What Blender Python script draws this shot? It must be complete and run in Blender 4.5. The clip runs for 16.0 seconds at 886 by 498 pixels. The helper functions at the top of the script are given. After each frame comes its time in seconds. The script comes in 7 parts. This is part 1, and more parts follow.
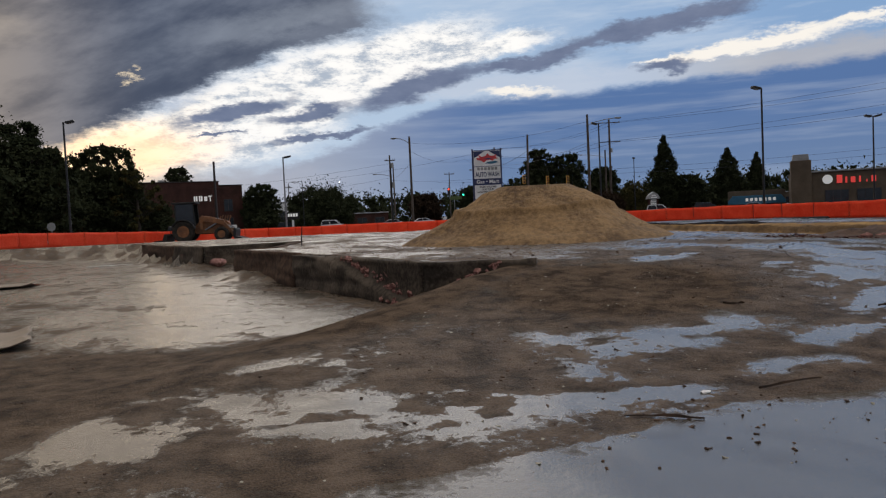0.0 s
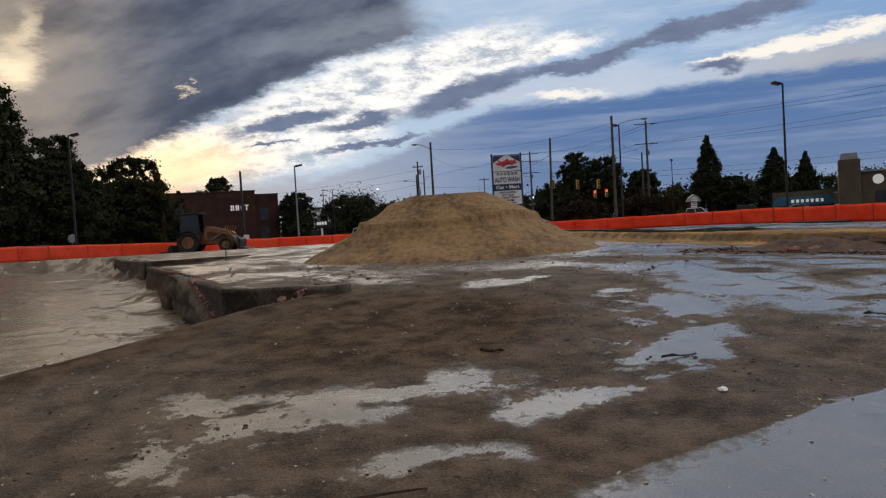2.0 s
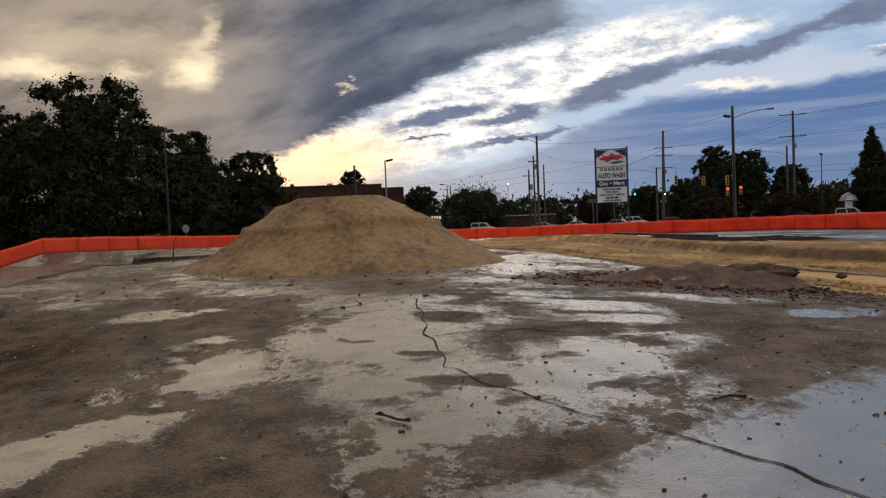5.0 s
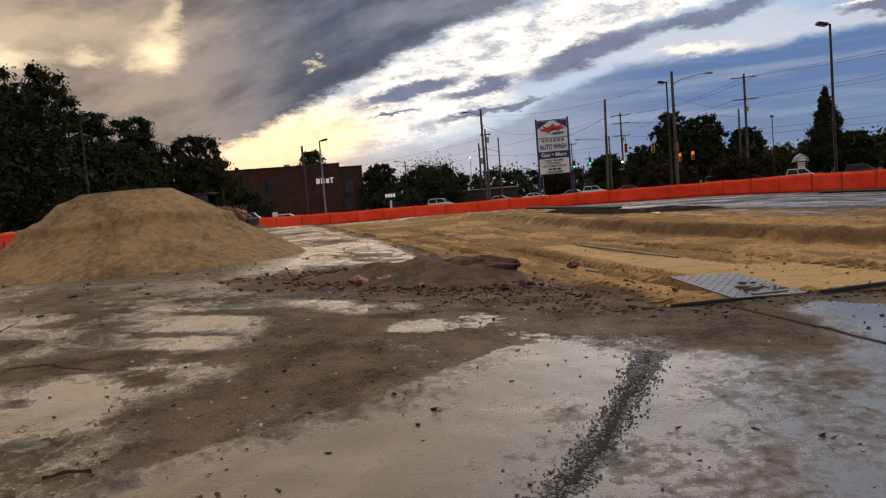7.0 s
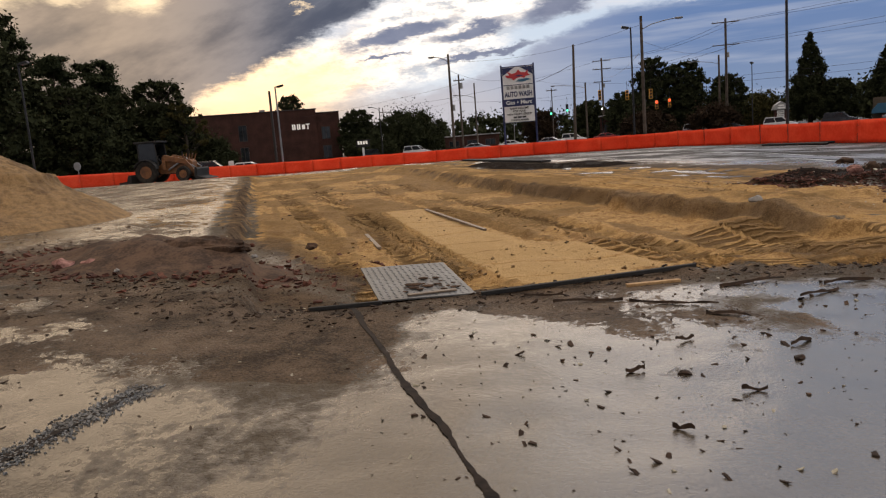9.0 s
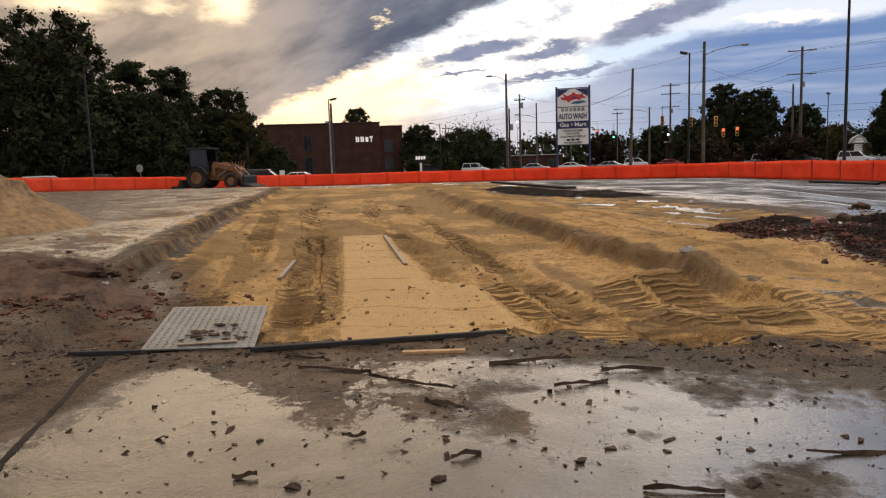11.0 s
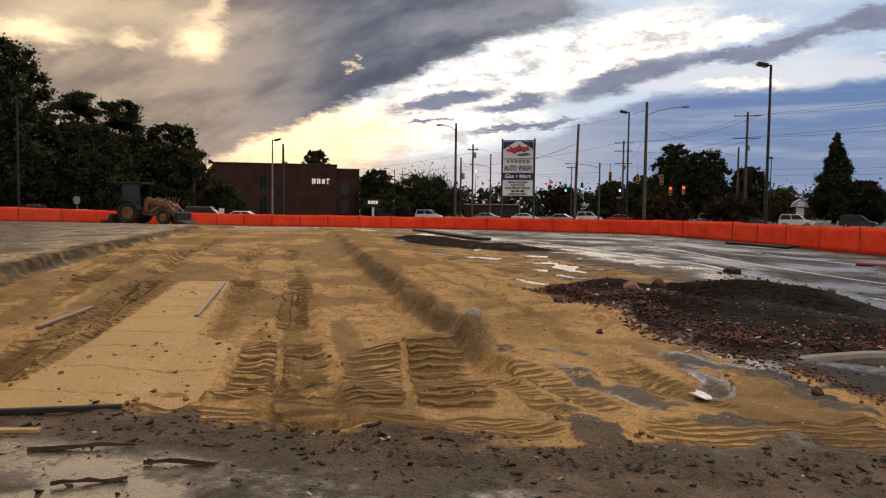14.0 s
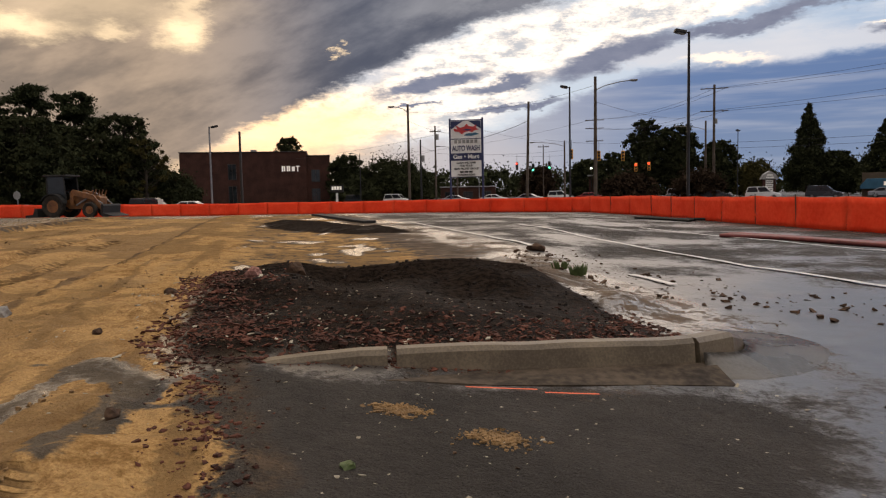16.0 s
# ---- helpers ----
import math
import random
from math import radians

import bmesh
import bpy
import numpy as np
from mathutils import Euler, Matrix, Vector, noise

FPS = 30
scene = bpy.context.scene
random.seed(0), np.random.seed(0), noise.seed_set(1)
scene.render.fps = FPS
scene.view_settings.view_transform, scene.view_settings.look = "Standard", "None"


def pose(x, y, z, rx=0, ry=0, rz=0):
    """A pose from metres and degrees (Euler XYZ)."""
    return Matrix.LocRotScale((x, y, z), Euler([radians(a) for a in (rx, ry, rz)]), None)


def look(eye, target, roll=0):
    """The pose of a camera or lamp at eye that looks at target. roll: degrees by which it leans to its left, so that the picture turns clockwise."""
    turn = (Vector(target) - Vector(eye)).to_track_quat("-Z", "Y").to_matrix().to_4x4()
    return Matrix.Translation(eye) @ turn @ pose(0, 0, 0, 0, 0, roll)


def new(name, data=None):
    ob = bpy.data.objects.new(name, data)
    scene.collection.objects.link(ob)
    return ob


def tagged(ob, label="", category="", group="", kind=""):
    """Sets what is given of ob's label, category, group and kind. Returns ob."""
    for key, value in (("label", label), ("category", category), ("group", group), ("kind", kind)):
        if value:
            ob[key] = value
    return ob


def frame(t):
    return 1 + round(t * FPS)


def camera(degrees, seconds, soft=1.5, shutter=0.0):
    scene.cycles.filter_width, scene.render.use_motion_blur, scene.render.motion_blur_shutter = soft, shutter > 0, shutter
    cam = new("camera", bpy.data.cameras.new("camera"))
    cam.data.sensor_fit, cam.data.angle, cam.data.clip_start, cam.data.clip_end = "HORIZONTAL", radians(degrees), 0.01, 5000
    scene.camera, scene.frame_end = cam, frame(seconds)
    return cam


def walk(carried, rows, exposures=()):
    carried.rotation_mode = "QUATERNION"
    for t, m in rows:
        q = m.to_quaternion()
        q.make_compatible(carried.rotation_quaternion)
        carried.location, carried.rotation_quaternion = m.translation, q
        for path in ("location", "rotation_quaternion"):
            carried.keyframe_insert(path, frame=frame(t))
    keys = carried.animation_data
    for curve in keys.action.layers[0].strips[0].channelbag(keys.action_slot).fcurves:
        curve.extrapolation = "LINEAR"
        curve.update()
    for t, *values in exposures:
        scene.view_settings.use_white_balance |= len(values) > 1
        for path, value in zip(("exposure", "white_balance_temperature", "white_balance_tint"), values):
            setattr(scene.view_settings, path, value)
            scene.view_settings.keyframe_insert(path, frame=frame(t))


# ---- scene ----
cam = camera(63.5, 16.0, soft=1.2)
PATH = [
    (0.0, pose(0.129, -1.669, 1.072, 87.38, 2.69, -0.43)),
    (0.5, pose(0.859, -1.254, 1.080, 87.59, 2.42, -0.03)),
    (1.0, pose(1.657, -0.829, 1.077, 87.46, 2.25, 0.51)),
    (1.5, pose(2.462, -0.421, 1.080, 87.80, 1.77, 1.23)),
    (2.0, pose(3.330, 0.061, 1.065, 88.03, 3.39, 3.56)),
    (2.5, pose(4.157, 0.549, 1.070, 89.74, 2.41, 6.24)),
    (3.0, pose(4.993, 1.014, 1.054, 89.31, 3.08, 7.97)),
    (5.5, pose(8.751, 3.341, 1.096, 87.89, 2.04, 15.85)),
    (6.0, pose(9.461, 3.746, 1.103, 87.47, 1.77, 15.16)),
    (6.5, pose(10.176, 4.182, 1.108, 86.84, 3.19, 15.32)),
    (7.0, pose(10.866, 4.583, 1.121, 86.02, 4.66, 13.31)),
    (7.5, pose(11.497, 4.968, 1.128, 85.60, 3.28, 12.98)),
    (8.0, pose(12.073, 5.372, 1.116, 84.55, 3.29, 12.72)),
    (8.5, pose(12.696, 5.689, 1.144, 83.54, 4.61, 13.38)),
    (9.0, pose(13.254, 5.992, 1.179, 81.67, 4.45, 12.57)),
    (11.5, pose(15.098, 7.162, 1.249, 84.62, 1.29, 18.74)),
    (12.0, pose(15.284, 7.273, 1.262, 86.35, 0.85, 18.16)),
    (12.5, pose(15.456, 7.381, 1.266, 86.57, -0.54, 17.73)),
    (13.0, pose(15.713, 7.530, 1.265, 85.87, 0.11, 17.22)),
    (13.5, pose(16.046, 7.752, 1.259, 84.93, 1.06, 16.82)),
    (14.0, pose(16.500, 8.043, 1.272, 86.90, -0.73, 15.25)),
    (14.5, pose(17.181, 8.520, 1.246, 87.55, 1.91, 15.37)),
    (15.0, pose(18.010, 8.978, 1.219, 86.93, 2.78, 14.94)),
    (15.5, pose(18.942, 9.611, 1.178, 85.25, 4.63, 14.64)),
    (16.0, pose(19.962, 10.204, 1.155, 85.61, 1.12, 14.53)),
]
EXPOSURES = [(0.0, -0.08, 6350, 11), (3.0, -0.02, 6450, 11), (6.0, 0.08, 6750, 13), (9.0, 0.30, 7250, 15), (11.5, 0.58, 7150, 14), (12.5, 0.32, 7250, 14), (14.0, 0.34, 7400, 15), (15.0, 0.24, 7400, 15), (16.0, 0.24, 7500, 16)]
walk(cam, PATH, EXPOSURES)

# ---------------------------------------------------------------- node helpers
class Nodes:
    """Short hand for building node trees."""
    def __init__(self, tree):
        self.t = tree

    def node(self, kind, **props):
        n = self.t.nodes.new(kind)
        if "operation" in props:
            n.operation = props["operation"]
        if "data_type" in props:
            n.data_type = props["data_type"]
        if "interpolation_type" in props:
            n.interpolation_type = props["interpolation_type"]
        if "attribute_name" in props:
            n.attribute_name = props["attribute_name"]
        return n

    def put(self, sock, v):
        if isinstance(v, bpy.types.NodeSocket):
            self.t.links.new(v, sock)
        elif v is not None:
            if isinstance(v, tuple) and len(v) == 3 and sock.type == "RGBA":
                v = (*v, 1.0)
            sock.default_value = v

    def m(self, op, a, b=None, c=None):
        n = self.node("ShaderNodeMath", operation=op)
        for s, v in zip(n.inputs, (a, b, c)):
            self.put(s, v)
        return n.outputs[0]

    def ramp(self, v, lo, hi, smooth=True):
        n = self.node("ShaderNodeMapRange", interpolation_type="SMOOTHSTEP" if smooth else "LINEAR")
        for s, x in zip(n.inputs[:3], (v, lo, hi)):
            self.put(s, x)
        return n.outputs[0]

    def mix(self, f, a, b):
        n = self.node("ShaderNodeMix", data_type="RGBA")
        self.put(n.inputs[0], f), self.put(n.inputs[6], a), self.put(n.inputs[7], b)
        return n.outputs[2]

    def lerp(self, f, a, b):
        n = self.node("ShaderNodeMix", data_type="FLOAT")
        self.put(n.inputs[0], f), self.put(n.inputs[2], a), self.put(n.inputs[3], b)
        return n.outputs[0]

    def noise(self, vec, scale, detail=4.0, rough=0.55, color=False):
        n = self.node("ShaderNodeTexNoise")
        self.put(n.inputs["Vector"], vec)
        n.inputs["Scale"].default_value = scale
        n.inputs["Detail"].default_value = detail
        n.inputs["Roughness"].default_value = rough
        return n.outputs[1 if color else 0]

    def xyz(self, x, y, z):
        n = self.node("ShaderNodeCombineXYZ")
        for s, v in zip(n.inputs, (x, y, z)):
            self.put(s, v)
        return n.outputs[0]

    def split(self, v):
        n = self.node("ShaderNodeSeparateXYZ")
        self.put(n.inputs[0], v)
        return n.outputs


# ---------------------------------------------------------------- sky and sun
SUN_AZ, SUN_EL = 22.0, 18.0      # degrees to the left of +y, and above the horizon


def build_sky():
    world = bpy.data.worlds.new("dusk_sky")
    scene.world = world
    world.use_nodes = True
    tree = world.node_tree
    tree.nodes.clear()
    k = Nodes(tree)
    tc = k.node("ShaderNodeTexCoord")
    x, y, z = k.split(tc.outputs["Generated"])
    az = k.m("MULTIPLY", k.m("ARCTAN2", k.m("MULTIPLY", x, -1.0), y), 57.2958)
    el = k.m("MULTIPLY", k.m("ARCSINE", z), 57.2958)
    flat = k.xyz(k.m("MULTIPLY", az, 0.10), k.m("MULTIPLY", el, 0.26), 0.0)
    wr, wg, wb = k.split(k.noise(flat, 1.0, 2.0, 0.5, True))
    fr, fg, fb = k.split(k.noise(flat, 3.4, 9.0, 0.70, True))
    wa = k.m("ADD", k.m("MULTIPLY", k.m("SUBTRACT", wr, 0.5), 2.2), k.m("MULTIPLY", k.m("SUBTRACT", fr, 0.5), 4.6))
    we = k.m("ADD", k.m("MULTIPLY", k.m("SUBTRACT", wg, 0.5), 0.9), k.m("MULTIPLY", k.m("SUBTRACT", fg, 0.5), 2.6))
    pa, pe = k.m("ADD", az, wa), k.m("ADD", el, we)

    def blob(a0, e0, ra, re, slope=0.0, soft=0.35):
        da = k.m("SUBTRACT", pa, a0)
        de = k.m("SUBTRACT", k.m("SUBTRACT", pe, e0), k.m("MULTIPLY", da, slope))
        d = k.m("ADD", k.m("POWER", k.m("ABSOLUTE", k.m("DIVIDE", da, ra)), 2.0), k.m("POWER", k.m("ABSOLUTE", k.m("DIVIDE", de, re)), 2.0))
        return k.ramp(k.m("SQRT", d), 1.0 + soft, 1.0 - soft)

    sky = k.node("ShaderNodeTexSky")
    sky.sky_type, sky.sun_disc, sky.sun_elevation, sky.sun_rotation = "NISHITA", False, radians(SUN_EL), radians(-SUN_AZ)
    sky.air_density, sky.dust_density, sky.ozone_density = 1.0, 0.6, 2.0
    gain = k.node("ShaderNodeVectorMath", operation="SCALE")
    k.put(gain.inputs[0], sky.outputs[0])
    gain.inputs["Scale"].default_value = 0.05
    clear = gain.outputs[0]
    # open sky, paler over the opening
    col = k.mix(0.86, clear, k.mix(k.ramp(az, -30.0, 2.0), (0.27, 0.43, 0.68), (0.46, 0.60, 0.78)))
    haze = k.noise(k.xyz(k.m("MULTIPLY", az, 0.05), k.m("MULTIPLY", el, 0.30), 7.0), 2.2, 5.0, 0.6)
    col = k.mix(k.m("MULTIPLY", k.ramp(haze, 0.42, 0.70), 0.55), col, (0.62, 0.70, 0.80))
    # pale veil above the blue bank
    col = k.mix(k.m("MULTIPLY", k.m("MULTIPLY", k.ramp(pe, 8.6, 9.6), k.ramp(pe, 11.6, 10.2)), 0.75), col, k.mix(k.ramp(az, -14.0, -26.0), (0.58, 0.64, 0.74), (0.52, 0.50, 0.50)))
    # the bright opening between the clouds
    white = k.mix(k.ramp(fb, 0.36, 0.56), (0.46, 0.52, 0.60), (1.08, 1.05, 0.99))
    warm = k.mix(k.ramp(fb, 0.36, 0.58), (0.66, 0.52, 0.40), (1.5, 1.25, 0.90))
    bright = k.mix(k.ramp(az, 15.0, 26.0), white, warm)
    for a0, e0, ra, re, sl, soft in ((19.5, 6.4, 10.5, 2.3, -0.10, 0.35), (12.0, 9.4, 8.0, 3.2, -0.30, 0.30), (3.5, 12.2, 7.5, 1.9, -0.24, 0.35), (-4.2, 13.1, 5.2, 0.75, -0.10, 0.45)):
        col = k.mix(blob(a0, e0, ra, re, sl, soft), col, bright)
    # sunlit rims on the broken clouds
    for a0, e0, ra, re, sl in ((-6.8, 9.35, 2.5, 0.30, -0.02), (-25.0, 11.35, 6.5, 0.50, -0.07), (-21.5, 11.0, 2.6, 0.42, -0.10), (-31.0, 11.9, 2.0, 0.28, -0.05), (-17.5, 10.95, 1.7, 0.20, 0.0)):
        col = k.mix(blob(a0, e0, ra, re, sl, 0.55), col, (1.02, 0.96, 0.86))
    # blue cloud bank over the horizon, its top falling away under the opening
    top = k.m("ADD", k.m("ADD", 8.9, k.m("MULTIPLY", k.m("MAXIMUM", k.m("ADD", pa, 1.0), 0.0), -0.36)), k.m("MULTIPLY", k.m("MINIMUM", k.m("ADD", pa, 1.0), 0.0), -0.022))
    streak = k.noise(k.xyz(k.m("MULTIPLY", az, 0.05), k.m("MULTIPLY", el, 0.6), 3.0), 1.5, 4.0)
    deep = k.mix(k.ramp(az, -6.0, 14.0), k.mix(k.ramp(el, 1.0, 8.5), (0.165, 0.245, 0.40), (0.105, 0.19, 0.385)), (0.40, 0.44, 0.53))
    deep = k.mix(k.m("MULTIPLY", k.ramp(streak, 0.48, 0.72), 0.45), deep, (0.36, 0.43, 0.56))
    col = k.mix(k.ramp(k.m("SUBTRACT", k.m("ADD", k.m("MULTIPLY", pe, 0.5), k.m("MULTIPLY", el, 0.5)), top), 0.35, -0.45), col, deep)
    # grey haze and glow low under the hidden sun
    low = k.m("MULTIPLY", k.ramp(pe, 5.0, 3.2), k.ramp(az, 4.0, 13.0))
    col = k.mix(k.m("MULTIPLY", low, 0.9), col, k.mix(k.ramp(az, 12.0, 30.0), (0.44, 0.46, 0.53), (0.60, 0.46, 0.30)))
    col = k.mix(k.m("MULTIPLY", blob(25.5, 5.0, 6.5, 1.7, -0.12, 0.8), 0.9), col, (1.45, 1.0, 0.58))
    # grey cloud bars in front of the opening
    bar = k.mix(fb, (0.10, 0.135, 0.23), (0.25, 0.29, 0.40))
    for a0, e0, ra, re, sl in ((15.2, 8.75, 4.2, 0.60, -0.22), (9.7, 8.45, 3.0, 0.55, -0.23), (0.9, 10.35, 5.0, 1.05, -0.27), (-7.2, 11.6, 4.4, 0.55, -0.05), (-18.0, 13.5, 7.6, 0.70, -0.12), (-11.0, 12.2, 2.0, 0.45, -0.25), (-18.0, 10.45, 2.2, 0.42, 0.0), (8.6, 6.75, 4.2, 0.26, -0.13), (16.5, 7.2, 2.0, 0.16, -0.05)):
        col = k.mix(blob(a0, e0, ra, re, sl, 0.4), col, bar)
    # the large dark cloud with its slanting edge
    run = k.m("SUBTRACT", 28.0, pa)
    edge = k.m("ADD", k.m("ADD", 5.7, k.m("MULTIPLY", k.m("MINIMUM", run, 15.0), 0.455)), k.m("MULTIPLY", k.m("MAXIMUM", k.m("SUBTRACT", run, 15.0), 0.0), 0.20))
    dark = k.m("MULTIPLY", k.ramp(k.m("SUBTRACT", pe, edge), -0.35, 0.75), k.ramp(k.m("ADD", pa, k.m("MULTIPLY", k.m("SUBTRACT", pe, 15.0), -0.5)), 1.5, 6.0))
    slant = k.xyz(k.m("MULTIPLY", az, 0.07), k.m("MULTIPLY", k.m("ADD", el, k.m("MULTIPLY", az, 0.36)), 0.17), 2.0)
    billow = k.noise(slant, 1.7, 5.0, 0.58)
    puff = k.ramp(k.m("ADD", k.m("MULTIPLY", billow, 0.85), k.m("MULTIPLY", fr, 0.15)), 0.34, 0.66)
    body = k.mix(k.ramp(az, 20.0, 38.0), k.mix(puff, (0.072, 0.090, 0.135), (0.175, 0.20, 0.255)), k.mix(puff, (0.20, 0.175, 0.155), (0.42, 0.345, 0.275)))
    body = k.mix(k.m("MULTIPLY", blob(12.0, 15.2, 6.0, 0.9, -0.2, 0.9), 0.35), body, (0.40, 0.44, 0.50))
    col = k.mix(dark, col, body)
    for a0, e0, ra, re, sl, f in ((34.2, 12.2, 1.3, 0.75, 0.0, 0.95), (33.0, 14.4, 0.7, 1.2, -0.5, 0.5), (44.8, 11.8, 2.4, 0.55, 0.0, 0.85), (22.8, 10.9, 0.26, 0.15, -0.4, 0.6), (21.8, 11.5, 0.16, 0.09, -0.4, 0.4), (39.0, 12.0, 1.0, 0.35, 0.0, 0.55), (40.0, 13.6, 6.0, 0.9, -0.05, 0.30)):
        col = k.mix(k.m("MULTIPLY", blob(a0, e0, ra * 1.2, re * 1.3, sl, 0.9), f), col, (1.2, 0.98, 0.66))
    # high overcast above, dim dusk behind
    back = k.ramp(k.m("ABSOLUTE", az), 55.0, 110.0)
    col = k.mix(back, col, k.mix(billow, (0.16, 0.19, 0.26), (0.30, 0.33, 0.40)))
    lo = k.lerp(k.ramp(az, -6.0, 12.0), 18.0, 40.0)
    rise = k.m("DIVIDE", k.m("SUBTRACT", el, lo), k.lerp(k.ramp(az, -6.0, 12.0), 10.0, 26.0))
    open_side = k.m("MULTIPLY", k.m("MULTIPLY", k.ramp(az, 12.0, -6.0), k.ramp(az, -120.0, -75.0)), k.ramp(el, 72.0, 48.0))
    high = k.mix(open_side, k.mix(billow, (0.86, 0.81, 0.75), (1.24, 1.17, 1.09)), k.mix(billow, (0.74, 0.86, 1.08), (1.15, 1.28, 1.52)))
    col = k.mix(k.ramp(rise, 0.0, 1.0), col, high)
    bg = k.node("ShaderNodeBackground")
    k.put(bg.inputs[0], col)
    bg.inputs[1].default_value = 1.0
    out = k.node("ShaderNodeOutputWorld")
    tree.links.new(bg.outputs[0], out.inputs[0])


build_sky()
sun = new("sun", bpy.data.lights.new("sun", "SUN"))
sun.data.energy, sun.data.angle, sun.data.color = 0.64, radians(60.0), (1.0, 0.82, 0.60)
sun_from = Vector((-math.sin(radians(SUN_AZ)) * math.cos(radians(SUN_EL)), math.cos(radians(SUN_AZ)) * math.cos(radians(SUN_EL)), math.sin(radians(SUN_EL))))
sun.matrix_world = look(sun_from * 100.0, (0, 0, 0))


# ---------------------------------------------------------------- materials
def material(name):
    mat = bpy.data.materials.new(name)
    mat.use_nodes = True
    k = Nodes(mat.node_tree)
    return mat, k, mat.node_tree.nodes["Principled BSDF"]


def plain(name, low, high, scale=4.0, rough=0.7, metal=0.0, bump=0.3, fine=40.0, rough_spread=0.15, dist=0.01):
    """Two colours mixed by coarse and fine grain, with matching relief."""
    mat, k, p = material(name)
    pos = k.node("ShaderNodeTexCoord").outputs["Object"]
    a, b = k.noise(pos, scale, 4.0), k.noise(pos, fine, 3.0)
    f = k.m("ADD", k.m("MULTIPLY", a, 0.65), k.m("MULTIPLY", b, 0.35))
    k.put(p.inputs["Base Color"], k.mix(k.ramp(f, 0.34, 0.66), low, high))
    k.put(p.inputs["Roughness"], k.m("ADD", k.m("MULTIPLY", k.m("SUBTRACT", a, 0.5), rough_spread * 2), rough))
    p.inputs["Metallic"].default_value = metal
    if rough > 0.8:
        p.inputs["Specular IOR Level"].default_value = 0.2
    if bump:
        n = k.node("ShaderNodeBump")
        n.inputs["Strength"].default_value, n.inputs["Distance"].default_value = bump, dist
        k.put(n.inputs["Height"], f)
        k.put(p.inputs["Normal"], n.outputs[0])
    return mat


def glow(name, color, strength):
    mat, k, p = material(name)
    p.inputs["Base Color"].default_value = (*color, 1)
    p.inputs["Emission Color"].default_value = (*color, 1)
    p.inputs["Emission Strength"].default_value = strength
    return mat


M_CONCRETE = plain("concrete", (0.15, 0.14, 0.125), (0.34, 0.32, 0.29), 3.0, 0.75, bump=0.5)
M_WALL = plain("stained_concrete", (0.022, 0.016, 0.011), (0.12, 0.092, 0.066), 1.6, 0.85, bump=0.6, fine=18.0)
M_KERB = plain("kerb_concrete", (0.078, 0.058, 0.037), (0.185, 0.145, 0.095), 2.2, 0.55, bump=0.4, fine=60.0)
M_APRON = plain("wet_apron", (0.12, 0.105, 0.085), (0.26, 0.235, 0.20), 2.5, 0.28, bump=0.15, fine=40.0)
M_BRICK = plain("pink_brick", (0.12, 0.048, 0.036), (0.42, 0.22, 0.18), 9.0, 0.85, bump=0.8)
M_CLOD = plain("earth_clod", (0.035, 0.021, 0.014), (0.12, 0.072, 0.046), 6.0, 0.9, bump=0.9)
M_CHIP = plain("mulch_chip", (0.026, 0.012, 0.009), (0.15, 0.056, 0.036), 3.0, 0.85, bump=0.5)
M_SOIL = plain("black_soil", (0.008, 0.006, 0.005), (0.034, 0.024, 0.018), 8.0, 0.9, bump=0.8)
M_LEAFLIT = plain("pale_litter", (0.22, 0.19, 0.13), (0.45, 0.41, 0.32), 3.0, 0.8, bump=0.2)
M_WOOD = plain("wet_bark", (0.014, 0.009, 0.006), (0.055, 0.032, 0.02), 6.0, 0.85, bump=0.8)
M_PLANK = plain("raw_wood", (0.30, 0.17, 0.07), (0.48, 0.30, 0.14), 5.0, 0.7, bump=0.4)
M_SHEET = plain("tan_sheet", (0.13, 0.095, 0.066), (0.24, 0.185, 0.135), 1.5, 0.55, bump=0.2)
M_PAPER = plain("white_scrap", (0.62, 0.58, 0.54), (0.80, 0.77, 0.73), 9.0, 0.7, bump=0.3)
M_STEEL = plain("worn_steel", (0.07, 0.07, 0.068), (0.17, 0.172, 0.17), 3.0, 0.45, 0.35, 0.2)
M_DARKMETAL = plain("dark_metal", (0.012, 0.012, 0.013), (0.035, 0.035, 0.036), 2.0, 0.5, 0.4, 0.15)
M_GALV = plain("galvanised", (0.16, 0.165, 0.17), (0.30, 0.30, 0.31), 3.0, 0.5, 0.5, 0.1)
M_POLE = plain("weathered_pole", (0.05, 0.038, 0.03), (0.13, 0.105, 0.085), 1.2, 0.85, bump=0.5, fine=24.0)
M_BARK = plain("bark", (0.02, 0.016, 0.012), (0.06, 0.048, 0.036), 2.0, 0.9, bump=0.8)
M_RUBBER = plain("tyre_rubber", (0.012, 0.011, 0.010), (0.045, 0.038, 0.030), 4.0, 0.85, bump=0.3)
M_YELLOW = plain("machine_yellow", (0.09, 0.037, 0.013), (0.25, 0.10, 0.032), 2.5, 0.55, bump=0.15)
M_BLACK = plain("machine_black", (0.006, 0.006, 0.006), (0.022, 0.020, 0.018), 2.5, 0.8, bump=0.15)
M_SIGNAL = plain("signal_yellow", (0.55, 0.26, 0.02), (0.70, 0.36, 0.04), 2.0, 0.5, bump=0.05)
M_BANKBRICK = plain("dark_brick", (0.032, 0.014, 0.011), (0.07, 0.031, 0.024), 0.5, 0.85, bump=0.3, fine=5.0)
M_BRONZE = plain("dark_trim", (0.02, 0.015, 0.013), (0.035, 0.026, 0.022), 0.6, 0.5, bump=0.05)
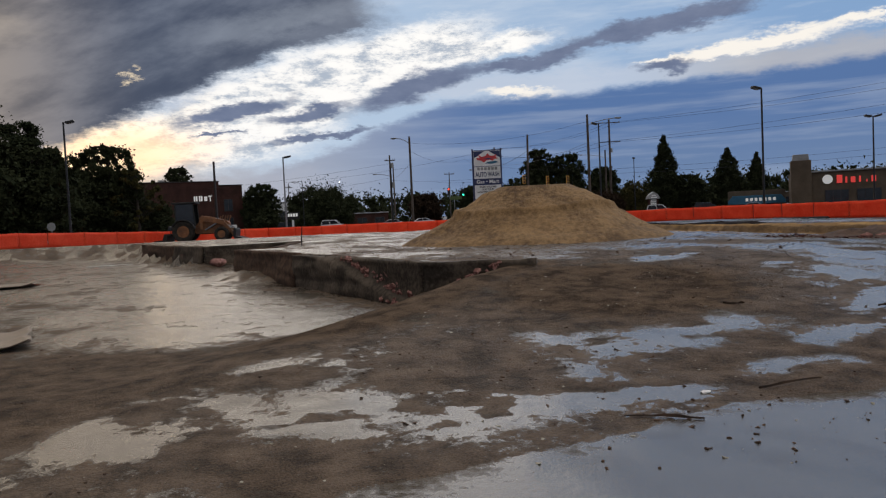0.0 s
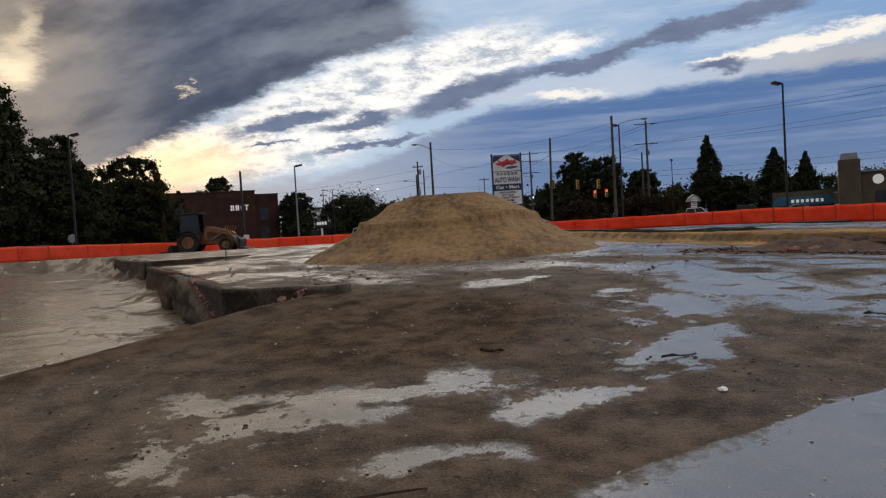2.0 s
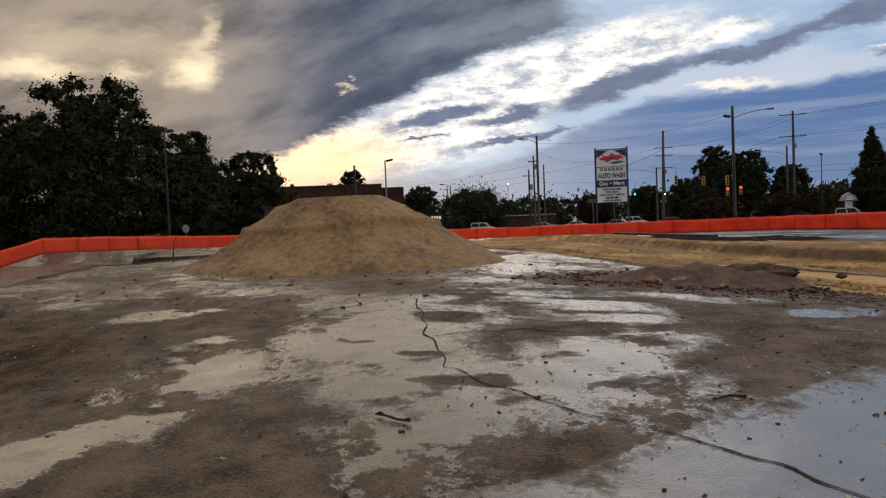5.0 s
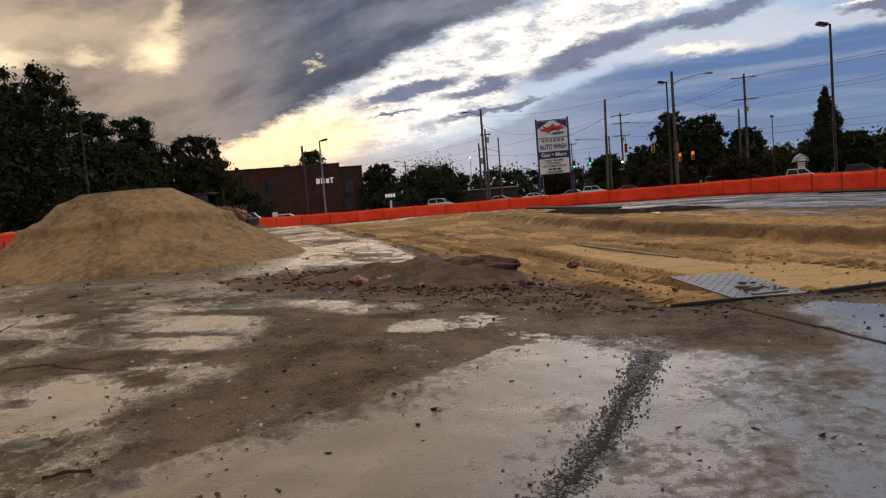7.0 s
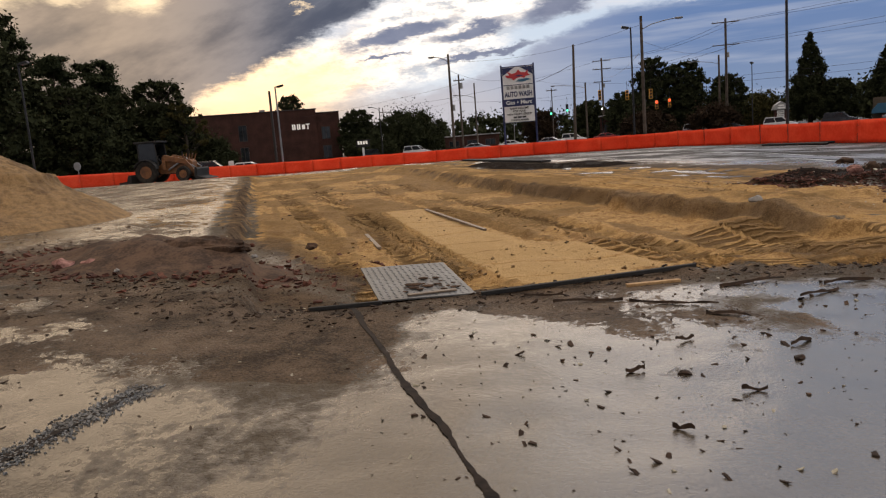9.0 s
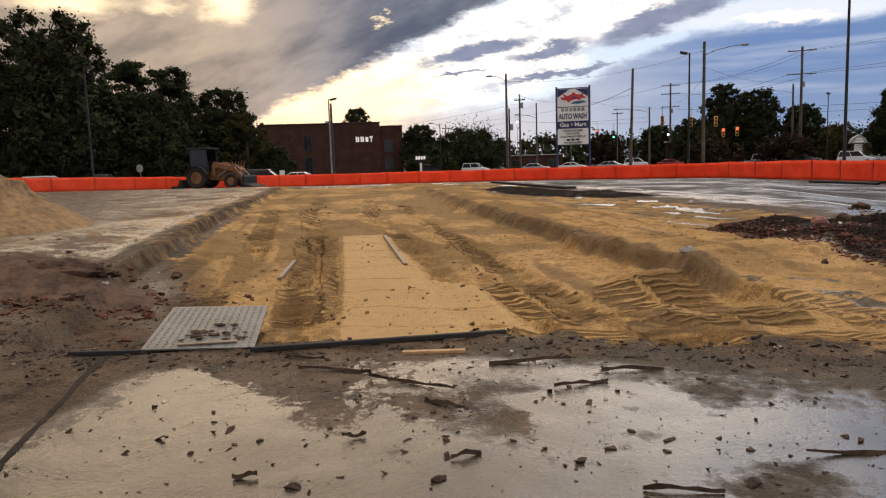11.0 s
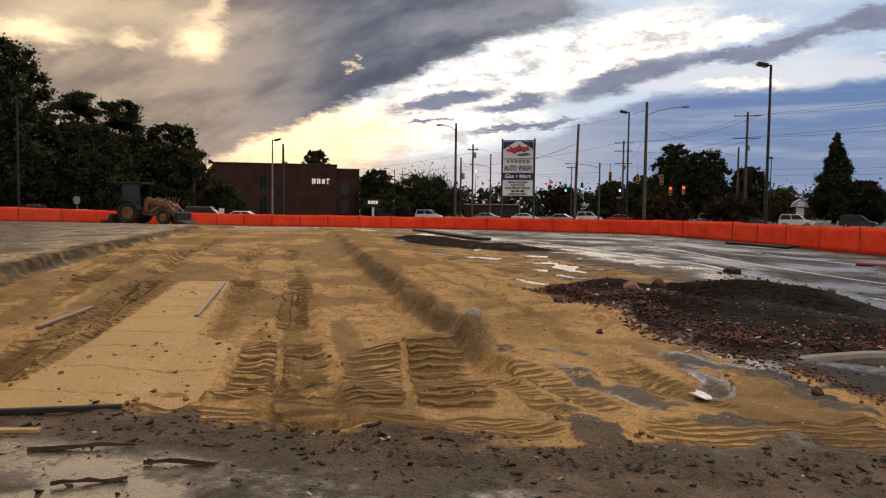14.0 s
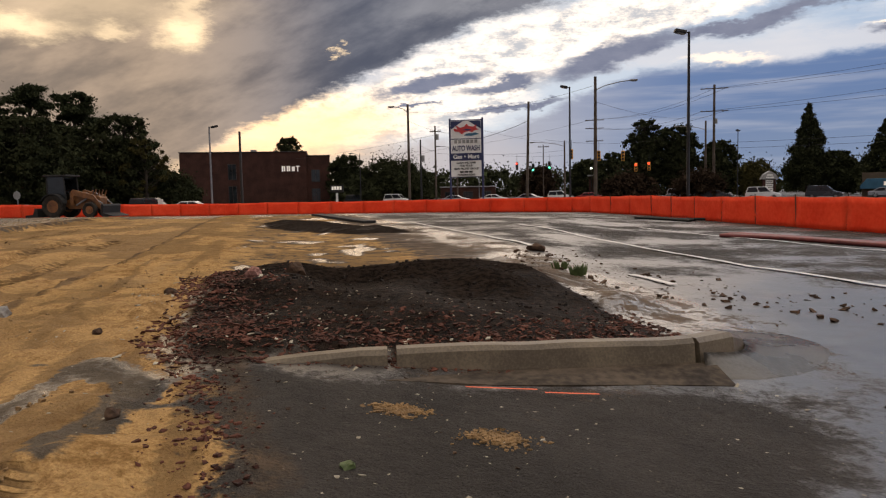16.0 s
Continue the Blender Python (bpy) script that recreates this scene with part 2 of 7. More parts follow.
M_TAN = plain("tan_stucco", (0.085, 0.062, 0.042), (0.13, 0.098, 0.068), 0.6, 0.85, bump=0.2, fine=8.0)
M_ROOFBLUE = plain("blue_awning", (0.02, 0.10, 0.17), (0.035, 0.15, 0.24), 0.8, 0.5, bump=0.1)
M_WHITE = plain("white_panel", (0.66, 0.66, 0.64), (0.80, 0.80, 0.78), 1.2, 0.45, bump=0.03)
M_NAVY = plain("navy_panel", (0.015, 0.022, 0.075), (0.025, 0.035, 0.11), 1.2, 0.45, bump=0.03)
M_RED = plain("red_panel", (0.42, 0.025, 0.03), (0.58, 0.05, 0.05), 1.2, 0.45, bump=0.03)
M_GREY = plain("grey_panel", (0.20, 0.20, 0.20), (0.32, 0.32, 0.31), 1.2, 0.5, bump=0.05)
M_LETTERS = glow("lit_white_letters", (0.85, 0.83, 0.78), 0.25)
M_REDLETTERS = glow("lit_red_letters", (0.75, 0.06, 0.05), 0.5)
M_LAMP = glow("lamp_glow", (0.9, 0.97, 1.0), 6.0)
M_GREENLENS = glow("green_signal", (0.05, 0.9, 0.45), 3.0)
M_REDLENS = glow("red_signal", (1.0, 0.06, 0.03), 3.0)
M_DARKLENS = plain("dark_lens", (0.02, 0.02, 0.02), (0.04, 0.035, 0.03), 3.0, 0.3, bump=0)
M_GLASS = plain("dark_window", (0.010, 0.012, 0.014), (0.03, 0.035, 0.04), 0.8, 0.12, bump=0)
M_PAINTORANGE = plain("marking_paint", (0.75, 0.10, 0.03), (0.9, 0.16, 0.06), 9.0, 0.7, bump=0.2)
M_LINE = plain("road_paint", (0.40, 0.39, 0.36), (0.68, 0.67, 0.63), 3.5, 0.5, bump=0.2)
M_WEED = plain("weed_green", (0.045, 0.07, 0.018), (0.10, 0.14, 0.045), 9.0, 0.7, bump=0)
M_HOSE = plain("red_hose", (0.12, 0.03, 0.03), (0.26, 0.06, 0.05), 4.0, 0.5, bump=0.1)


def leaf_material(name, low, high):
    mat, k, p = material(name)
    pos = k.node("ShaderNodeTexCoord").outputs["Object"]
    g = k.node("ShaderNodeNewGeometry")
    f = k.m("ADD", k.m("MULTIPLY", g.outputs["Random Per Island"], 0.5), k.m("MULTIPLY", k.noise(pos, 0.5, 3.0), 0.5))
    k.put(p.inputs["Base Color"], k.mix(f, low, high))
    p.inputs["Roughness"].default_value = 1.0
    p.inputs["Specular IOR Level"].default_value = 0.05
    return mat


M_LEAF = leaf_material("dark_leaves", (0.022, 0.027, 0.014), (0.044, 0.049, 0.023))
M_LEAF_WARM = leaf_material("autumn_leaves", (0.040, 0.036, 0.014), (0.080, 0.070, 0.026))
M_LEAF_RUST = leaf_material("rusty_leaves", (0.020, 0.014, 0.010), (0.055, 0.036, 0.023))
M_NEEDLE = leaf_material("pine_needles", (0.022, 0.029, 0.015), (0.044, 0.050, 0.024))


def fabric_material():
    mat, k, p = material("orange_fabric")
    pos = k.node("ShaderNodeTexCoord").outputs["Object"]
    f = k.m("ADD", k.m("MULTIPLY", k.noise(pos, 0.9, 4.0), 0.6), k.m("MULTIPLY", k.noise(pos, 9.0, 3.0), 0.4))
    col = k.mix(k.ramp(f, 0.3, 0.7), (0.86, 0.105, 0.035), (1.0, 0.19, 0.075))
    k.put(p.inputs["Base Color"], col)
    p.inputs["Roughness"].default_value = 0.7
    tr = k.node("ShaderNodeBsdfTranslucent")
    k.put(tr.inputs[0], col)
    mx = k.node("ShaderNodeMixShader")
    mx.inputs[0].default_value = 0.6
    k.t.links.new(p.outputs[0], mx.inputs[1])
    k.t.links.new(tr.outputs[0], mx.inputs[2])
    k.t.links.new(mx.outputs[0], k.t.nodes["Material Output"].inputs[0])
    return mat


M_FABRIC = fabric_material()


def sand_material():
    mat, k, p = material("sand")
    pos = k.node("ShaderNodeNewGeometry").outputs["Position"]
    a, b, c = k.noise(pos, 0.9, 5.0, 0.6), k.noise(pos, 9.0, 4.0, 0.6), k.noise(pos, 70.0, 2.0)
    f = k.m("ADD", k.m("ADD", k.m("MULTIPLY", a, 0.45), k.m("MULTIPLY", b, 0.35)), k.m("MULTIPLY", c, 0.2))
    col = k.mix(k.ramp(f, 0.38, 0.61), (0.11, 0.062, 0.026), (0.34, 0.205, 0.088))
    k.put(p.inputs["Base Color"], col)
    p.inputs["Roughness"].default_value = 0.95
    n = k.node("ShaderNodeBump")
    n.inputs["Strength"].default_value, n.inputs["Distance"].default_value = 1.0, 0.09
    k.put(n.inputs["Height"], k.m("ADD", k.m("MULTIPLY", b, 0.7), k.m("MULTIPLY", c, 0.25)))
    k.put(p.inputs["Normal"], n.outputs[0])
    return mat


M_SAND = sand_material()


def ground_material():
    """The site's surface: muddy concrete, sand, black soil, asphalt, wet films, by named regions."""
    mat, k, p = material("site_ground")
    pos = k.node("ShaderNodeNewGeometry").outputs["Position"]
    px_, py_, pz_ = k.split(pos)
    turned = k.xyz(k.m("ADD", k.m("MULTIPLY", px_, 0.86), k.m("MULTIPLY", py_, 0.50)), k.m("MULTIPLY", k.m("SUBTRACT", k.m("MULTIPLY", py_, 0.86), k.m("MULTIPLY", px_, 0.50)), 0.55), 0.0)
    n0, n1, n2 = k.noise(pos, 0.35, 4.0), k.noise(turned, 0.85, 9.0, 0.66), k.noise(pos, 3.2, 5.0, 0.6)
    n3, n4, n5 = k.noise(pos, 14.0, 4.0, 0.6), k.noise(pos, 60.0, 3.0), k.noise(pos, 190.0, 2.0)

    def region(name, amp=0.35, width=0.07):
        a = k.node("ShaderNodeAttribute", attribute_name=name).outputs["Fac"]
        wob = k.m("ADD", k.m("MULTIPLY", k.m("SUBTRACT", n2, 0.5), amp), k.m("MULTIPLY", k.m("SUBTRACT", n3, 0.5), amp * 0.5))
        return k.ramp(k.m("ADD", a, wob), 0.5 - width, 0.5 + width)

    mud_a = k.node("ShaderNodeAttribute", attribute_name="mud").outputs["Fac"]
    wet_a = k.node("ShaderNodeAttribute", attribute_name="wet").outputs["Fac"]
    dirt = k.mix(k.ramp(k.m("ADD", k.m("MULTIPLY", n2, 0.6), k.m("MULTIPLY", n4, 0.4)), 0.36, 0.64), (0.036, 0.024, 0.015), (0.155, 0.106, 0.068))
    conc = k.mix(k.ramp(k.m("ADD", k.m("ADD", k.m("MULTIPLY", n1, 0.35), k.m("MULTIPLY", n0, 0.3)), k.m("ADD", k.m("MULTIPLY", n3, 0.15), k.m("MULTIPLY", n4, 0.2))), 0.37, 0.62), (0.050, 0.039, 0.027), (0.175, 0.138, 0.098))
    sand = k.mix(k.ramp(k.m("ADD", k.m("MULTIPLY", n1, 0.3), k.m("ADD", k.m("MULTIPLY", n2, 0.25), k.m("ADD", k.m("MULTIPLY", n3, 0.25), k.m("MULTIPLY", n4, 0.2)))), 0.40, 0.58), (0.25, 0.135, 0.050), (0.60, 0.37, 0.155))
    soil = k.mix(k.ramp(n3, 0.35, 0.65), (0.007, 0.005, 0.004), (0.028, 0.019, 0.014))
    asph = k.mix(k.ramp(k.m("ADD", k.m("MULTIPLY", n1, 0.4), k.m("MULTIPLY", n5, 0.6)), 0.35, 0.65), (0.018, 0.016, 0.014), (0.07, 0.062, 0.054))
    r_sand, r_soil, r_asph, r_dirt, r_conc = region("sand", 0.55, 0.05), region("soil", 0.4, 0.08), region("asph", 0.25, 0.08), region("dirt", 0.4, 0.15), region("conc", 0.06, 0.02)
    # mud smeared over the concrete
    blot = k.m("ADD", k.m("ADD", k.m("MULTIPLY", n1, 0.46), k.m("MULTIPLY", n2, 0.22)), k.m("ADD", k.m("MULTIPLY", n3, 0.20), k.m("MULTIPLY", n4, 0.12)))
    mud = k.ramp(k.m("ADD", blot, k.m("MULTIPLY", k.m("SUBTRACT", mud_a, 0.5), 0.36)), 0.484, 0.516)
    col = k.mix(mud, conc, dirt)
    col = k.mix(r_conc, col, k.mix(k.m("MULTIPLY", mud, 0.45), k.mix(0.45, conc, (0.080, 0.062, 0.043)), dirt))
    col = k.mix(r_asph, col, k.mix(k.m("MULTIPLY", mud, 0.5), asph, dirt))
    col = k.mix(r_dirt, col, dirt)
    # sand: damp darker patches
    damp = k.ramp(k.m("ADD", k.m("MULTIPLY", n1, 0.6), k.m("ADD", k.m("MULTIPLY", n2, 0.25), k.m("MULTIPLY", n3, 0.15))), 0.50, 0.58)
    sand = k.mix(k.m("MULTIPLY", damp, 0.65), sand, (0.17, 0.105, 0.05))
    # ruts darker: damp sand, with the relief's shade put into the colour
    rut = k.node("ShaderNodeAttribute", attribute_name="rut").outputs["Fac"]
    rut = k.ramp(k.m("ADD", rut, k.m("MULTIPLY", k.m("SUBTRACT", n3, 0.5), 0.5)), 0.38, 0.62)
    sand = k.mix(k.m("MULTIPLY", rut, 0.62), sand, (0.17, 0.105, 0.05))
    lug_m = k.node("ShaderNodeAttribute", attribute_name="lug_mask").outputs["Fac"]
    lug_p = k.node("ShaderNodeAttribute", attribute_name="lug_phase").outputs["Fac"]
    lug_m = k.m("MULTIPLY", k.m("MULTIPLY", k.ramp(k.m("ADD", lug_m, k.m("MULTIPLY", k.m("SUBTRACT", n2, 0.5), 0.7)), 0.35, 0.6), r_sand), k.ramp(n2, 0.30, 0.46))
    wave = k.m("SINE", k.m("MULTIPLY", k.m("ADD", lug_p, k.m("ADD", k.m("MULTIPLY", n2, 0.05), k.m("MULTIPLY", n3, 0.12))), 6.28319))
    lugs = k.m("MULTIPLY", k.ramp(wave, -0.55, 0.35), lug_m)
    # troughs between lugs coloured dark, for damp sand and for their shade
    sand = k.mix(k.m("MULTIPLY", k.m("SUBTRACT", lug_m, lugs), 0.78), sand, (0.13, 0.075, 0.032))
    pad = k.node("ShaderNodeAttribute", attribute_name="pad").outputs["Fac"]
    pad = k.ramp(k.m("ADD", pad, k.m("MULTIPLY", k.m("SUBTRACT", n3, 0.5), 0.5)), 0.4, 0.6)
    sand = k.mix(k.m("MULTIPLY", pad, 0.7), sand, k.mix(n4, (0.46, 0.30, 0.14), (0.66, 0.44, 0.21)))
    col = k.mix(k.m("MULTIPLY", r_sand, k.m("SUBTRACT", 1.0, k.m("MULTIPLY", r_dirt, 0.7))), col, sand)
    col = k.mix(r_soil, col, soil)
    # water film lies where mud is thin
    loose = k.m("MAXIMUM", k.m("MAXIMUM", r_sand, r_soil), k.m("MULTIPLY", r_dirt, 0.8))
    film = k.ramp(k.m("ADD", k.m("ADD", k.m("MULTIPLY", k.m("SUBTRACT", 1.0, blot), 0.6), k.m("MULTIPLY", n0, 0.4)), k.m("ADD", k.m("MULTIPLY", k.m("SUBTRACT", wet_a, 0.5), 0.6), k.m("ADD", k.m("MULTIPLY", k.m("SUBTRACT", n3, 0.5), 0.30), k.m("MULTIPLY", k.m("SUBTRACT", n2, 0.5), 0.30)))), 0.455, 0.555)
    film = k.m("MULTIPLY", k.m("MULTIPLY", film, k.m("SUBTRACT", 1.0, k.m("MULTIPLY", loose, 0.9))), k.m("SUBTRACT", 1.0, k.m("MULTIPLY", mud, 0.88)))
    dark = k.node("ShaderNodeVectorMath", operation="SCALE")
    k.put(dark.inputs[0], col)
    k.put(dark.inputs["Scale"], k.lerp(film, 1.0, 0.66))
    k.put(p.inputs["Base Color"], dark.outputs[0])
    dry = k.lerp(loose, k.m("ADD", 0.62, k.m("MULTIPLY", n3, 0.35)), 0.95)
    k.put(p.inputs["Roughness"], k.lerp(film, dry, k.m("ADD", k.lerp(r_asph, 0.10, 0.24), k.m("ADD", k.m("MULTIPLY", n4, 0.12), k.m("MULTIPLY", n2, 0.12)))))
    p.inputs["IOR"].default_value = 1.48
    k.put(p.inputs["Specular IOR Level"], k.lerp(film, k.lerp(loose, 0.14, 0.02), 0.90))
    h = k.m("ADD", k.m("ADD", k.m("MULTIPLY", n3, 0.6), k.m("MULTIPLY", n4, 0.42)), k.m("MULTIPLY", n5, 0.16))
    h = k.m("ADD", h, k.m("MULTIPLY", lugs, 1.25))
    n = k.node("ShaderNodeBump")
    n.inputs["Distance"].default_value = 0.055
    k.put(n.inputs["Strength"], k.lerp(film, 1.0, 0.11))
    k.put(n.inputs["Height"], h)
    k.put(p.inputs["Normal"], n.outputs[0])
    return mat


M_GROUND = ground_material()


# ---------------------------------------------------------------- mesh helpers
def thing(name, label, category, place=(0, 0, 0), turn=0.0, group="", kind=""):
    ob = new(name)
    ob.matrix_world = pose(*place, 0, 0, turn)
    return tagged(ob, label, category, group, kind)


def part(name, bm, mat, parent=None, label="", smooth=False):
    me = bpy.data.meshes.new(name)
    bm.to_mesh(me)
    bm.free()
    me.materials.append(mat)
    if smooth:
        me.polygons.foreach_set("use_smooth", [True] * len(me.polygons))
    ob = new(name, me)
    ob.parent = parent
    return tagged(ob, label) if label else ob


def raw(name, verts, faces, mat, parent=None, label="", smooth=False):
    me = bpy.data.meshes.new(name)
    me.from_pydata(np.asarray(verts).tolist(), [], np.asarray(faces).tolist())
    me.materials.append(mat)
    if smooth:
        me.polygons.foreach_set("use_smooth", [True] * len(me.polygons))
    me.update()
    ob = new(name, me)
    ob.parent = parent
    return tagged(ob, label) if label else ob


def box(bm, c, s, bevel=0.0, turn=None):
    m = Matrix.Translation(c) @ (turn if turn else Matrix.Identity(4)) @ Matrix.Diagonal((*s, 1))
    r = bmesh.ops.create_cube(bm, size=1.0, matrix=m)
    if bevel:
        edges = list({e for v in r["verts"] for e in v.link_edges})
        bmesh.ops.bevel(bm, geom=edges, offset=bevel, segments=2, affect="EDGES", profile=0.6)
    return bm


def rod(bm, a, b, r0, r1=None, seg=10):
    a, b = Vector(a), Vector(b)
    d = b - a
    m = Matrix.Translation((a + b) / 2) @ d.to_track_quat("Z", "Y").to_matrix().to_4x4()
    bmesh.ops.create_cone(bm, cap_ends=True, segments=seg, radius1=r0, radius2=r0 if r1 is None else r1, depth=d.length, matrix=m)
    return bm


def prism(bm, outline, y0, y1, bevel=0.0):
    """An outline in x and z, drawn out along y."""
    lo = [bm.verts.new((x, y0, z)) for x, z in outline]
    hi = [bm.verts.new((x, y1, z)) for x, z in outline]
    faces = [bm.faces.new(lo), bm.faces.new(hi[::-1])]
    n = len(outline)
    for i in range(n):
        faces.append(bm.faces.new((lo[i], hi[i], hi[(i + 1) % n], lo[(i + 1) % n])))
    bmesh.ops.recalc_face_normals(bm, faces=faces)
    if bevel:
        edges = list({e for f in faces for e in f.edges})
        bmesh.ops.bevel(bm, geom=edges, offset=bevel, segments=2, affect="EDGES", profile=0.6)
    return bm


def bm_new():
    return bmesh.new()


# ---------------------------------------------------------------- fields on the plan
rng = np.random.default_rng(7)


def lattice(n, seed):
    return np.random.default_rng(seed).random((n, n))


LAT = lattice(256, 11)


def value_noise(x, y, s, seed=0):
    """Smooth noise from 0 to 1 with cells of size s."""
    u, v = np.asarray(x) / s + seed * 17.3 + 1000.0, np.asarray(y) / s + seed * 9.1 + 1000.0
    i, j = np.floor(u).astype(int), np.floor(v).astype(int)
    a, b = u - i, v - j
    a, b = a * a * (3 - 2 * a), b * b * (3 - 2 * b)
    i, j, i1, j1 = i % 256, j % 256, (i + 1) % 256, (j + 1) % 256
    return (LAT[i, j] * (1 - a) + LAT[i1, j] * a) * (1 - b) + (LAT[i, j1] * (1 - a) + LAT[i1, j1] * a) * b


def fbm(x, y, s, octaves=4, seed=0):
    t, w, tot = 0.0, 1.0, 0.0
    for o in range(octaves):
        t = t + w * value_noise(x, y, s / 2 ** o, seed + o * 3)
        tot += w
        w *= 0.55
    return t / tot


def step(v, lo, hi):
    t = np.clip((np.asarray(v, float) - lo) / (hi - lo), 0, 1)
    return t * t * (3 - 2 * t)


def inside(x, y, poly):
    """Signed distance to a polygon, positive within."""
    x, y = np.asarray(x, float), np.asarray(y, float)
    best, odd = np.full(x.shape, 1e9), np.zeros(x.shape, bool)
    for (ax, ay), (bx, by) in zip(poly, poly[1:] + poly[:1]):
        dx, dy = bx - ax, by - ay
        t = np.clip(((x - ax) * dx + (y - ay) * dy) / (dx * dx + dy * dy), 0, 1)
        best = np.minimum(best, np.hypot(x - ax - t * dx, y - ay - t * dy))
        odd ^= ((ay > y) != (by > y)) & (x < (bx - ax) * (y - ay) / (by - ay + 1e-12) + ax)
    return np.where(odd, best, -best)


def along(x, y, pts):
    """Distance to an open line."""
    best = np.full(np.shape(x), 1e9)
    for (ax, ay), (bx, by) in zip(pts, pts[1:]):
        dx, dy = bx - ax, by - ay
        t = np.clip(((x - ax) * dx + (y - ay) * dy) / (dx * dx + dy * dy), 0, 1)
        best = np.minimum(best, np.hypot(x - ax - t * dx, y - ay - t * dy))
    return best


# plan of the site
PIT = [(1.3, 8.9), (-0.1, 9.28), (-2.9, 14.1), (-5.3, 18.0), (-4.4, 18.6), (-4.8, 24.2), (-7.9, 23.0), (-9.6, 25.2), (-13.2, 31.0), (-18.5, 38.0), (-60.0, 38.0), (-60.0, -10.0), (-11.6, -10.0)]
SAND = [(11.2, 11.4), (11.6, 11.1), (12.5, 11.1), (13.7, 11.35), (14.8, 11.2), (16.3, 11.45), (17.7, 11.75), (18.6, 12.1), (18.4, 12.85), (17.6, 13.7), (17.0, 14.3), (15.9, 16.2), (13.9, 20.5), (10.0, 27.5), (2.0, 42.0), (-6.0, 42.0), (-0.6, 32.4), (8.7, 14.7), (9.9, 13.2), (11.0, 12.2)]
SOIL = [(15.25, 17.4), (15.6, 18.5), (17.7, 19.0), (18.5, 19.4), (19.3, 17.9), (20.35, 15.8), (20.6, 15.3), (19.6, 14.95), (18.5, 14.6), (17.9, 14.38), (17.3, 14.1), (16.85, 14.5), (16.4, 15.6)]
SOIL_FAR = [(8.0, 32.0), (9.5, 29.5), (13.0, 27.5), (14.5, 28.3), (13.0, 31.0), (10.0, 33.5)]
ASPHALT = [(3.0, 49.0), (12.0, 34.9), (18.0, 23.4), (19.6, 20.2), (20.6, 18.2), (21.2, 16.0), (20.6, 14.9), (18.6, 14.6), (17.7, 14.2), (17.4, 13.6), (17.8, 12.6), (18.6, 10.2), (40.0, 4.0), (45.0, 30.0), (25.0, 60.0), (8.0, 72.0)]
SLABS = [(-2.0, 0.2), (-0.38, 1.88), (0.8, 2.41), (2.1, 3.17), (3.2, 3.3), (5.19, 4.41), (6.06, 4.9), (6.87, 5.4), (7.74, 6.14), (8.86, 7.26), (9.47, 7.96), (10.2, 9.0), (12.2, 9.0), (16.5, 9.9), (24.0, 9.0), (30.0, -5.0), (2.0, -12.0)]
# sheets of standing water on the mud: a line and a half width each
POOLS = (([(-1.0, 3.2), (0.2, 3.1), (1.2, 3.55), (1.8, 3.4)], 0.42), ([(-1.5, 4.75), (-0.5, 4.75)], 0.28), ([(1.6, 4.75), (2.4, 5.15), (2.9, 5.4)], 0.38), ([(2.6, 3.95), (3.4, 3.92)], 0.16), ([(0.7, 4.4), (0.95, 4.4)], 0.16), ([(6.1, 9.6), (6.2, 8.2), (6.7, 7.3), (7.1, 6.7)], 0.55), ([(7.6, 7.4), (7.7, 8.5), (7.4, 9.8), (6.4, 10.4)], 0.45), ([(4.7, 7.9), (5.2, 7.1), (5.0, 6.2), (4.4, 5.4)], 0.24), ([(3.4, 4.6), (4.2, 5.0)], 0.2), ([(8.2, 10.4), (9.4, 10.2)], 0.3), ([(9.3, 9.6), (10.3, 9.9)], 0.16), ([(3.2, 8.8), (3.9, 9.2)], 0.18), ([(-2.4, 3.4), (-2.0, 2.9)], 0.3), ([(-2.2, 3.9), (-1.4, 3.4)], 0.2))
JOINT_A = [(11.15, 11.2), (11.62, 10.3), (12.17, 9.28), (12.54, 8.65), (12.83, 8.12), (13.5, 6.9)]
JOINT_B = [(11.02, 8.95), (10.93, 8.4), (10.74, 7.6), (10.5, 6.9), (10.2, 6.1)]
CRACK = [(5.9, 9.6), (6.2, 8.9), (6.41, 8.29), (6.67, 7.82), (6.75, 7.5), (7.13, 7.2), (7.53, 6.92), (8.19, 6.58), (8.65, 6.29), (9.3, 5.8)]

# wheel tracks across the sand: ends, half width, spacing of the lugs
TRACKS = (((13.05, 14.45), (14.52, 11.6), 0.42, 0.20), ((14.35, 14.5), (15.42, 11.65), 0.55, 0.17), ((15.45, 13.5), (16.4, 11.95), 0.28, 0.11), ((13.85, 11.02), (16.3, 11.80), 0.24, 0.06), ((16.4, 11.72), (18.1, 12.15), 0.24, 0.06), ((16.3, 13.5), (17.1, 12.3), 0.20, 0.10), ((11.2, 13.6), (8.9, 18.2), 0.34, 0.18), ((13.1, 14.8), (11.2, 18.4), 0.20, 0.17), ((12.3, 12.1), (11.0, 14.6), 0.22, 0.18))
PAD = [(12.75, 11.05), (14.14, 11.50), (12.95, 13.9), (12.35, 14.25), (10.05, 18.5), (9.4, 18.0), (11.5, 13.7)]
# strips of bare wet ground between the tracks: a line and a half width each
BARE = (([(15.4, 13.9), (16.0, 13.2), (16.5, 12.55), (16.9, 12.05), (17.1, 12.15)], 0.13), ([(15.5, 13.72), (16.7, 13.72), (17.1, 12.9)], 0.12), ([(16.05, 12.25), (16.45, 11.4)], 0.13), ([(16.8, 13.75), (17.4, 13.5), (17.75, 12.5)], 0.20))


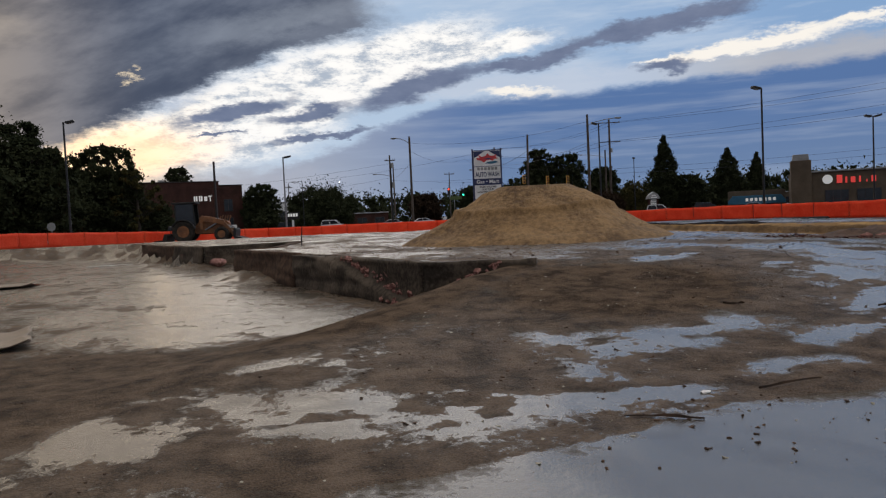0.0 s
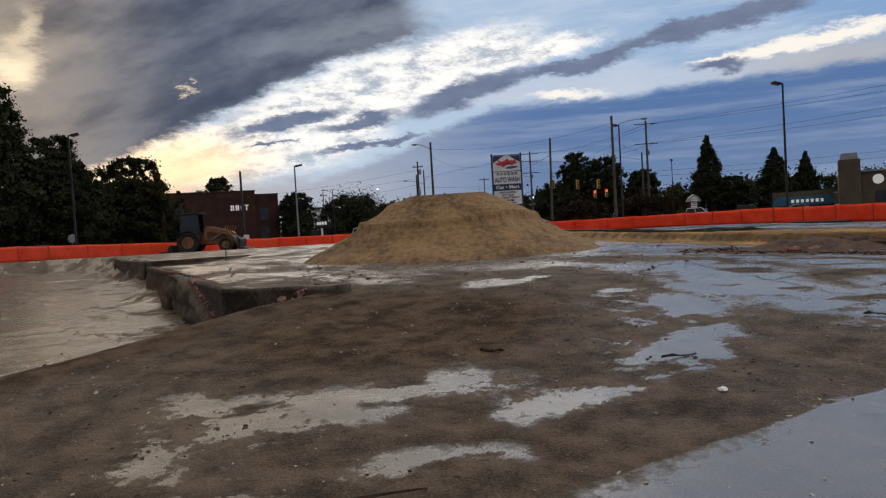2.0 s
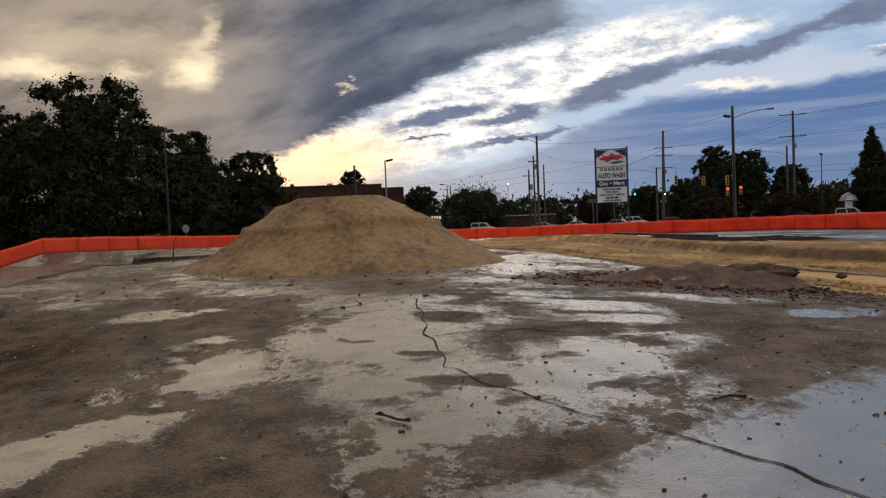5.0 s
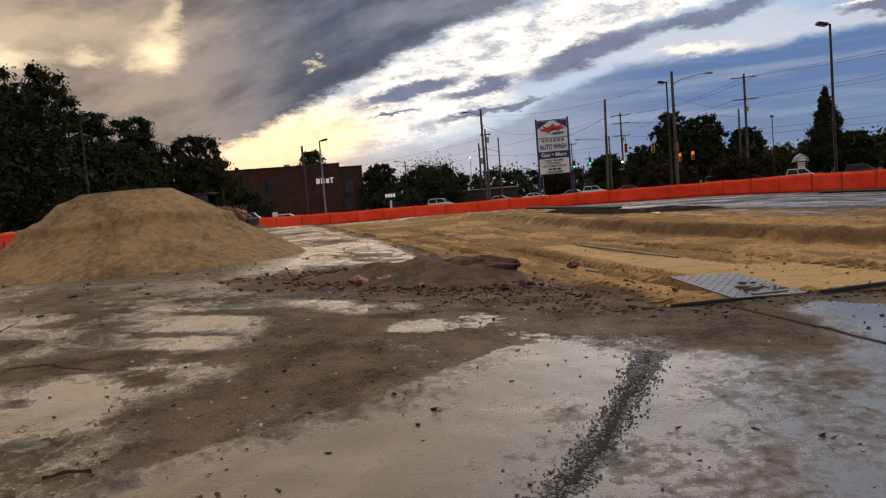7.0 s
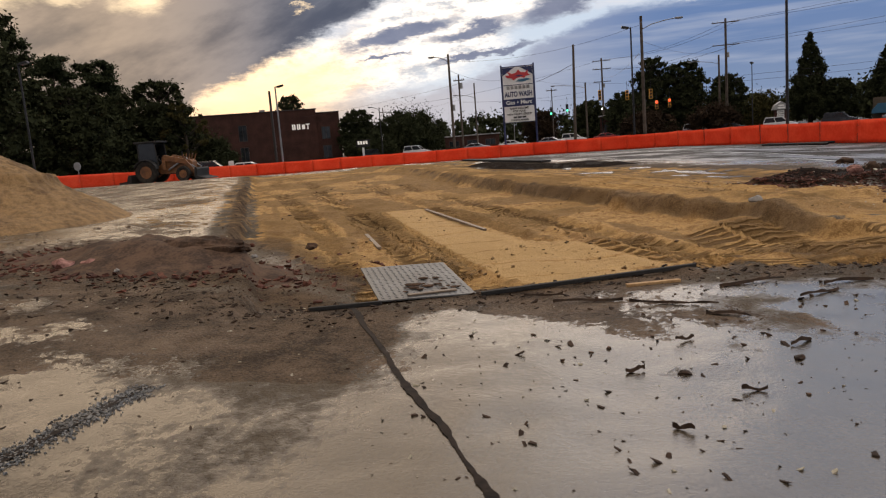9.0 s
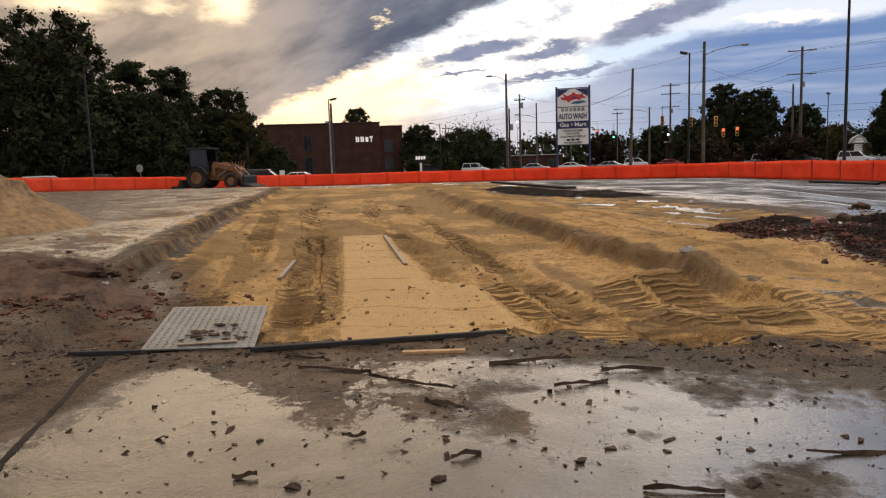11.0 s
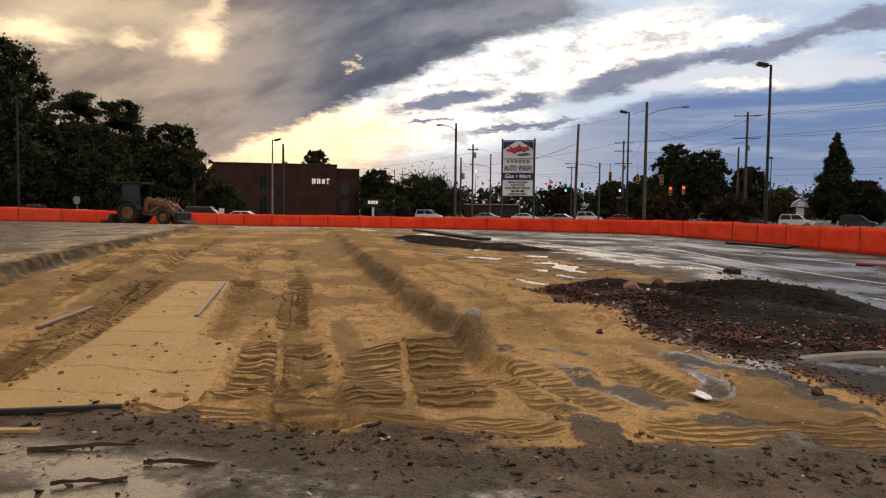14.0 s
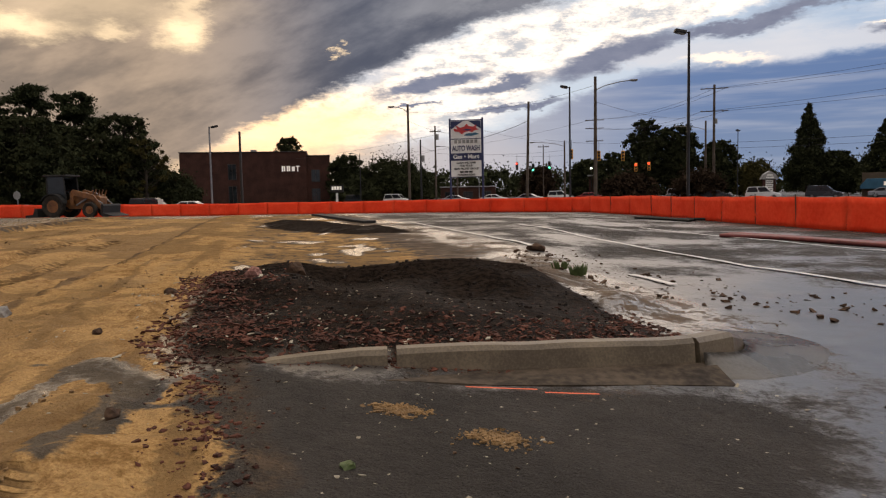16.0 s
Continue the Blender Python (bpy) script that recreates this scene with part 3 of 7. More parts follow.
def track_frame(x, y, ax, ay, bx, by):
    dx, dy = bx - ax, by - ay
    ln = math.hypot(dx, dy)
    return ((x - ax) * dx + (y - ay) * dy) / ln, ((x - ax) * -dy + (y - ay) * dx) / ln + 0.05 * np.sin(x * 1.3), ln


def height(x, y, detail=True):
    x, y = np.asarray(x, float), np.asarray(y, float)
    u, v = -0.46 * x + 0.888 * y, 0.888 * x + 0.46 * y
    top = 0.40 - 0.24 * step(x, 5.5, 11.5)
    z = -0.30 + (top + 0.30) * step(y + 0.6 * value_noise(x, y, 2.5, 3), 2.8, 11.0)
    z = np.where(x > 13, z + (0.14 - z) * step(x, 13, 18) * 0.5, z)
    z = z - 0.12 * step(x, 17.5, 19.5) * step(y, 8, 13)
    far = step(y, 34, 66)
    z = z + (-0.22 - z) * far - 0.25 * step(y, 66, 80)
    z = z + (-0.08 - z) * step(x, 18.5, 22.0) * step(y, 10, 14) * (1 - far)
    # dug strip
    trench = step(v + 0.35 * (value_noise(x, y, 0.9, 5) - 0.5), 14.2, 14.34) * step(-v + 0.4 * (fbm(x, y, 0.8, 3, 6) - 0.5), -19.98, -19.84) * step(u, 3.6, 5.2)
    z = z - 0.17 * trench * (1 - far)
    z = z + 0.10 * step(v, 19.6, 20.3) * step(-v, -23.0, -21.0) * step(u, 5.9, 6.8) * (1 - step(y, 24, 34))
    # lower yard
    d = inside(x, y, PIT)
    low = -0.30 - 0.12 * step(y, 24, 50)
    off = -0.826 * (x - 1.24) + 0.563 * (y - 8.9)      # across the earth ramp at the wall's near end
    z = z + (low - z) * step(d, -0.05, 0.05) * np.maximum(step(off, -0.1, 1.55), step(y, 9.6, 10.2))
    z = z + 0.30 * (1 - step(d, 0.0, 1.0)) * step(d, -0.02, 0.06) * step(y, 14.0, 16.0) * value_noise(x, y, 0.8, 8)
    # planting island
    s = inside(x, y, SOIL)
    mound = 0.08 * step(s, -0.02, 0.15) + 0.10 * step(s, 0.1, 0.9) * (0.1 + 1.9 * value_noise(x, y, 0.8, 9)) - 0.10 * step(s, 0.7, 1.4) * (1 - step(np.hypot(x - 17.4, y - 17.2), 0.8, 1.8))
    z = z + np.where(s > -0.1, mound, 0)
    z = z + 0.20 * step(inside(x, y, SOIL_FAR), 0.0, 0.7) * value_noise(x, y, 1.2, 4)
    # black ridge behind the island, and a low bank across the far side
    z = z + 0.15 * np.exp(-((along(x, y, [(17.6, 19.1), (18.9, 18.8), (19.7, 17.6)]) / 0.45) ** 2)) * (0.5 + value_noise(x, y, 0.6, 2))
    if not detail:
        return z
    q = np.clip(inside(x, y, SAND) / 0.3 + 0.5, 0, 1)
    near = np.exp(-((np.hypot(x - 12, y - 10) / 30) ** 2))
    z = z + (fbm(x, y, 1.3, 5, 1) - 0.5) * 0.07 * near + (fbm(x, y, 0.35, 3, 6) - 0.5) * (0.018 + 0.075 * q) * near + (fbm(x, y, 0.14, 2, 16) - 0.5) * 0.035 * q * near
    # wheel ruts and lugs pressed into the sand
    wob = 0.35 * (value_noise(u, v * 0 + 1, 3.0, 2) - 0.5)
    for v0, deep in ((15.3, 0.035), (16.15, 0.045), (17.6, 0.045), (18.5, 0.035)):
        r = np.exp(-(((v - v0 - wob) / 0.20) ** 2)) * q
        z = z - 1.8 * r * deep * (0.7 + 0.6 * np.sin(u * 2 * math.pi / 0.17 + np.abs(v - v0) * 9)) * near
        z = z + np.exp(-(((np.abs(v - v0 - wob) - 0.28) / 0.07) ** 2)) * q * 0.025 * near
    # cross tracks in front, curving to the side
    for (ax, ay), (bx, by), w, lug in TRACKS:
        s1, t1, ln = track_frame(x, y, ax, ay, bx, by)
        band = np.exp(-((t1 / w) ** 4)) * step(s1, 0, 0.4) * step(-s1, -ln, -ln + 0.4) * q
        if lug < 0.1:
            z = z - band * 0.02
        else:
            z = z + band * (-0.03 + (0.026 if lug > 0.15 else 0.0) * np.tanh(2.2 * np.sin(s1 * 2 * math.pi / lug + math.pi * (t1 > 0))) * step(value_noise(x, y, 0.5, 41), 0.2, 0.45))
    # flat pads left by the blade
    pad = inside(x, y, PAD)
    z = np.where(pad > 0, z * 0.35 + 0.65 * (height_smooth(x, y) + 0.015), z)
    # loose ridge at the front of the sand
    ridge = along(x, y, [(13.8, 11.35), (15.3, 11.35), (16.3, 11.6), (17.7, 12.1), (17.8, 12.5)])
    z = z + np.exp(-((ridge / 0.22) ** 2)) * 0.07 * fbm(x, y, 0.5, 3, 7)
    heap = along(x, y, [(14.6, 14.4), (15.4, 14.6), (16.3, 15.4), (16.6, 16.2)])
    z = z + np.exp(-((heap / 0.45) ** 2)) * 0.20 * fbm(x, y, 0.55, 4, 5)
    return z


def height_smooth(x, y):
    u, v = -0.46 * x + 0.888 * y, 0.888 * x + 0.46 * y
    return 0.40 - 0.24 * step(x, 5.5, 11.5) - 0.14


def spot(x, y):
    return float(height(np.array([x]), np.array([y]))[0])


# ---------------------------------------------------------------- the ground, one sheet to the horizon
def spaced(lo, hi, fine_lo, fine_hi, fine, grow=1.12):
    mid = list(np.arange(fine_lo, fine_hi, fine))
    out, s, c = [], fine, fine_hi
    while c < hi:
        out.append(c)
        s *= grow
        c += s
    back, s, c = [], fine, fine_lo
    while c > lo:
        s *= grow
        c -= s
        back.append(c)
    return np.array(back[::-1] + mid + out)


def build_ground():
    xs, ys = spaced(-2500, 2500, -2.5, 21.5, 0.045, 1.07), spaced(-600, 3500, 3.0, 18.5, 0.043, 1.06)
    gx, gy = np.meshgrid(xs, ys)
    x, y = gx.ravel(), gy.ravel()
    z = height(x, y)
    nx, ny = len(xs), len(ys)
    idx = np.arange(nx * ny).reshape(ny, nx)
    faces = np.stack([idx[:-1, :-1], idx[:-1, 1:], idx[1:, 1:], idx[1:, :-1]], -1).reshape(-1, 4)
    me = bpy.data.meshes.new("ground")
    me.vertices.add(len(x))
    me.vertices.foreach_set("co", np.stack([x, y, z], 1).ravel())
    me.loops.add(faces.size)
    me.loops.foreach_set("vertex_index", faces.ravel())
    me.polygons.add(len(faces))
    me.polygons.foreach_set("loop_start", np.arange(0, faces.size, 4))
    me.polygons.foreach_set("use_smooth", np.ones(len(faces), bool))
    me.update(calc_edges=True)
    me.materials.append(M_GROUND)
    u, v = -0.46 * x + 0.888 * y, 0.888 * x + 0.46 * y
    pit = inside(x, y, PIT)
    slabs = inside(x, y, SLABS)
    sand = np.clip(0.5 + inside(x, y, SAND) / 1.2, 0, 1)
    sand = sand - 0.36 * step(fbm(u / 2.6, v, 0.38, 3, 44), 0.50, 0.60) * np.exp(-((np.hypot(x - 16.6, y - 12.7) / 1.25) ** 2))
    bare = np.zeros(len(x))
    for pts, half in BARE:
        bare = np.maximum(bare, 1.0 - step(along(x + 0.25 * (fbm(x, y, 0.4, 3, 71) - 0.5), y, pts) / half, 0.3, 1.3))
    sand = sand - 0.45 * bare
    spill = np.clip(0.66 - np.abs(v - 21.0) / 4.0, 0, 0.55) * step(u, 6, 8) * (1 - step(y, 26, 36))
    soil = np.clip(0.5 + np.maximum(inside(x, y, SOIL), inside(x, y, SOIL_FAR)) / 1.4, 0, 1)
    asph = np.clip(0.5 + inside(x, y, ASPHALT) / 1.6, 0, 1)
    asph = np.maximum(asph, step(y + 0.35 * np.abs(x), 80, 90))
    dirt = np.clip(0.5 + (1.4 - np.hypot((x - 2.3) / 1.1, (y - 7.2) / 1.0)) / 1.5, 0, 1)
    dirt = np.maximum(dirt, (0.62 - 0.30 * step(x, 12.8, 14.2)) * np.exp(-((along(x, y, [(7.5, 12.6), (9.5, 11.6), (10.6, 11.4), (11.6, 10.6), (13.4, 11.15), (15.0, 11.15), (18.5, 11.7)]) / (0.35 + 0.5 * (1 - step(x, 9.5, 12.0))))  ** 2)))
    dirt = np.maximum(dirt, 0.50 * np.exp(-((along(x, y, [(16.3, 16.5), (17.2, 14.7), (17.95, 13.5), (18.7, 12.5), (19.0, 11.2)]) / 0.25) ** 2)))
    dirt = np.maximum(dirt, 0.34 * bare)
    dirt = np.maximum(dirt, 0.62 * np.exp(-((along(x, y, [(8.9, 14.6), (10.0, 13.2), (11.0, 11.9)]) / 0.5) ** 2)))
    mud = 0.50 + 0.08 * np.exp(-(((y - 4.5) / 2.0) ** 2)) - 0.07 * step(x, 4.0, 6.0) * step(y, 6.0, 7.5) - 0.36 * step(slabs, -0.05, 0.06) - 0.06 * step(pit, 0, 1) - 0.2 * np.clip(2 * asph - 1, 0, 1)
    pond = np.zeros(len(x))
    bx, by = x + 0.9 * (fbm(x, y, 1.1, 5, 81) - 0.5), y + 0.7 * (fbm(x, y, 1.1, 5, 87) - 0.5)
    for line, half in POOLS:
        pond = np.maximum(pond, 1.0 - step(along(bx, by, line) / half, 0.1, 1.9))
    pond = pond * step(fbm(x, y * 2.2, 0.55, 4, 91), 0.30, 0.52)
    flats = (1 - step(slabs, -0.05, 0.05)) * (1 - step(pit, -0.1, 0.3)) * (1 - step(y, 9.5, 11.5)) * step(-x, -12.2, -11.9)
    mud = mud + flats * (0.11 - 0.36 * pond)
    off = -0.826 * (x - 1.24) + 0.563 * (y - 8.9)
    dirt = np.maximum(dirt, 0.85 * np.exp(-(((off - 0.3) / 1.0) ** 2)) * step(y, 4.6, 6.2) * (1 - step(y, 8.9, 9.2)))
    mud = mud + (0.30 - 0.14 * step(x, 13.0, 14.2)) * (1 - 0.9 * step(slabs, -0.05, 0.05) * (1 - step(x, 12.1, 12.5))) * np.exp(-((along(x, y, [(7.5, 12.6), (9.6, 10.2), (11.6, 9.9), (12.6, 10.7), (13.6, 11.1), (15.0, 11.15), (18.5, 11.7)]) / (0.45 + 0.35 * (1 - step(x, 9.5, 12.0))))  ** 2))
    wet = 0.5 + 0.05 * step(-y, -9.0, -6.0) + (0.17 - 0.06 * step(x, 4.0, 8.0)) * step(slabs, 0, 0.4) + 0.03 * step(pit, 0.3, 2.0) + 0.15 * step(y, 10, 14) - 0.3 * dirt + 0.16 * pond * flats + 0.14 * np.exp(-((np.hypot(x + 0.5, y - 12.0) / 3.4) ** 4)) + (-0.16 * step(y, 17, 24) - 0.35 * (1 - step(y, 15, 20)) * step(y, 10.0, 13.0) * (1 - step(x, 20.0, 21.5))) * np.clip(2 * asph - 1, 0, 1)
    near = step(pit, -0.3, 0.6) * step(-y, -6.8, -5.6)
    mud, wet = mud + 0.24 * near, wet - 0.22 * near
    shore = step(0.9 * x + 0.45 * y, 15.1, 15.4) * step(-y, -10.95, -10.5) * (1 - step(x, 18.0, 20.0))
    wet = wet + shore * (-0.08 + 0.12 * step(y, 9.3, 10.0) + 0.30 * step(fbm(x, y, 1.3, 4, 61), 0.40, 0.60))
    mud = mud - 0.30 * shore
    mirror = np.clip(0.5 + inside(x, y, [(-9.2, 20.5), (-4.1, 7.3), (-2.4, 6.9), (-0.9, 7.6), (-1.9, 9.9), (-4.2, 13.6), (-7.5, 19.5)]) / 1.2, 0, 1)
    wet = wet - 0.12 * bare
    mud, wet = mud - 0.10 * mirror, wet + 0.2 * mirror
    apart = np.clip(0.5 + inside(x, y, [(12.25, 9.3), (12.3, 10.1), (13.2, 10.3), (14.2, 10.5), (16.0, 10.2), (15.5, 8.4), (13.0, 8.2)]) / 0.8, 0, 1)
    wet = wet + 0.24 * apart * step(fbm(x, y, 1.0, 4, 77), 0.18, 0.40)
    smear = np.exp(-((along(x, y, [(12.7, 10.4), (13.5, 9.95), (14.3, 10.05)]) / 0.42) ** 2)) * step(fbm(x, y, 0.8, 4, 57), 0.25, 0.45)
    mud, wet = mud + 0.5 * smear, wet - 0.35 * smear
    side = step(v, 19.8, 20.6) * (1 - step(v, 24.0, 27.0)) * step(u, 6, 8) * (1 - step(y, 38, 48))
    pool = step(fbm(u / 1.8, v, 0.7, 3, 51), 0.65, 0.69) * side
    mud, wet = mud + 0.35 * side - 0.5 * pool, wet - 0.30 * side + 0.5 * pool
    spill = np.maximum(spill * (1 - pool), 0.53 * side * (1 - pool))
    wet = wet + 0.06 * step(v, 7.5, 11.0) * step(y, 11.5, 13.0) * (1 - step(v, 13.9, 14.2))
    spill = np.maximum(spill, 0.47 * step(v, 8.5, 13.5) * step(y, 13.0, 15.0) * (1 - step(v, 14.5, 14.7)) * (1 - step(y, 45, 55)))
    # step faces get dark earth colour, which also carries the shade on them
    ledge = np.exp(-(((v - 14.2) / 0.16) ** 2)) + np.exp(-(((v - 19.95) / 0.22) ** 2))
    dirt = np.maximum(dirt, 0.75 * ledge * step(u, 4.5, 5.5) * (1 - step(y, 40, 50)))
    wet = wet - 0.45 * np.exp(-(((v - 14.2) / 0.35) ** 2)) * step(u, 4.5, 5.5)
    streak = fbm(u / 16.0, v, 0.26, 3, 14)
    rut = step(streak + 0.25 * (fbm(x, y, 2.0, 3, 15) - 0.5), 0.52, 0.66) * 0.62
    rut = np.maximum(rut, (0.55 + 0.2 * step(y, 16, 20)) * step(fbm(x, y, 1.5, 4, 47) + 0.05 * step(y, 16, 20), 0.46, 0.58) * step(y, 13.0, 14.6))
    # rut tone follows the relief, so the troughs carry painted shade over damp
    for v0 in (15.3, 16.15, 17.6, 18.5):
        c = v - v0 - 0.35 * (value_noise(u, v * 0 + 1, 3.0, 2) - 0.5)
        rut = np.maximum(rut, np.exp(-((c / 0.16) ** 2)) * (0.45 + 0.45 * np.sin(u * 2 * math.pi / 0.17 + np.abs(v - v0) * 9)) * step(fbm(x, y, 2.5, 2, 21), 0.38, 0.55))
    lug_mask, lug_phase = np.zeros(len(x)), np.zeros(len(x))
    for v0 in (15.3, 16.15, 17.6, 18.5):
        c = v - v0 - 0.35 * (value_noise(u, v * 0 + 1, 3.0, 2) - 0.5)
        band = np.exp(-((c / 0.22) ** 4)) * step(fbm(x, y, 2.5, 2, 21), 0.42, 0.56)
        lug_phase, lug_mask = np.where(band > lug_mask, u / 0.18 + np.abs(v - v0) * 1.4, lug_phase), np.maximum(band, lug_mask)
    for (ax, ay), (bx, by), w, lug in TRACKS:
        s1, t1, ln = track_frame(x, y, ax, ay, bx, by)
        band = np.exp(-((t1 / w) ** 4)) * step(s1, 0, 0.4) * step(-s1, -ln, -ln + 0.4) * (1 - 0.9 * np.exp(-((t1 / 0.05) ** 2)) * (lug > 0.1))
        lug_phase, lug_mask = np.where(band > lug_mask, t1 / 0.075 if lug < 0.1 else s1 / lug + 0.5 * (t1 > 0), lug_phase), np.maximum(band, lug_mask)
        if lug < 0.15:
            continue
        # lug troughs get the dark tone too, shade included
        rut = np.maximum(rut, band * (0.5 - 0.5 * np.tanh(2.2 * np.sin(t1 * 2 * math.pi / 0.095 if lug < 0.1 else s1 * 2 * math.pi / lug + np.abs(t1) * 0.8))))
    pad = inside(x, y, PAD)
    rut = rut * (1 - step(pad, -0.1, 0.1))
    groove = np.maximum(np.exp(-(((np.mod(u + 0.3 * v + 0.35 * (fbm(x, y, 0.6, 3, 95) - 0.5), 0.85) - 0.42) / 0.035) ** 2)), 0.4 * np.exp(-(((np.mod(v + 0.12 * (fbm(x, y, 0.5, 3, 96) - 0.5), 0.36) - 0.2) / 0.03) ** 2)))
    padv = step(pad, -0.05, 0.12) * (1 - 0.9 * groove)
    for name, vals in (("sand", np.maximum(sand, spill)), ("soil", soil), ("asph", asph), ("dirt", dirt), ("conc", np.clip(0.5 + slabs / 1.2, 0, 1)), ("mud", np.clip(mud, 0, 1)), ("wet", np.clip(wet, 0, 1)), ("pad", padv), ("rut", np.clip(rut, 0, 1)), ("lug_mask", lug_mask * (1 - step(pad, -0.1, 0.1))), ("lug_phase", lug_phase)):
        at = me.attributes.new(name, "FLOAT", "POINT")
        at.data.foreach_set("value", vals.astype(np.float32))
    ob = new("ground", me)
    return tagged(ob, "wet muddy demolition ground of concrete, sand and asphalt", "ground", kind="structure")


build_ground()


# ---------------------------------------------------------------- sand pile
def sand_pile():
    n = 240
    g = np.linspace(-4.2, 4.2, n)
    gx, gy = np.meshgrid(g, g)
    x, y = gx.ravel(), gy.ravel()
    # stretched mound with a flat, slightly tilted top and slumped sides
    ang = np.arctan2(y, x)
    rx, ry = 3.35, 2.6
    d = np.sqrt((x / rx) ** 2 + (y / ry) ** 2)
    d = d / (1.0 + 0.10 * (value_noise(ang * 2.0 + 9, d * 0, 1.0, 3) - 0.5))
    d2 = np.sqrt(((x - 0.25) / rx) ** 2 + ((y - 0.2) / ry) ** 2)
    slope = np.clip(1.0 - (0.45 * d + 0.55 * d2), -0.2, 1.0)
    h = 1.86 * slope * (1.05 - 0.10 * slope)
    h = np.minimum(h, 1.33 + 0.03 * value_noise(x, y, 0.8, 2) + 0.03 * x / 3.0)
    # slump scarp running round the side that faces the yard
    scarp = step(-(y + 0.25 * np.sin(x * 1.7)), 0.55, 0.75) * step(h, 0.15, 0.4)
    h = h - 0.05 * scarp * step(1.3 - h, 0, 0.4)
    rill = np.abs(value_noise(ang * 9.0, d * 2.0, 1.0, 8) - 0.5)
    h = h + (fbm(x, y, 0.9, 6, 4) - 0.5) * 0.30 * step(h, 0.05, 0.4) * step(1.33 - h, 0.0, 0.25) - rill * 0.08 * step(h, 0.1, 0.5) * step(1.27 - h, 0.0, 0.2)
    brim = 0.84 + 0.22 * (value_noise(x, y, 1.4, 6) - 0.5) + 0.05 * x / 3.0
    h = h + 0.05 * np.exp(-(((h - brim) / 0.03) ** 2)) - 0.07 * step(brim - h, 0.0, 0.05) * step(h, 0.08, 0.5)
    z = np.maximum(h, -0.12)
    idx = np.arange(n * n).reshape(n, n)
    faces = np.stack([idx[:-1, :-1], idx[:-1, 1:], idx[1:, 1:], idx[1:, :-1]], -1).reshape(-1, 4)
    keep = (z[faces] > -0.119).any(1)
    ob = raw("sand_mound", np.stack([x, y, z], 1), faces[keep], M_SAND, smooth=True)
    ob.matrix_world = pose(2.35, 15.6, 0.36, 0, 0, -8)
    return tagged(ob, "large flat-topped heap of damp yellow-brown sand on the slab", "sand pile")


sand_pile()


# ---------------------------------------------------------------- orange barrier
FENCE = [(-33.0, 20.0), (-29.5, 31.0), (-27.0, 38.5), (-25.0, 44.5), (-23.0, 50.0), (-19.5, 56.0), (-14.5, 60.0), (-8.0, 62.0), (0.0, 62.5), (8.0, 61.0), (13.0, 59.0), (16.5, 55.8), (19.0, 51.0), (21.0, 45.5), (23.3, 38.5), (25.8, 32.2), (29.0, 25.0), (33.5, 15.0)]


def barrier():
    fence = thing("safety_fence", "long orange fabric silt fence on thin stakes round the site", "fence")
    pts = []
    for (ax, ay), (bx, by) in zip(FENCE, FENCE[1:]):
        n = max(1, round(math.hypot(bx - ax, by - ay) / 2.4))
        pts += [(ax + (bx - ax) * i / n, ay + (by - ay) * i / n) for i in range(n)]
    pts.append(FENCE[-1])
    r = random.Random(3)
    tops = [0.95 + r.uniform(-0.025, 0.025) for _ in pts]
    for (x, y), h in zip(pts, tops):
        z = spot(x, y)
        bm = rod(bm_new(), (x, y + 0.05, z - 0.1), (x + r.uniform(-0.05, 0.05), y + 0.05, z + h + 0.06), 0.016, seg=6)
        part("stake", bm, M_POLE, fence)
    for i, ((ax, ay), (bx, by)) in enumerate(zip(pts, pts[1:])):
        za, zb = spot(ax, ay), spot(bx, by)
        nx_, nz_ = 10, 5
        verts = []
        px0, py0 = -(by - ay), bx - ax
        ln = math.hypot(px0, py0)
        for j in range(nz_ + 1):
            for q in range(nx_ + 1):
                s, w = q / nx_, j / nz_
                sag = 0.025 * math.sin(math.pi * s) * r.uniform(0.5, 1.2)
                hh = (tops[i] * (1 - s) + tops[i + 1] * s) - sag
                off = 0.025 * math.sin(s * 9 + i * 2.3 + w * 3) * math.sin(math.pi * s) + r.uniform(-0.012, 0.012)
                verts.append((ax + (bx - ax) * s + px0 / ln * off, ay + (by - ay) * s + py0 / ln * off, za * (1 - s) + zb * s - 0.03 + w * (hh + 0.03)))
        faces = [(a, a + 1, a + nx_ + 2, a + nx_ + 1) for j in range(nz_) for a in range(j * (nx_ + 1), j * (nx_ + 1) + nx_)]
        ob = raw("fabric_panel", verts, faces, M_FABRIC, fence, smooth=True)
        so = ob.modifiers.new("thick", "SOLIDIFY")
        so.thickness = 0.004


barrier()


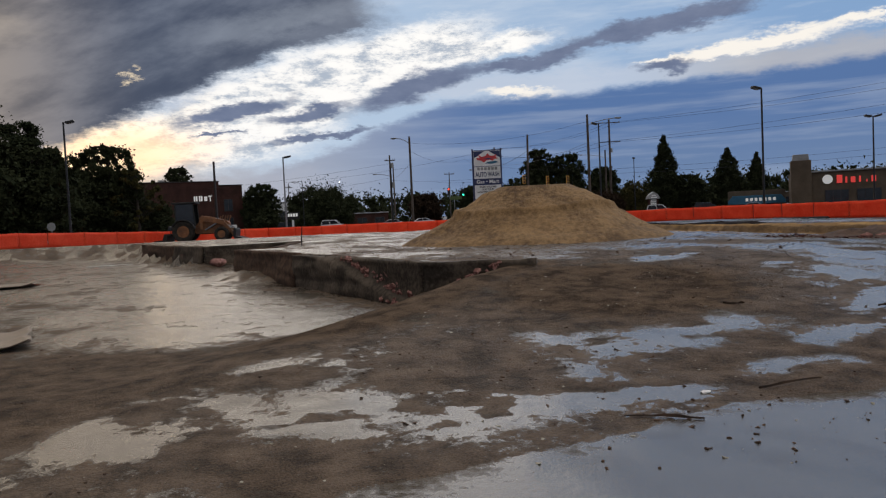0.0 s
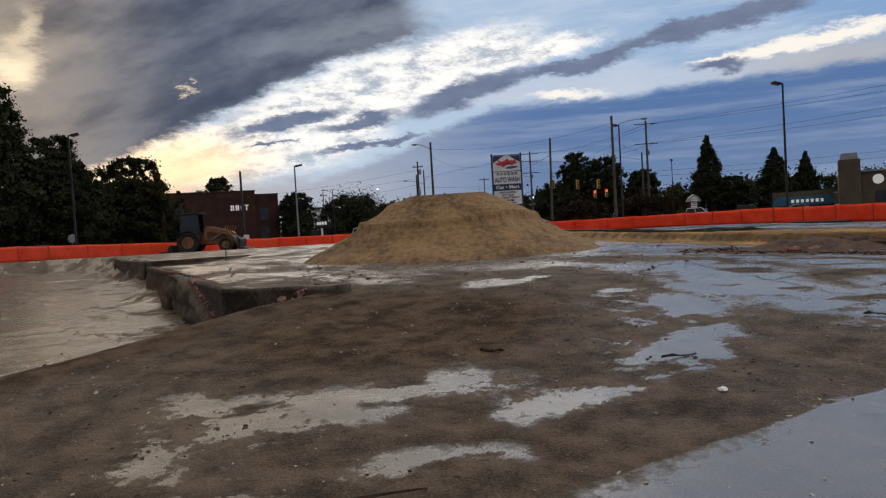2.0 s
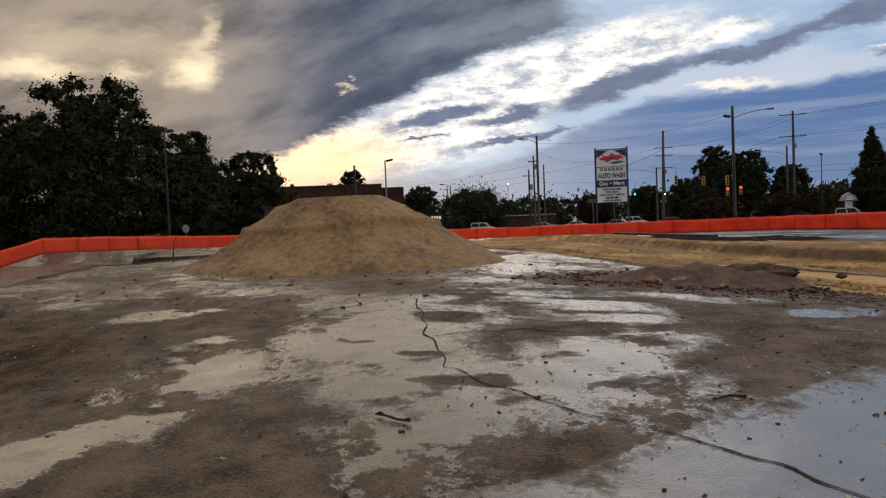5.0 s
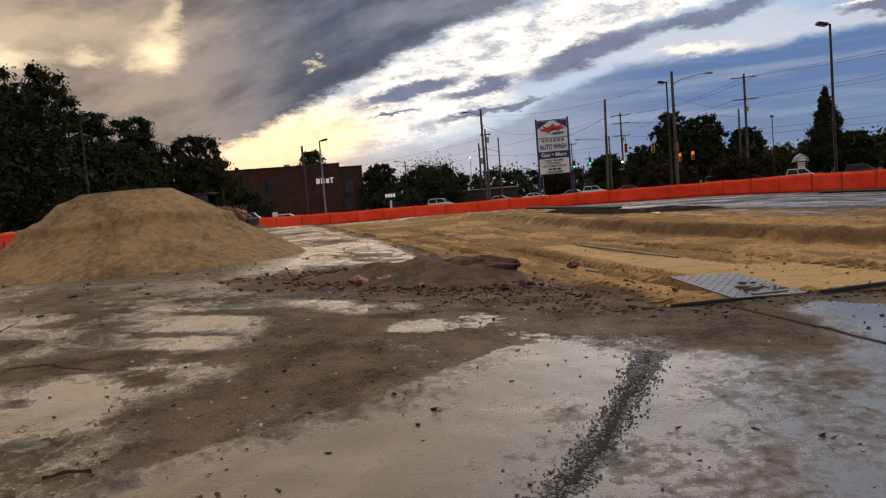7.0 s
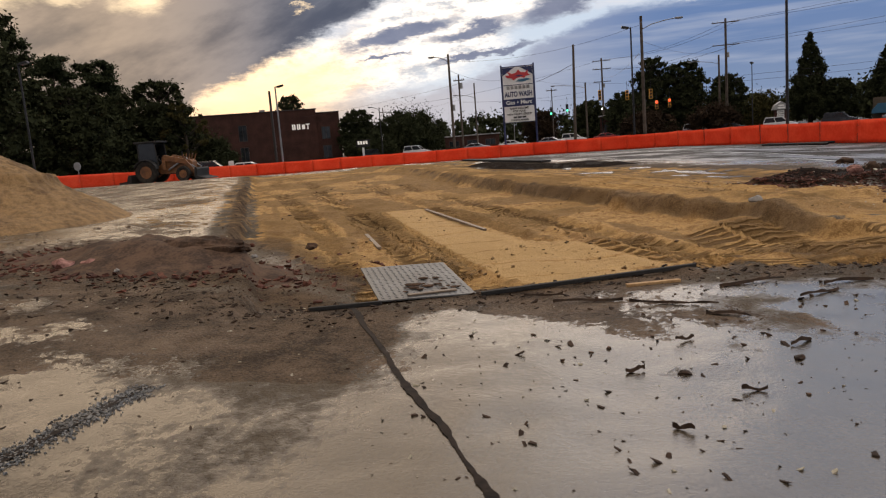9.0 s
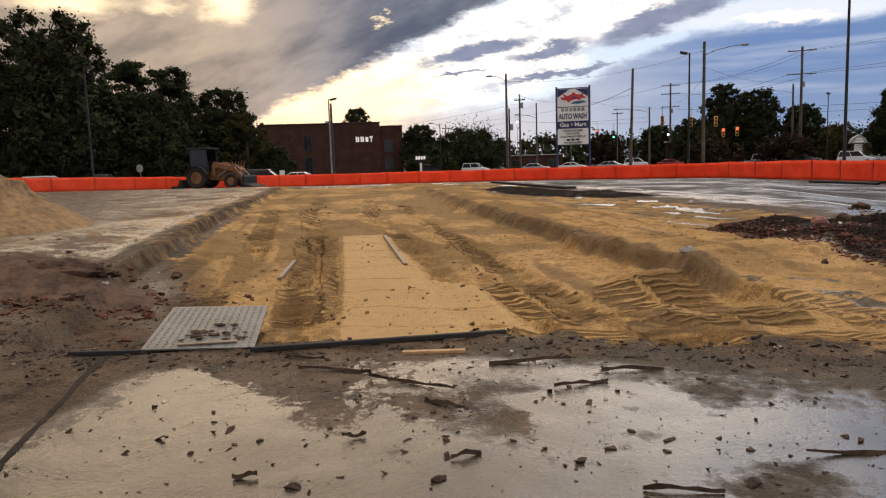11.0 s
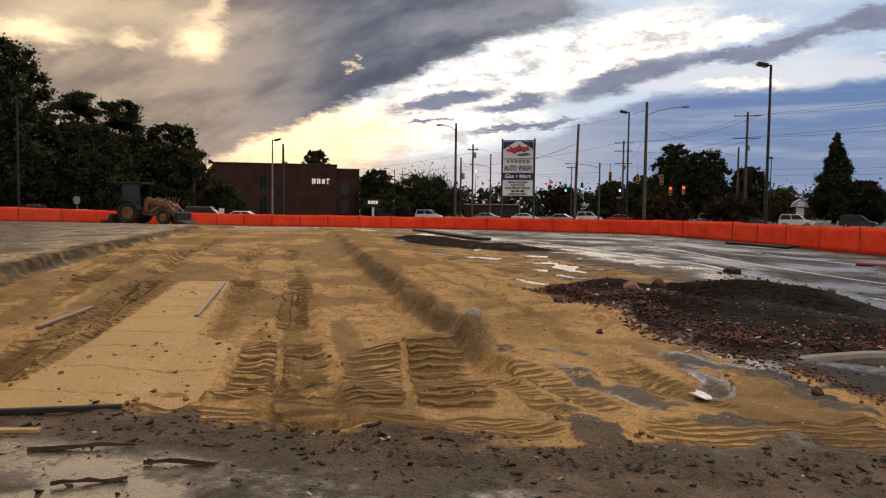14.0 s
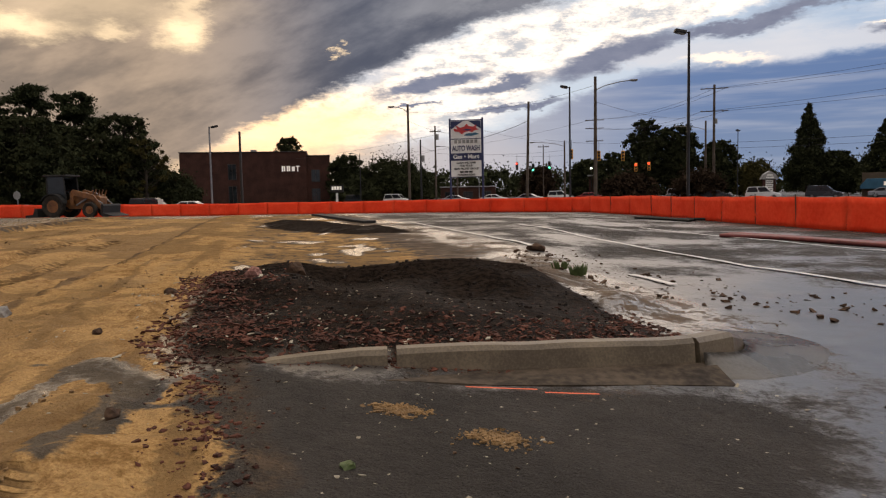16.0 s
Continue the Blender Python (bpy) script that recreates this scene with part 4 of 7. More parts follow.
# ---------------------------------------------------------------- foundation wall at the slab's edge
def foundation_wall():
    wall = thing("foundation_wall", "broken concrete foundation wall with exposed pink brick rubble", "wall", kind="structure")
    r = random.Random(5)
    corner = Vector((-0.1, 9.28, 0))
    runs = ((Vector((1.55, 8.83, 0)), corner, 2, 0.0), (corner, Vector((-2.9, 14.1, 0)), 5, 0.01))
    for a, b, count, back in runs:
        d = (b - a).normalized()
        n = Vector((d.y, -d.x, 0))
        for i in range(count):
            p, q = a + (b - a) * (i / count), a + (b - a) * ((i + 1) / count - (0.003 if i < count - 1 else 0.0))
            bm = bm_new()
            m = Matrix.Translation((p + q) / 2 + n * (0.10 - back) + Vector((0, 0, 0.015 - 0.004 * i))) @ Matrix.Rotation(math.atan2(d.y, d.x), 4, "Z")
            bmesh.ops.create_grid(bm, x_segments=28, y_segments=16, size=0.5, matrix=m @ Matrix.Rotation(radians(90), 4, "X") @ Matrix.Diagonal(((q - p).length, 0.80, 1, 1)))
            for v in bm.verts:
                v.co += n * ((float(value_noise(v.co.x + v.co.y, v.co.z * 3, 0.3, 2)) - 0.5) * 0.05)
                f = ((v.co - corner).dot(d) / (b - a).length) if count == 5 else 0.0
                worn = min(1.0, max(0.0, (f - 0.62 * (v.co.z + 0.3) / 0.7) / 0.10))
                v.co -= n * worn * (0.05 + 0.12 * float(fbm(v.co.x + v.co.y, v.co.z * 2, 0.35, 3, 4)))
                if v.co.z > 0.35:
                    v.co.z -= 0.05 * float(fbm(v.co.x * 2, v.co.y * 2, 0.5, 3, 12))
            bmesh.ops.solidify(bm, geom=bm.faces[:], thickness=0.2)
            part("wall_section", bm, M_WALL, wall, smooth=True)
    # broken brick in a ragged course up the side, on the ramp before the front, and loose at the foot
    side = (runs[1][1] - corner).normalized()
    out = Vector((-side.y, side.x, 0))
    front = (Vector((1.55, 8.83, 0)) - corner).normalized()
    fore = Vector((front.y, -front.x, 0))
    bricks = []
    for i in range(90):
        t = r.random()
        p = corner + side * (0.1 + 2.9 * t + r.gauss(0, 0.10)) + out * r.uniform(0.02, 0.12)
        bricks.append((p, min(0.36, -0.24 + 0.62 * t ** 0.9 + r.gauss(0, 0.04))))
    for i in range(34):
        t = r.random()
        p = corner + front * (0.35 + 0.85 * t) + fore * r.uniform(0.02, 0.14)
        bricks.append((p, spot(p.x + fore.x * 0.1, p.y + fore.y * 0.1) + r.uniform(0.0, 0.10)))
    for i in range(16):
        p = corner + side * r.uniform(-0.1, 1.2) + out * r.uniform(0.1, 0.3)
        bricks.append((p, -0.27 + r.random() * 0.04))
    bm = box(bm_new(), (0, 0, 0), (0.13, 0.085, 0.06), 0.014)
    for v in bm.verts:
        v.co += Vector((r.uniform(-1, 1), r.uniform(-1, 1), r.uniform(-1, 1))) * 0.010
    first = part("brick", bm, M_BRICK, wall)
    for j, (p, z) in enumerate(bricks):
        ob = first if j == 0 else new("brick", first.data)
        ob.parent = wall
        s = r.uniform(0.35, 1.0)
        ob.matrix_local = pose(p.x, p.y, z, r.uniform(-40, 40), r.uniform(-40, 40), r.uniform(0, 180)) @ Matrix.Diagonal((s, s * r.uniform(0.8, 1.2), s, 1))
    # earth bank that carries the slab on towards the far end
    far = [(-2.9, 14.1), (-5.3, 18.0), (-4.4, 18.6), (-4.8, 24.2), (-7.9, 23.0), (-9.6, 25.2), (-13.2, 31.0)]
    for i, ((ax, ay), (bx, by)) in enumerate(zip(far, far[1:])):
        ln = math.hypot(bx - ax, by - ay)
        bm = bm_new()
        m = Matrix.Translation(((ax + bx) / 2, (ay + by) / 2, 0.03)) @ Matrix.Rotation(math.atan2(by - ay, bx - ax), 4, "Z") @ Matrix.Rotation(radians(90), 4, "X") @ Matrix.Diagonal((ln + 0.1, 0.78, 1, 1))
        bmesh.ops.create_grid(bm, x_segments=22, y_segments=10, size=0.5, matrix=m)
        nn = Vector((by - ay, -(bx - ax), 0)) / ln
        for v in bm.verts:
            v.co += nn * ((float(fbm(v.co.x + v.co.y, v.co.z * 2, 0.6, 3, i)) - 0.65) * 0.28 - 0.10 * (0.42 - v.co.z))
        bmesh.ops.solidify(bm, geom=bm.faces[:], thickness=0.15)
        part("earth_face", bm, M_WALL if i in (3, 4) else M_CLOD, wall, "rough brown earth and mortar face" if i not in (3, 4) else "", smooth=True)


foundation_wall()


# ---------------------------------------------------------------- rubble heap and small rocks
def lump(bm, c, s, seed, rough=0.35, sub=2):
    r = random.Random(seed)
    res = bmesh.ops.create_icosphere(bm, subdivisions=sub, radius=1.0)
    ox = r.uniform(0, 50)
    for v in res["verts"]:
        k = 1.0 + rough * (noise.noise(v.co * 1.3 + Vector((ox, ox, 0))) + 0.5 * noise.noise(v.co * 3.1 + Vector((0, ox, ox))) + (0.3 * noise.noise(v.co * 7.0 + Vector((ox, 0, ox))) if sub > 2 else 0.0))
        v.co = Vector((v.co.x * s[0] * k, v.co.y * s[1] * k, v.co.z * s[2] * k)) + Vector(c)
    return bm


RUBBLE = (8.9, 12.3)


def rubble_heap():
    base = (*RUBBLE, spot(*RUBBLE))
    heap = thing("rubble_heap", "low heap of broken masonry, dark earth and pink brick", "rubble", base)
    n = 46
    g = np.linspace(-1, 1, n)
    gx, gy = np.meshgrid(g * 1.6, g * 1.0)
    x, y = gx.ravel(), gy.ravel()
    h = 0.24 * np.exp(-((x / 0.95) ** 2 + (y / 0.55) ** 2)) * (0.4 + 1.3 * fbm(x, y, 0.5, 4, 9)) - 0.02 + height(x + base[0], y + base[1], False) - base[2]
    idx = np.arange(n * n).reshape(n, n)
    f = np.stack([idx[:-1, :-1], idx[:-1, 1:], idx[1:, 1:], idx[1:, :-1]], -1).reshape(-1, 4)
    raw("earth_mound", np.stack([x, y, h], 1), f, M_CLOD, heap, smooth=True)
    bm = lump(bm_new(), (0.36, -0.08, 0.07), (0.58, 0.20, 0.14), 4, 0.30, 4)
    part("masonry_chunk", bm, M_CLOD, heap, "long dark broken masonry chunk")
    bm = lump(bm_new(), (-0.05, -0.25, 0.06), (0.26, 0.15, 0.09), 9, 0.4, 3)
    part("masonry_chunk", bm, M_CHIP, heap, "reddish broken masonry chunk")
    for i, (bx, by, s) in enumerate(((-0.42, -0.52, 0.11), (-0.72, -0.55, 0.12), (-0.55, -0.2, 0.06))):
        part("brick_chunk", lump(bm_new(), (bx, by, 0.05), (s, s * 0.8, s * 0.65), 20 + i, 0.5), M_BRICK, heap, "pale pink broken brick lump")
    r = random.Random(2)
    for i in range(26):
        s = r.uniform(0.02, 0.06)
        part("fragment", lump(bm_new(), (r.gauss(0, 0.75), r.gauss(-0.1, 0.42), 0.03), (s, s * 0.8, s * 0.6), 40 + i, 0.6), r.choice((M_CLOD, M_CLOD, M_CHIP, M_CONCRETE)), heap)


rubble_heap()


# ---------------------------------------------------------------- chequer plate
def chequer_plate():
    plate = thing("chequer_plate", "tilted grey steel chequer plate lying over a hole", "steel plate")
    o, ex, ey = Vector((11.73, 10.50, 0.165)), Vector((0.60, 0.30, -0.03)), Vector((-0.36, 0.85, 0.08))
    nz = ex.cross(ey).normalized()
    m = Matrix((ex.normalized(), (nz.cross(ex)).normalized(), nz)).transposed().to_4x4()
    m.translation = o
    plate.matrix_world = m
    bm = box(bm_new(), (0.335, 0.465, 0.0), (0.68, 0.94, 0.012), 0.003)
    part("sheet", bm, M_STEEL, plate)
    verts, faces = [], []
    for i in range(14):
        for j in range(19):
            cx, cy = 0.03 + i * 0.0465, 0.03 + j * 0.0475
            a = radians(45 if (i + j) % 2 else -45)
            c, s = math.cos(a), math.sin(a)
            k = len(verts)
            for dx, dy, dz in ((-0.019, 0, 0), (0, -0.007, 0), (0.019, 0, 0), (0, 0.007, 0), (0, 0, 0.006)):
                verts.append((cx + dx * c - dy * s, cy + dx * s + dy * c, 0.006 + dz))
            faces += [(k, k + 1, k + 4), (k + 1, k + 2, k + 4), (k + 2, k + 3, k + 4), (k + 3, k, k + 4)]
    raw("raised_tread", verts, faces, M_STEEL, plate)
    dirt = thing("plate_dirt", "wet brown dirt and wood scraps on the steel plate", "debris", kind="stuff")
    dirt.matrix_world = m
    r = random.Random(8)
    bm = bm_new()
    for i in range(30):
        s = r.uniform(0.008, 0.026)
        lump(bm, (r.uniform(0.2, 0.6), 0.12 + abs(r.gauss(0, 0.14)), 0.015), (s * 1.6, s * 0.8, s * 0.4), i)
    part("dirt_crumbs", bm, M_CLOD, dirt)
    bm = box(bm_new(), (0.38, 0.07, 0.014), (0.36, 0.035, 0.012), 0.003, Matrix.Rotation(0.12, 4, "Z"))
    part("board", bm, M_SHEET, dirt)


chequer_plate()


def beam(name, a, b, w, h, mat, label, cat, lift=0.0):
    a, b = Vector(a), Vector(b)
    ln = (b - a).length
    bm = bm_new()
    box(bm, (0, 0, 0), (ln, w, h), min(w, h) * 0.2)
    for v in bm.verts:
        v.co.y += 0.02 * math.sin(v.co.x * 2.1)
    ob = part(name, bm, mat)
    d = (b - a).normalized()
    ob.matrix_world = Matrix.Translation((a + b) / 2 + Vector((0, 0, h / 2 + lift))) @ d.to_track_quat("X", "Z").to_matrix().to_4x4()
    return tagged(ob, label, cat)


def ground_beam(name, ax, ay, bx, by, w, h, mat, label, cat, lift=0.0):
    return beam(name, (ax, ay, spot(ax, ay)), (bx, by, spot(bx, by)), w, h, mat, label, cat, lift)


ground_beam("black_edging", 12.39, 10.68, 13.85, 11.24, 0.035, 0.03, M_BLACK, "thin black edging strip along the front of the sand", "edging strip")
ground_beam("black_edging", 11.25, 10.42, 11.75, 10.46, 0.03, 0.03, M_BLACK, "thin black edging strip by the steel plate", "edging strip")
ground_beam("wood_strip", 10.15, 18.1, 11.7, 15.1, 0.05, 0.03, M_SHEET, "long pale wooden lath half buried in the sand", "wood strip")
ground_beam("wood_strip", 10.6, 13.95, 9.95, 15.5, 0.05, 0.03, M_SHEET, "pale wooden lath lying on the sand", "wood strip")
ground_beam("plank_scrap", 13.35, 10.75, 13.7, 10.85, 0.04, 0.02, M_PLANK, "short raw orange wood scrap on wet concrete", "wood scrap")


def splinter(ax, ay, bx, by, w, seed, mat=None):
    """A torn strip of bark or wood: a thin, bent, tapering wedge."""
    g = random.Random(seed)
    ln = math.hypot(bx - ax, by - ay)
    bm = bm_new()
    n = 7
    rings = []
    for i in range(n):
        f = i / (n - 1)
        ww, hh = 0.62 * w * (0.35 + math.sin(math.pi * (0.12 + 0.76 * f))) * g.uniform(0.4, 0.75), 0.014 * g.uniform(0.5, 1.5)
        cy, cz = 0.05 * ln * math.sin(f * 2.5 + seed), 0.006 * math.sin(f * 6 + seed * 2)
        rings.append([bm.verts.new((f * ln, cy + a * ww, cz + b * hh)) for a, b in ((-0.5, 0), (-0.1, 1), (0.5, 0.4), (0.3, -0.3))])
    for r0, r1 in zip(rings, rings[1:]):
        for i in range(4):
            bm.faces.new((r0[i], r1[i], r1[(i + 1) % 4], r0[(i + 1) % 4]))
    bm.faces.new(rings[0]), bm.faces.new(rings[-1][::-1])
    bmesh.ops.recalc_face_normals(bm, faces=bm.faces)
    ob = part("wood_splinter", bm, mat or M_WOOD)
    ob.matrix_world = pose(ax, ay, max(spot(ax, ay), spot(bx, by)) + 0.01, 0, 0, math.degrees(math.atan2(by - ay, bx - ax)))
    return tagged(ob, "dark wet strip of torn wood on the concrete", "wood scrap", "wood splinters")


SCRAPS = random.Random(41)
for i, (ax, ay, ln, w) in enumerate(((12.9, 10.35, 0.42, 0.06), (13.35, 10.25, 0.5, 0.05), (13.75, 10.0, 0.2, 0.07), (14.3, 10.3, 0.28, 0.05), (15.3, 9.8, 0.4, 0.04), (13.9, 10.6, 0.45, 0.06), (14.5, 10.6, 0.3, 0.06), (12.7, 10.55, 0.25, 0.05), (15.9, 10.2, 0.35, 0.05), (14.75, 9.35, 0.26, 0.03), (13.55, 9.55, 0.10, 0.04), (13.3, 9.15, 0.09, 0.05), (14.05, 9.45, 0.12, 0.05), (13.75, 8.95, 0.10, 0.04), (13.45, 8.6, 0.08, 0.03), (1.3, 3.0, 0.5, 0.05), (5.5, 3.9, 0.5, 0.04), (6.4, 4.3, 0.3, 0.04), (8.4, 7.1, 0.2, 0.03), (4.6, 5.6, 0.3, 0.05), (3.2, 6.1, 0.22, 0.04), (2.4, 3.4, 0.6, 0.05), (6.6, 6.6, 0.25, 0.04))):
    a = SCRAPS.uniform(-0.4, 0.7)
    splinter(ax, ay, ax + math.cos(a) * ln, ay + math.sin(a) * ln, w, i)


# ---------------------------------------------------------------- kerb of the planting island
def island_kerb():
    kerb = thing("island_kerb", "worn tan concrete kerb round the planting island", "kerb", kind="structure")
    line = [(17.62, 14.02), (18.05, 14.24), (18.55, 14.42), (19.1, 14.62), (19.6, 14.78), (20.1, 14.95), (20.42, 15.08), (20.66, 15.32), (20.78, 15.7)]
    profile = [(-0.02, -0.15), (0.18, -0.15), (0.18, 0.135), (0.15, 0.16), (0.05, 0.16), (0.02, 0.13)]
    pieces = (line[:3], line[2:7], line[6:])
    for n, pts in enumerate(pieces):
        bm = bm_new()
        rings = []
        m = 9
        dense = []
        for (ax, ay), (bx, by) in zip(pts, pts[1:]):
            dense += [(ax + (bx - ax) * i / m, ay + (by - ay) * i / m) for i in range(m)]
        dense.append(pts[-1])
        dense = dense[:-1] if n < 2 else dense
        for i, (x, y) in enumerate(dense):
            p, q = dense[max(0, i - 1)], dense[min(len(dense) - 1, i + 1)]
            t = Vector((q[0] - p[0], q[1] - p[1], 0)).normalized()
            s = Vector((-t.y, t.x, 0))
            drop = 0.05 * (1 - i / 14) if n == 0 and i < 14 else (0.09 * max(0, (i - 9) / 9) if n == 2 else 0.0)
            rings.append([bm.verts.new(Vector((x, y, 0.02)) + s * a + Vector((0, 0, (b - drop if b > 0 else b) + 0.008 * noise.noise(Vector((x * 3, y * 3, b * 9)))))) for a, b in profile])
        for r0, r1 in zip(rings, rings[1:]):
            for i in range(6):
                bm.faces.new((r0[i], r1[i], r1[(i + 1) % 6], r0[(i + 1) % 6]))
        bm.faces.new(rings[0]), bm.faces.new(rings[-1][::-1])
        bmesh.ops.recalc_face_normals(bm, faces=bm.faces)
        part("kerb_stone", bm, M_KERB, kerb)
    # sloping concrete nose round the rounded end
    inner = [(20.43, 15.06), (20.66, 15.30), (20.76, 15.6), (20.75, 15.95), (20.62, 16.4)]
    outer = [(20.45, 14.92), (20.95, 15.12), (21.36, 15.6), (21.50, 16.2), (21.30, 16.7)]
    bm = bm_new()
    rows = []
    for i in range(25):
        t = i / 24 * 4
        curve = [float(np.polyval(np.polyfit(range(5), [q[j] for q in e], 3), t)) for e in (inner, outer) for j in (0, 1)]
        row = []
        for j in range(7):
            w = j / 6
            x, y = curve[0] * (1 - w) + curve[2] * w, curve[1] * (1 - w) + curve[3] * w
            top = 0.11 * max(0.0, 1 - i / 30) + 0.02
            row.append(bm.verts.new((x, y, spot(x, y) + 0.008 - 0.02 * w ** 6 + top * (1 - w) ** 1.9)))
        rows.append(row)
    for r0, r1 in zip(rows, rows[1:]):
        for j in range(6):
            bm.faces.new((r0[j], r0[j + 1], r1[j + 1], r1[j]))
    bmesh.ops.solidify(bm, geom=bm.faces[:], thickness=0.06)
    part("kerb_apron", bm, M_APRON, kerb, "sloping wet concrete nose of the kerb", smooth=True)
    # gutter strip in front
    bm = bm_new()
    lo = [(17.75, 13.8), (18.6, 14.12), (19.2, 14.32), (20.2, 14.66), (20.6, 14.8)]
    for (ax, ay), (bx, by) in zip(lo, lo[1:]):
        bm.faces.new([bm.verts.new(p) for p in ((ax, ay, spot(ax, ay) + 0.004), (bx, by, spot(bx, by) + 0.004), (bx - 0.1, by + 0.28, 0.03), (ax - 0.1, ay + 0.28, 0.03))])
    bmesh.ops.remove_doubles(bm, verts=bm.verts, dist=0.002)
    bmesh.ops.solidify(bm, geom=bm.faces[:], thickness=0.06)
    part("gutter", bm, M_WALL, kerb, "dark wet concrete gutter")


island_kerb()


def paint_mark(name, ax, ay, bx, by, w, mat, label, group="", lift=0.006):
    """A thin painted stripe that follows the ground."""
    n = max(2, int(math.hypot(bx - ax, by - ay) / 0.25))
    dx, dy = bx - ax, by - ay
    ln = math.hypot(dx, dy)
    px0, py0 = -dy / ln * w / 2, dx / ln * w / 2
    verts = []
    for i in range(n + 1):
        x, y = ax + dx * i / n, ay + dy * i / n
        for s in (-1, 1):
            verts.append((x + s * px0, y + s * py0, max(spot(x + s * px0, y + s * py0), spot(x, y)) + lift))
    faces = [(2 * i, 2 * i + 2, 2 * i + 3, 2 * i + 1) for i in range(n)]
    ob = raw(name, verts, faces, mat)
    return tagged(ob, label, "road marking", group, "structure")


paint_mark("parking_line", 12.4, 34.7, 18.3, 23.6, 0.11, M_LINE, "worn white parking line on wet asphalt", "parking lines", 0.02)
paint_mark("parking_line", 16.6, 32.5, 23.3, 19.2, 0.11, M_LINE, "worn white parking line on wet asphalt", "parking lines", 0.02)
paint_mark("parking_line", 20.3, 33.5, 27.5, 19.5, 0.10, M_LINE, "worn white parking line on wet asphalt", "parking lines", 0.02)
paint_mark("parking_line", 20.0, 20.3, 20.5, 19.4, 0.12, M_LINE, "short worn piece of white line", "parking lines", 0.02)
paint_mark("parking_line", -14.0, 27.0, -12.4, 27.6, 0.5, M_LINE, "faded white block on the lower yard", "parking lines", 0.02)
paint_mark("spray_mark", 19.05, 14.16, 19.45, 14.25, 0.02, M_PAINTORANGE, "orange spray paint mark in the gutter", "spray marks", 0.024)
paint_mark("spray_mark", 19.5, 14.2, 19.8, 14.27, 0.02, M_PAINTORANGE, "orange spray paint mark in the gutter", "spray marks", 0.024)


# ---------------------------------------------------------------- loader tractor
def wheel(parent, x, y, r, w):
    bm = bm_new()
    prof = [(0.55, 0.36), (0.80, 0.50), (0.95, 0.48), (1.0, 0.40), (1.0, -0.40), (0.95, -0.48), (0.80, -0.50), (0.55, -0.36)]
    n = 28
    rings = []
    for i in range(n):
        a = 2 * math.pi * i / n
        rings.append([bm.verts.new((x + math.cos(a) * q * r, y + s * w, r + math.sin(a) * q * r)) for q, s in prof])
    for i in range(n):
        r0, r1 = rings[i], rings[(i + 1) % n]
        for j in range(len(prof)):
            bm.faces.new((r0[j], r1[j], r1[(j + 1) % len(prof)], r0[(j + 1) % len(prof)]))
    for i in range(n):
        a = 2 * math.pi * (i + 0.5) / n
        m = Matrix.Translation((x + math.cos(a) * r * 1.0, y, r + math.sin(a) * r * 1.0)) @ Matrix.Rotation(-a, 4, "Y") @ Matrix.Rotation(0.5 if i % 2 else -0.5, 4, "X")
        bmesh.ops.create_cube(bm, size=1, matrix=m @ Matrix.Diagonal((0.05, w * 0.5, 0.05, 1)))
    bmesh.ops.recalc_face_normals(bm, faces=bm.faces)
    holder = part("wheel", bm, M_RUBBER, parent, "black lugged tyre with yellow rim")
    bm = rod(bm_new(), (x, y - w * 0.34, r), (x, y + w * 0.34, r), r * 0.56, seg=20)
    rod(bm, (x, y - w * 0.42, r), (x, y + w * 0.42, r), r * 0.24, seg=14)
    part("rim", bm, M_YELLOW, holder)


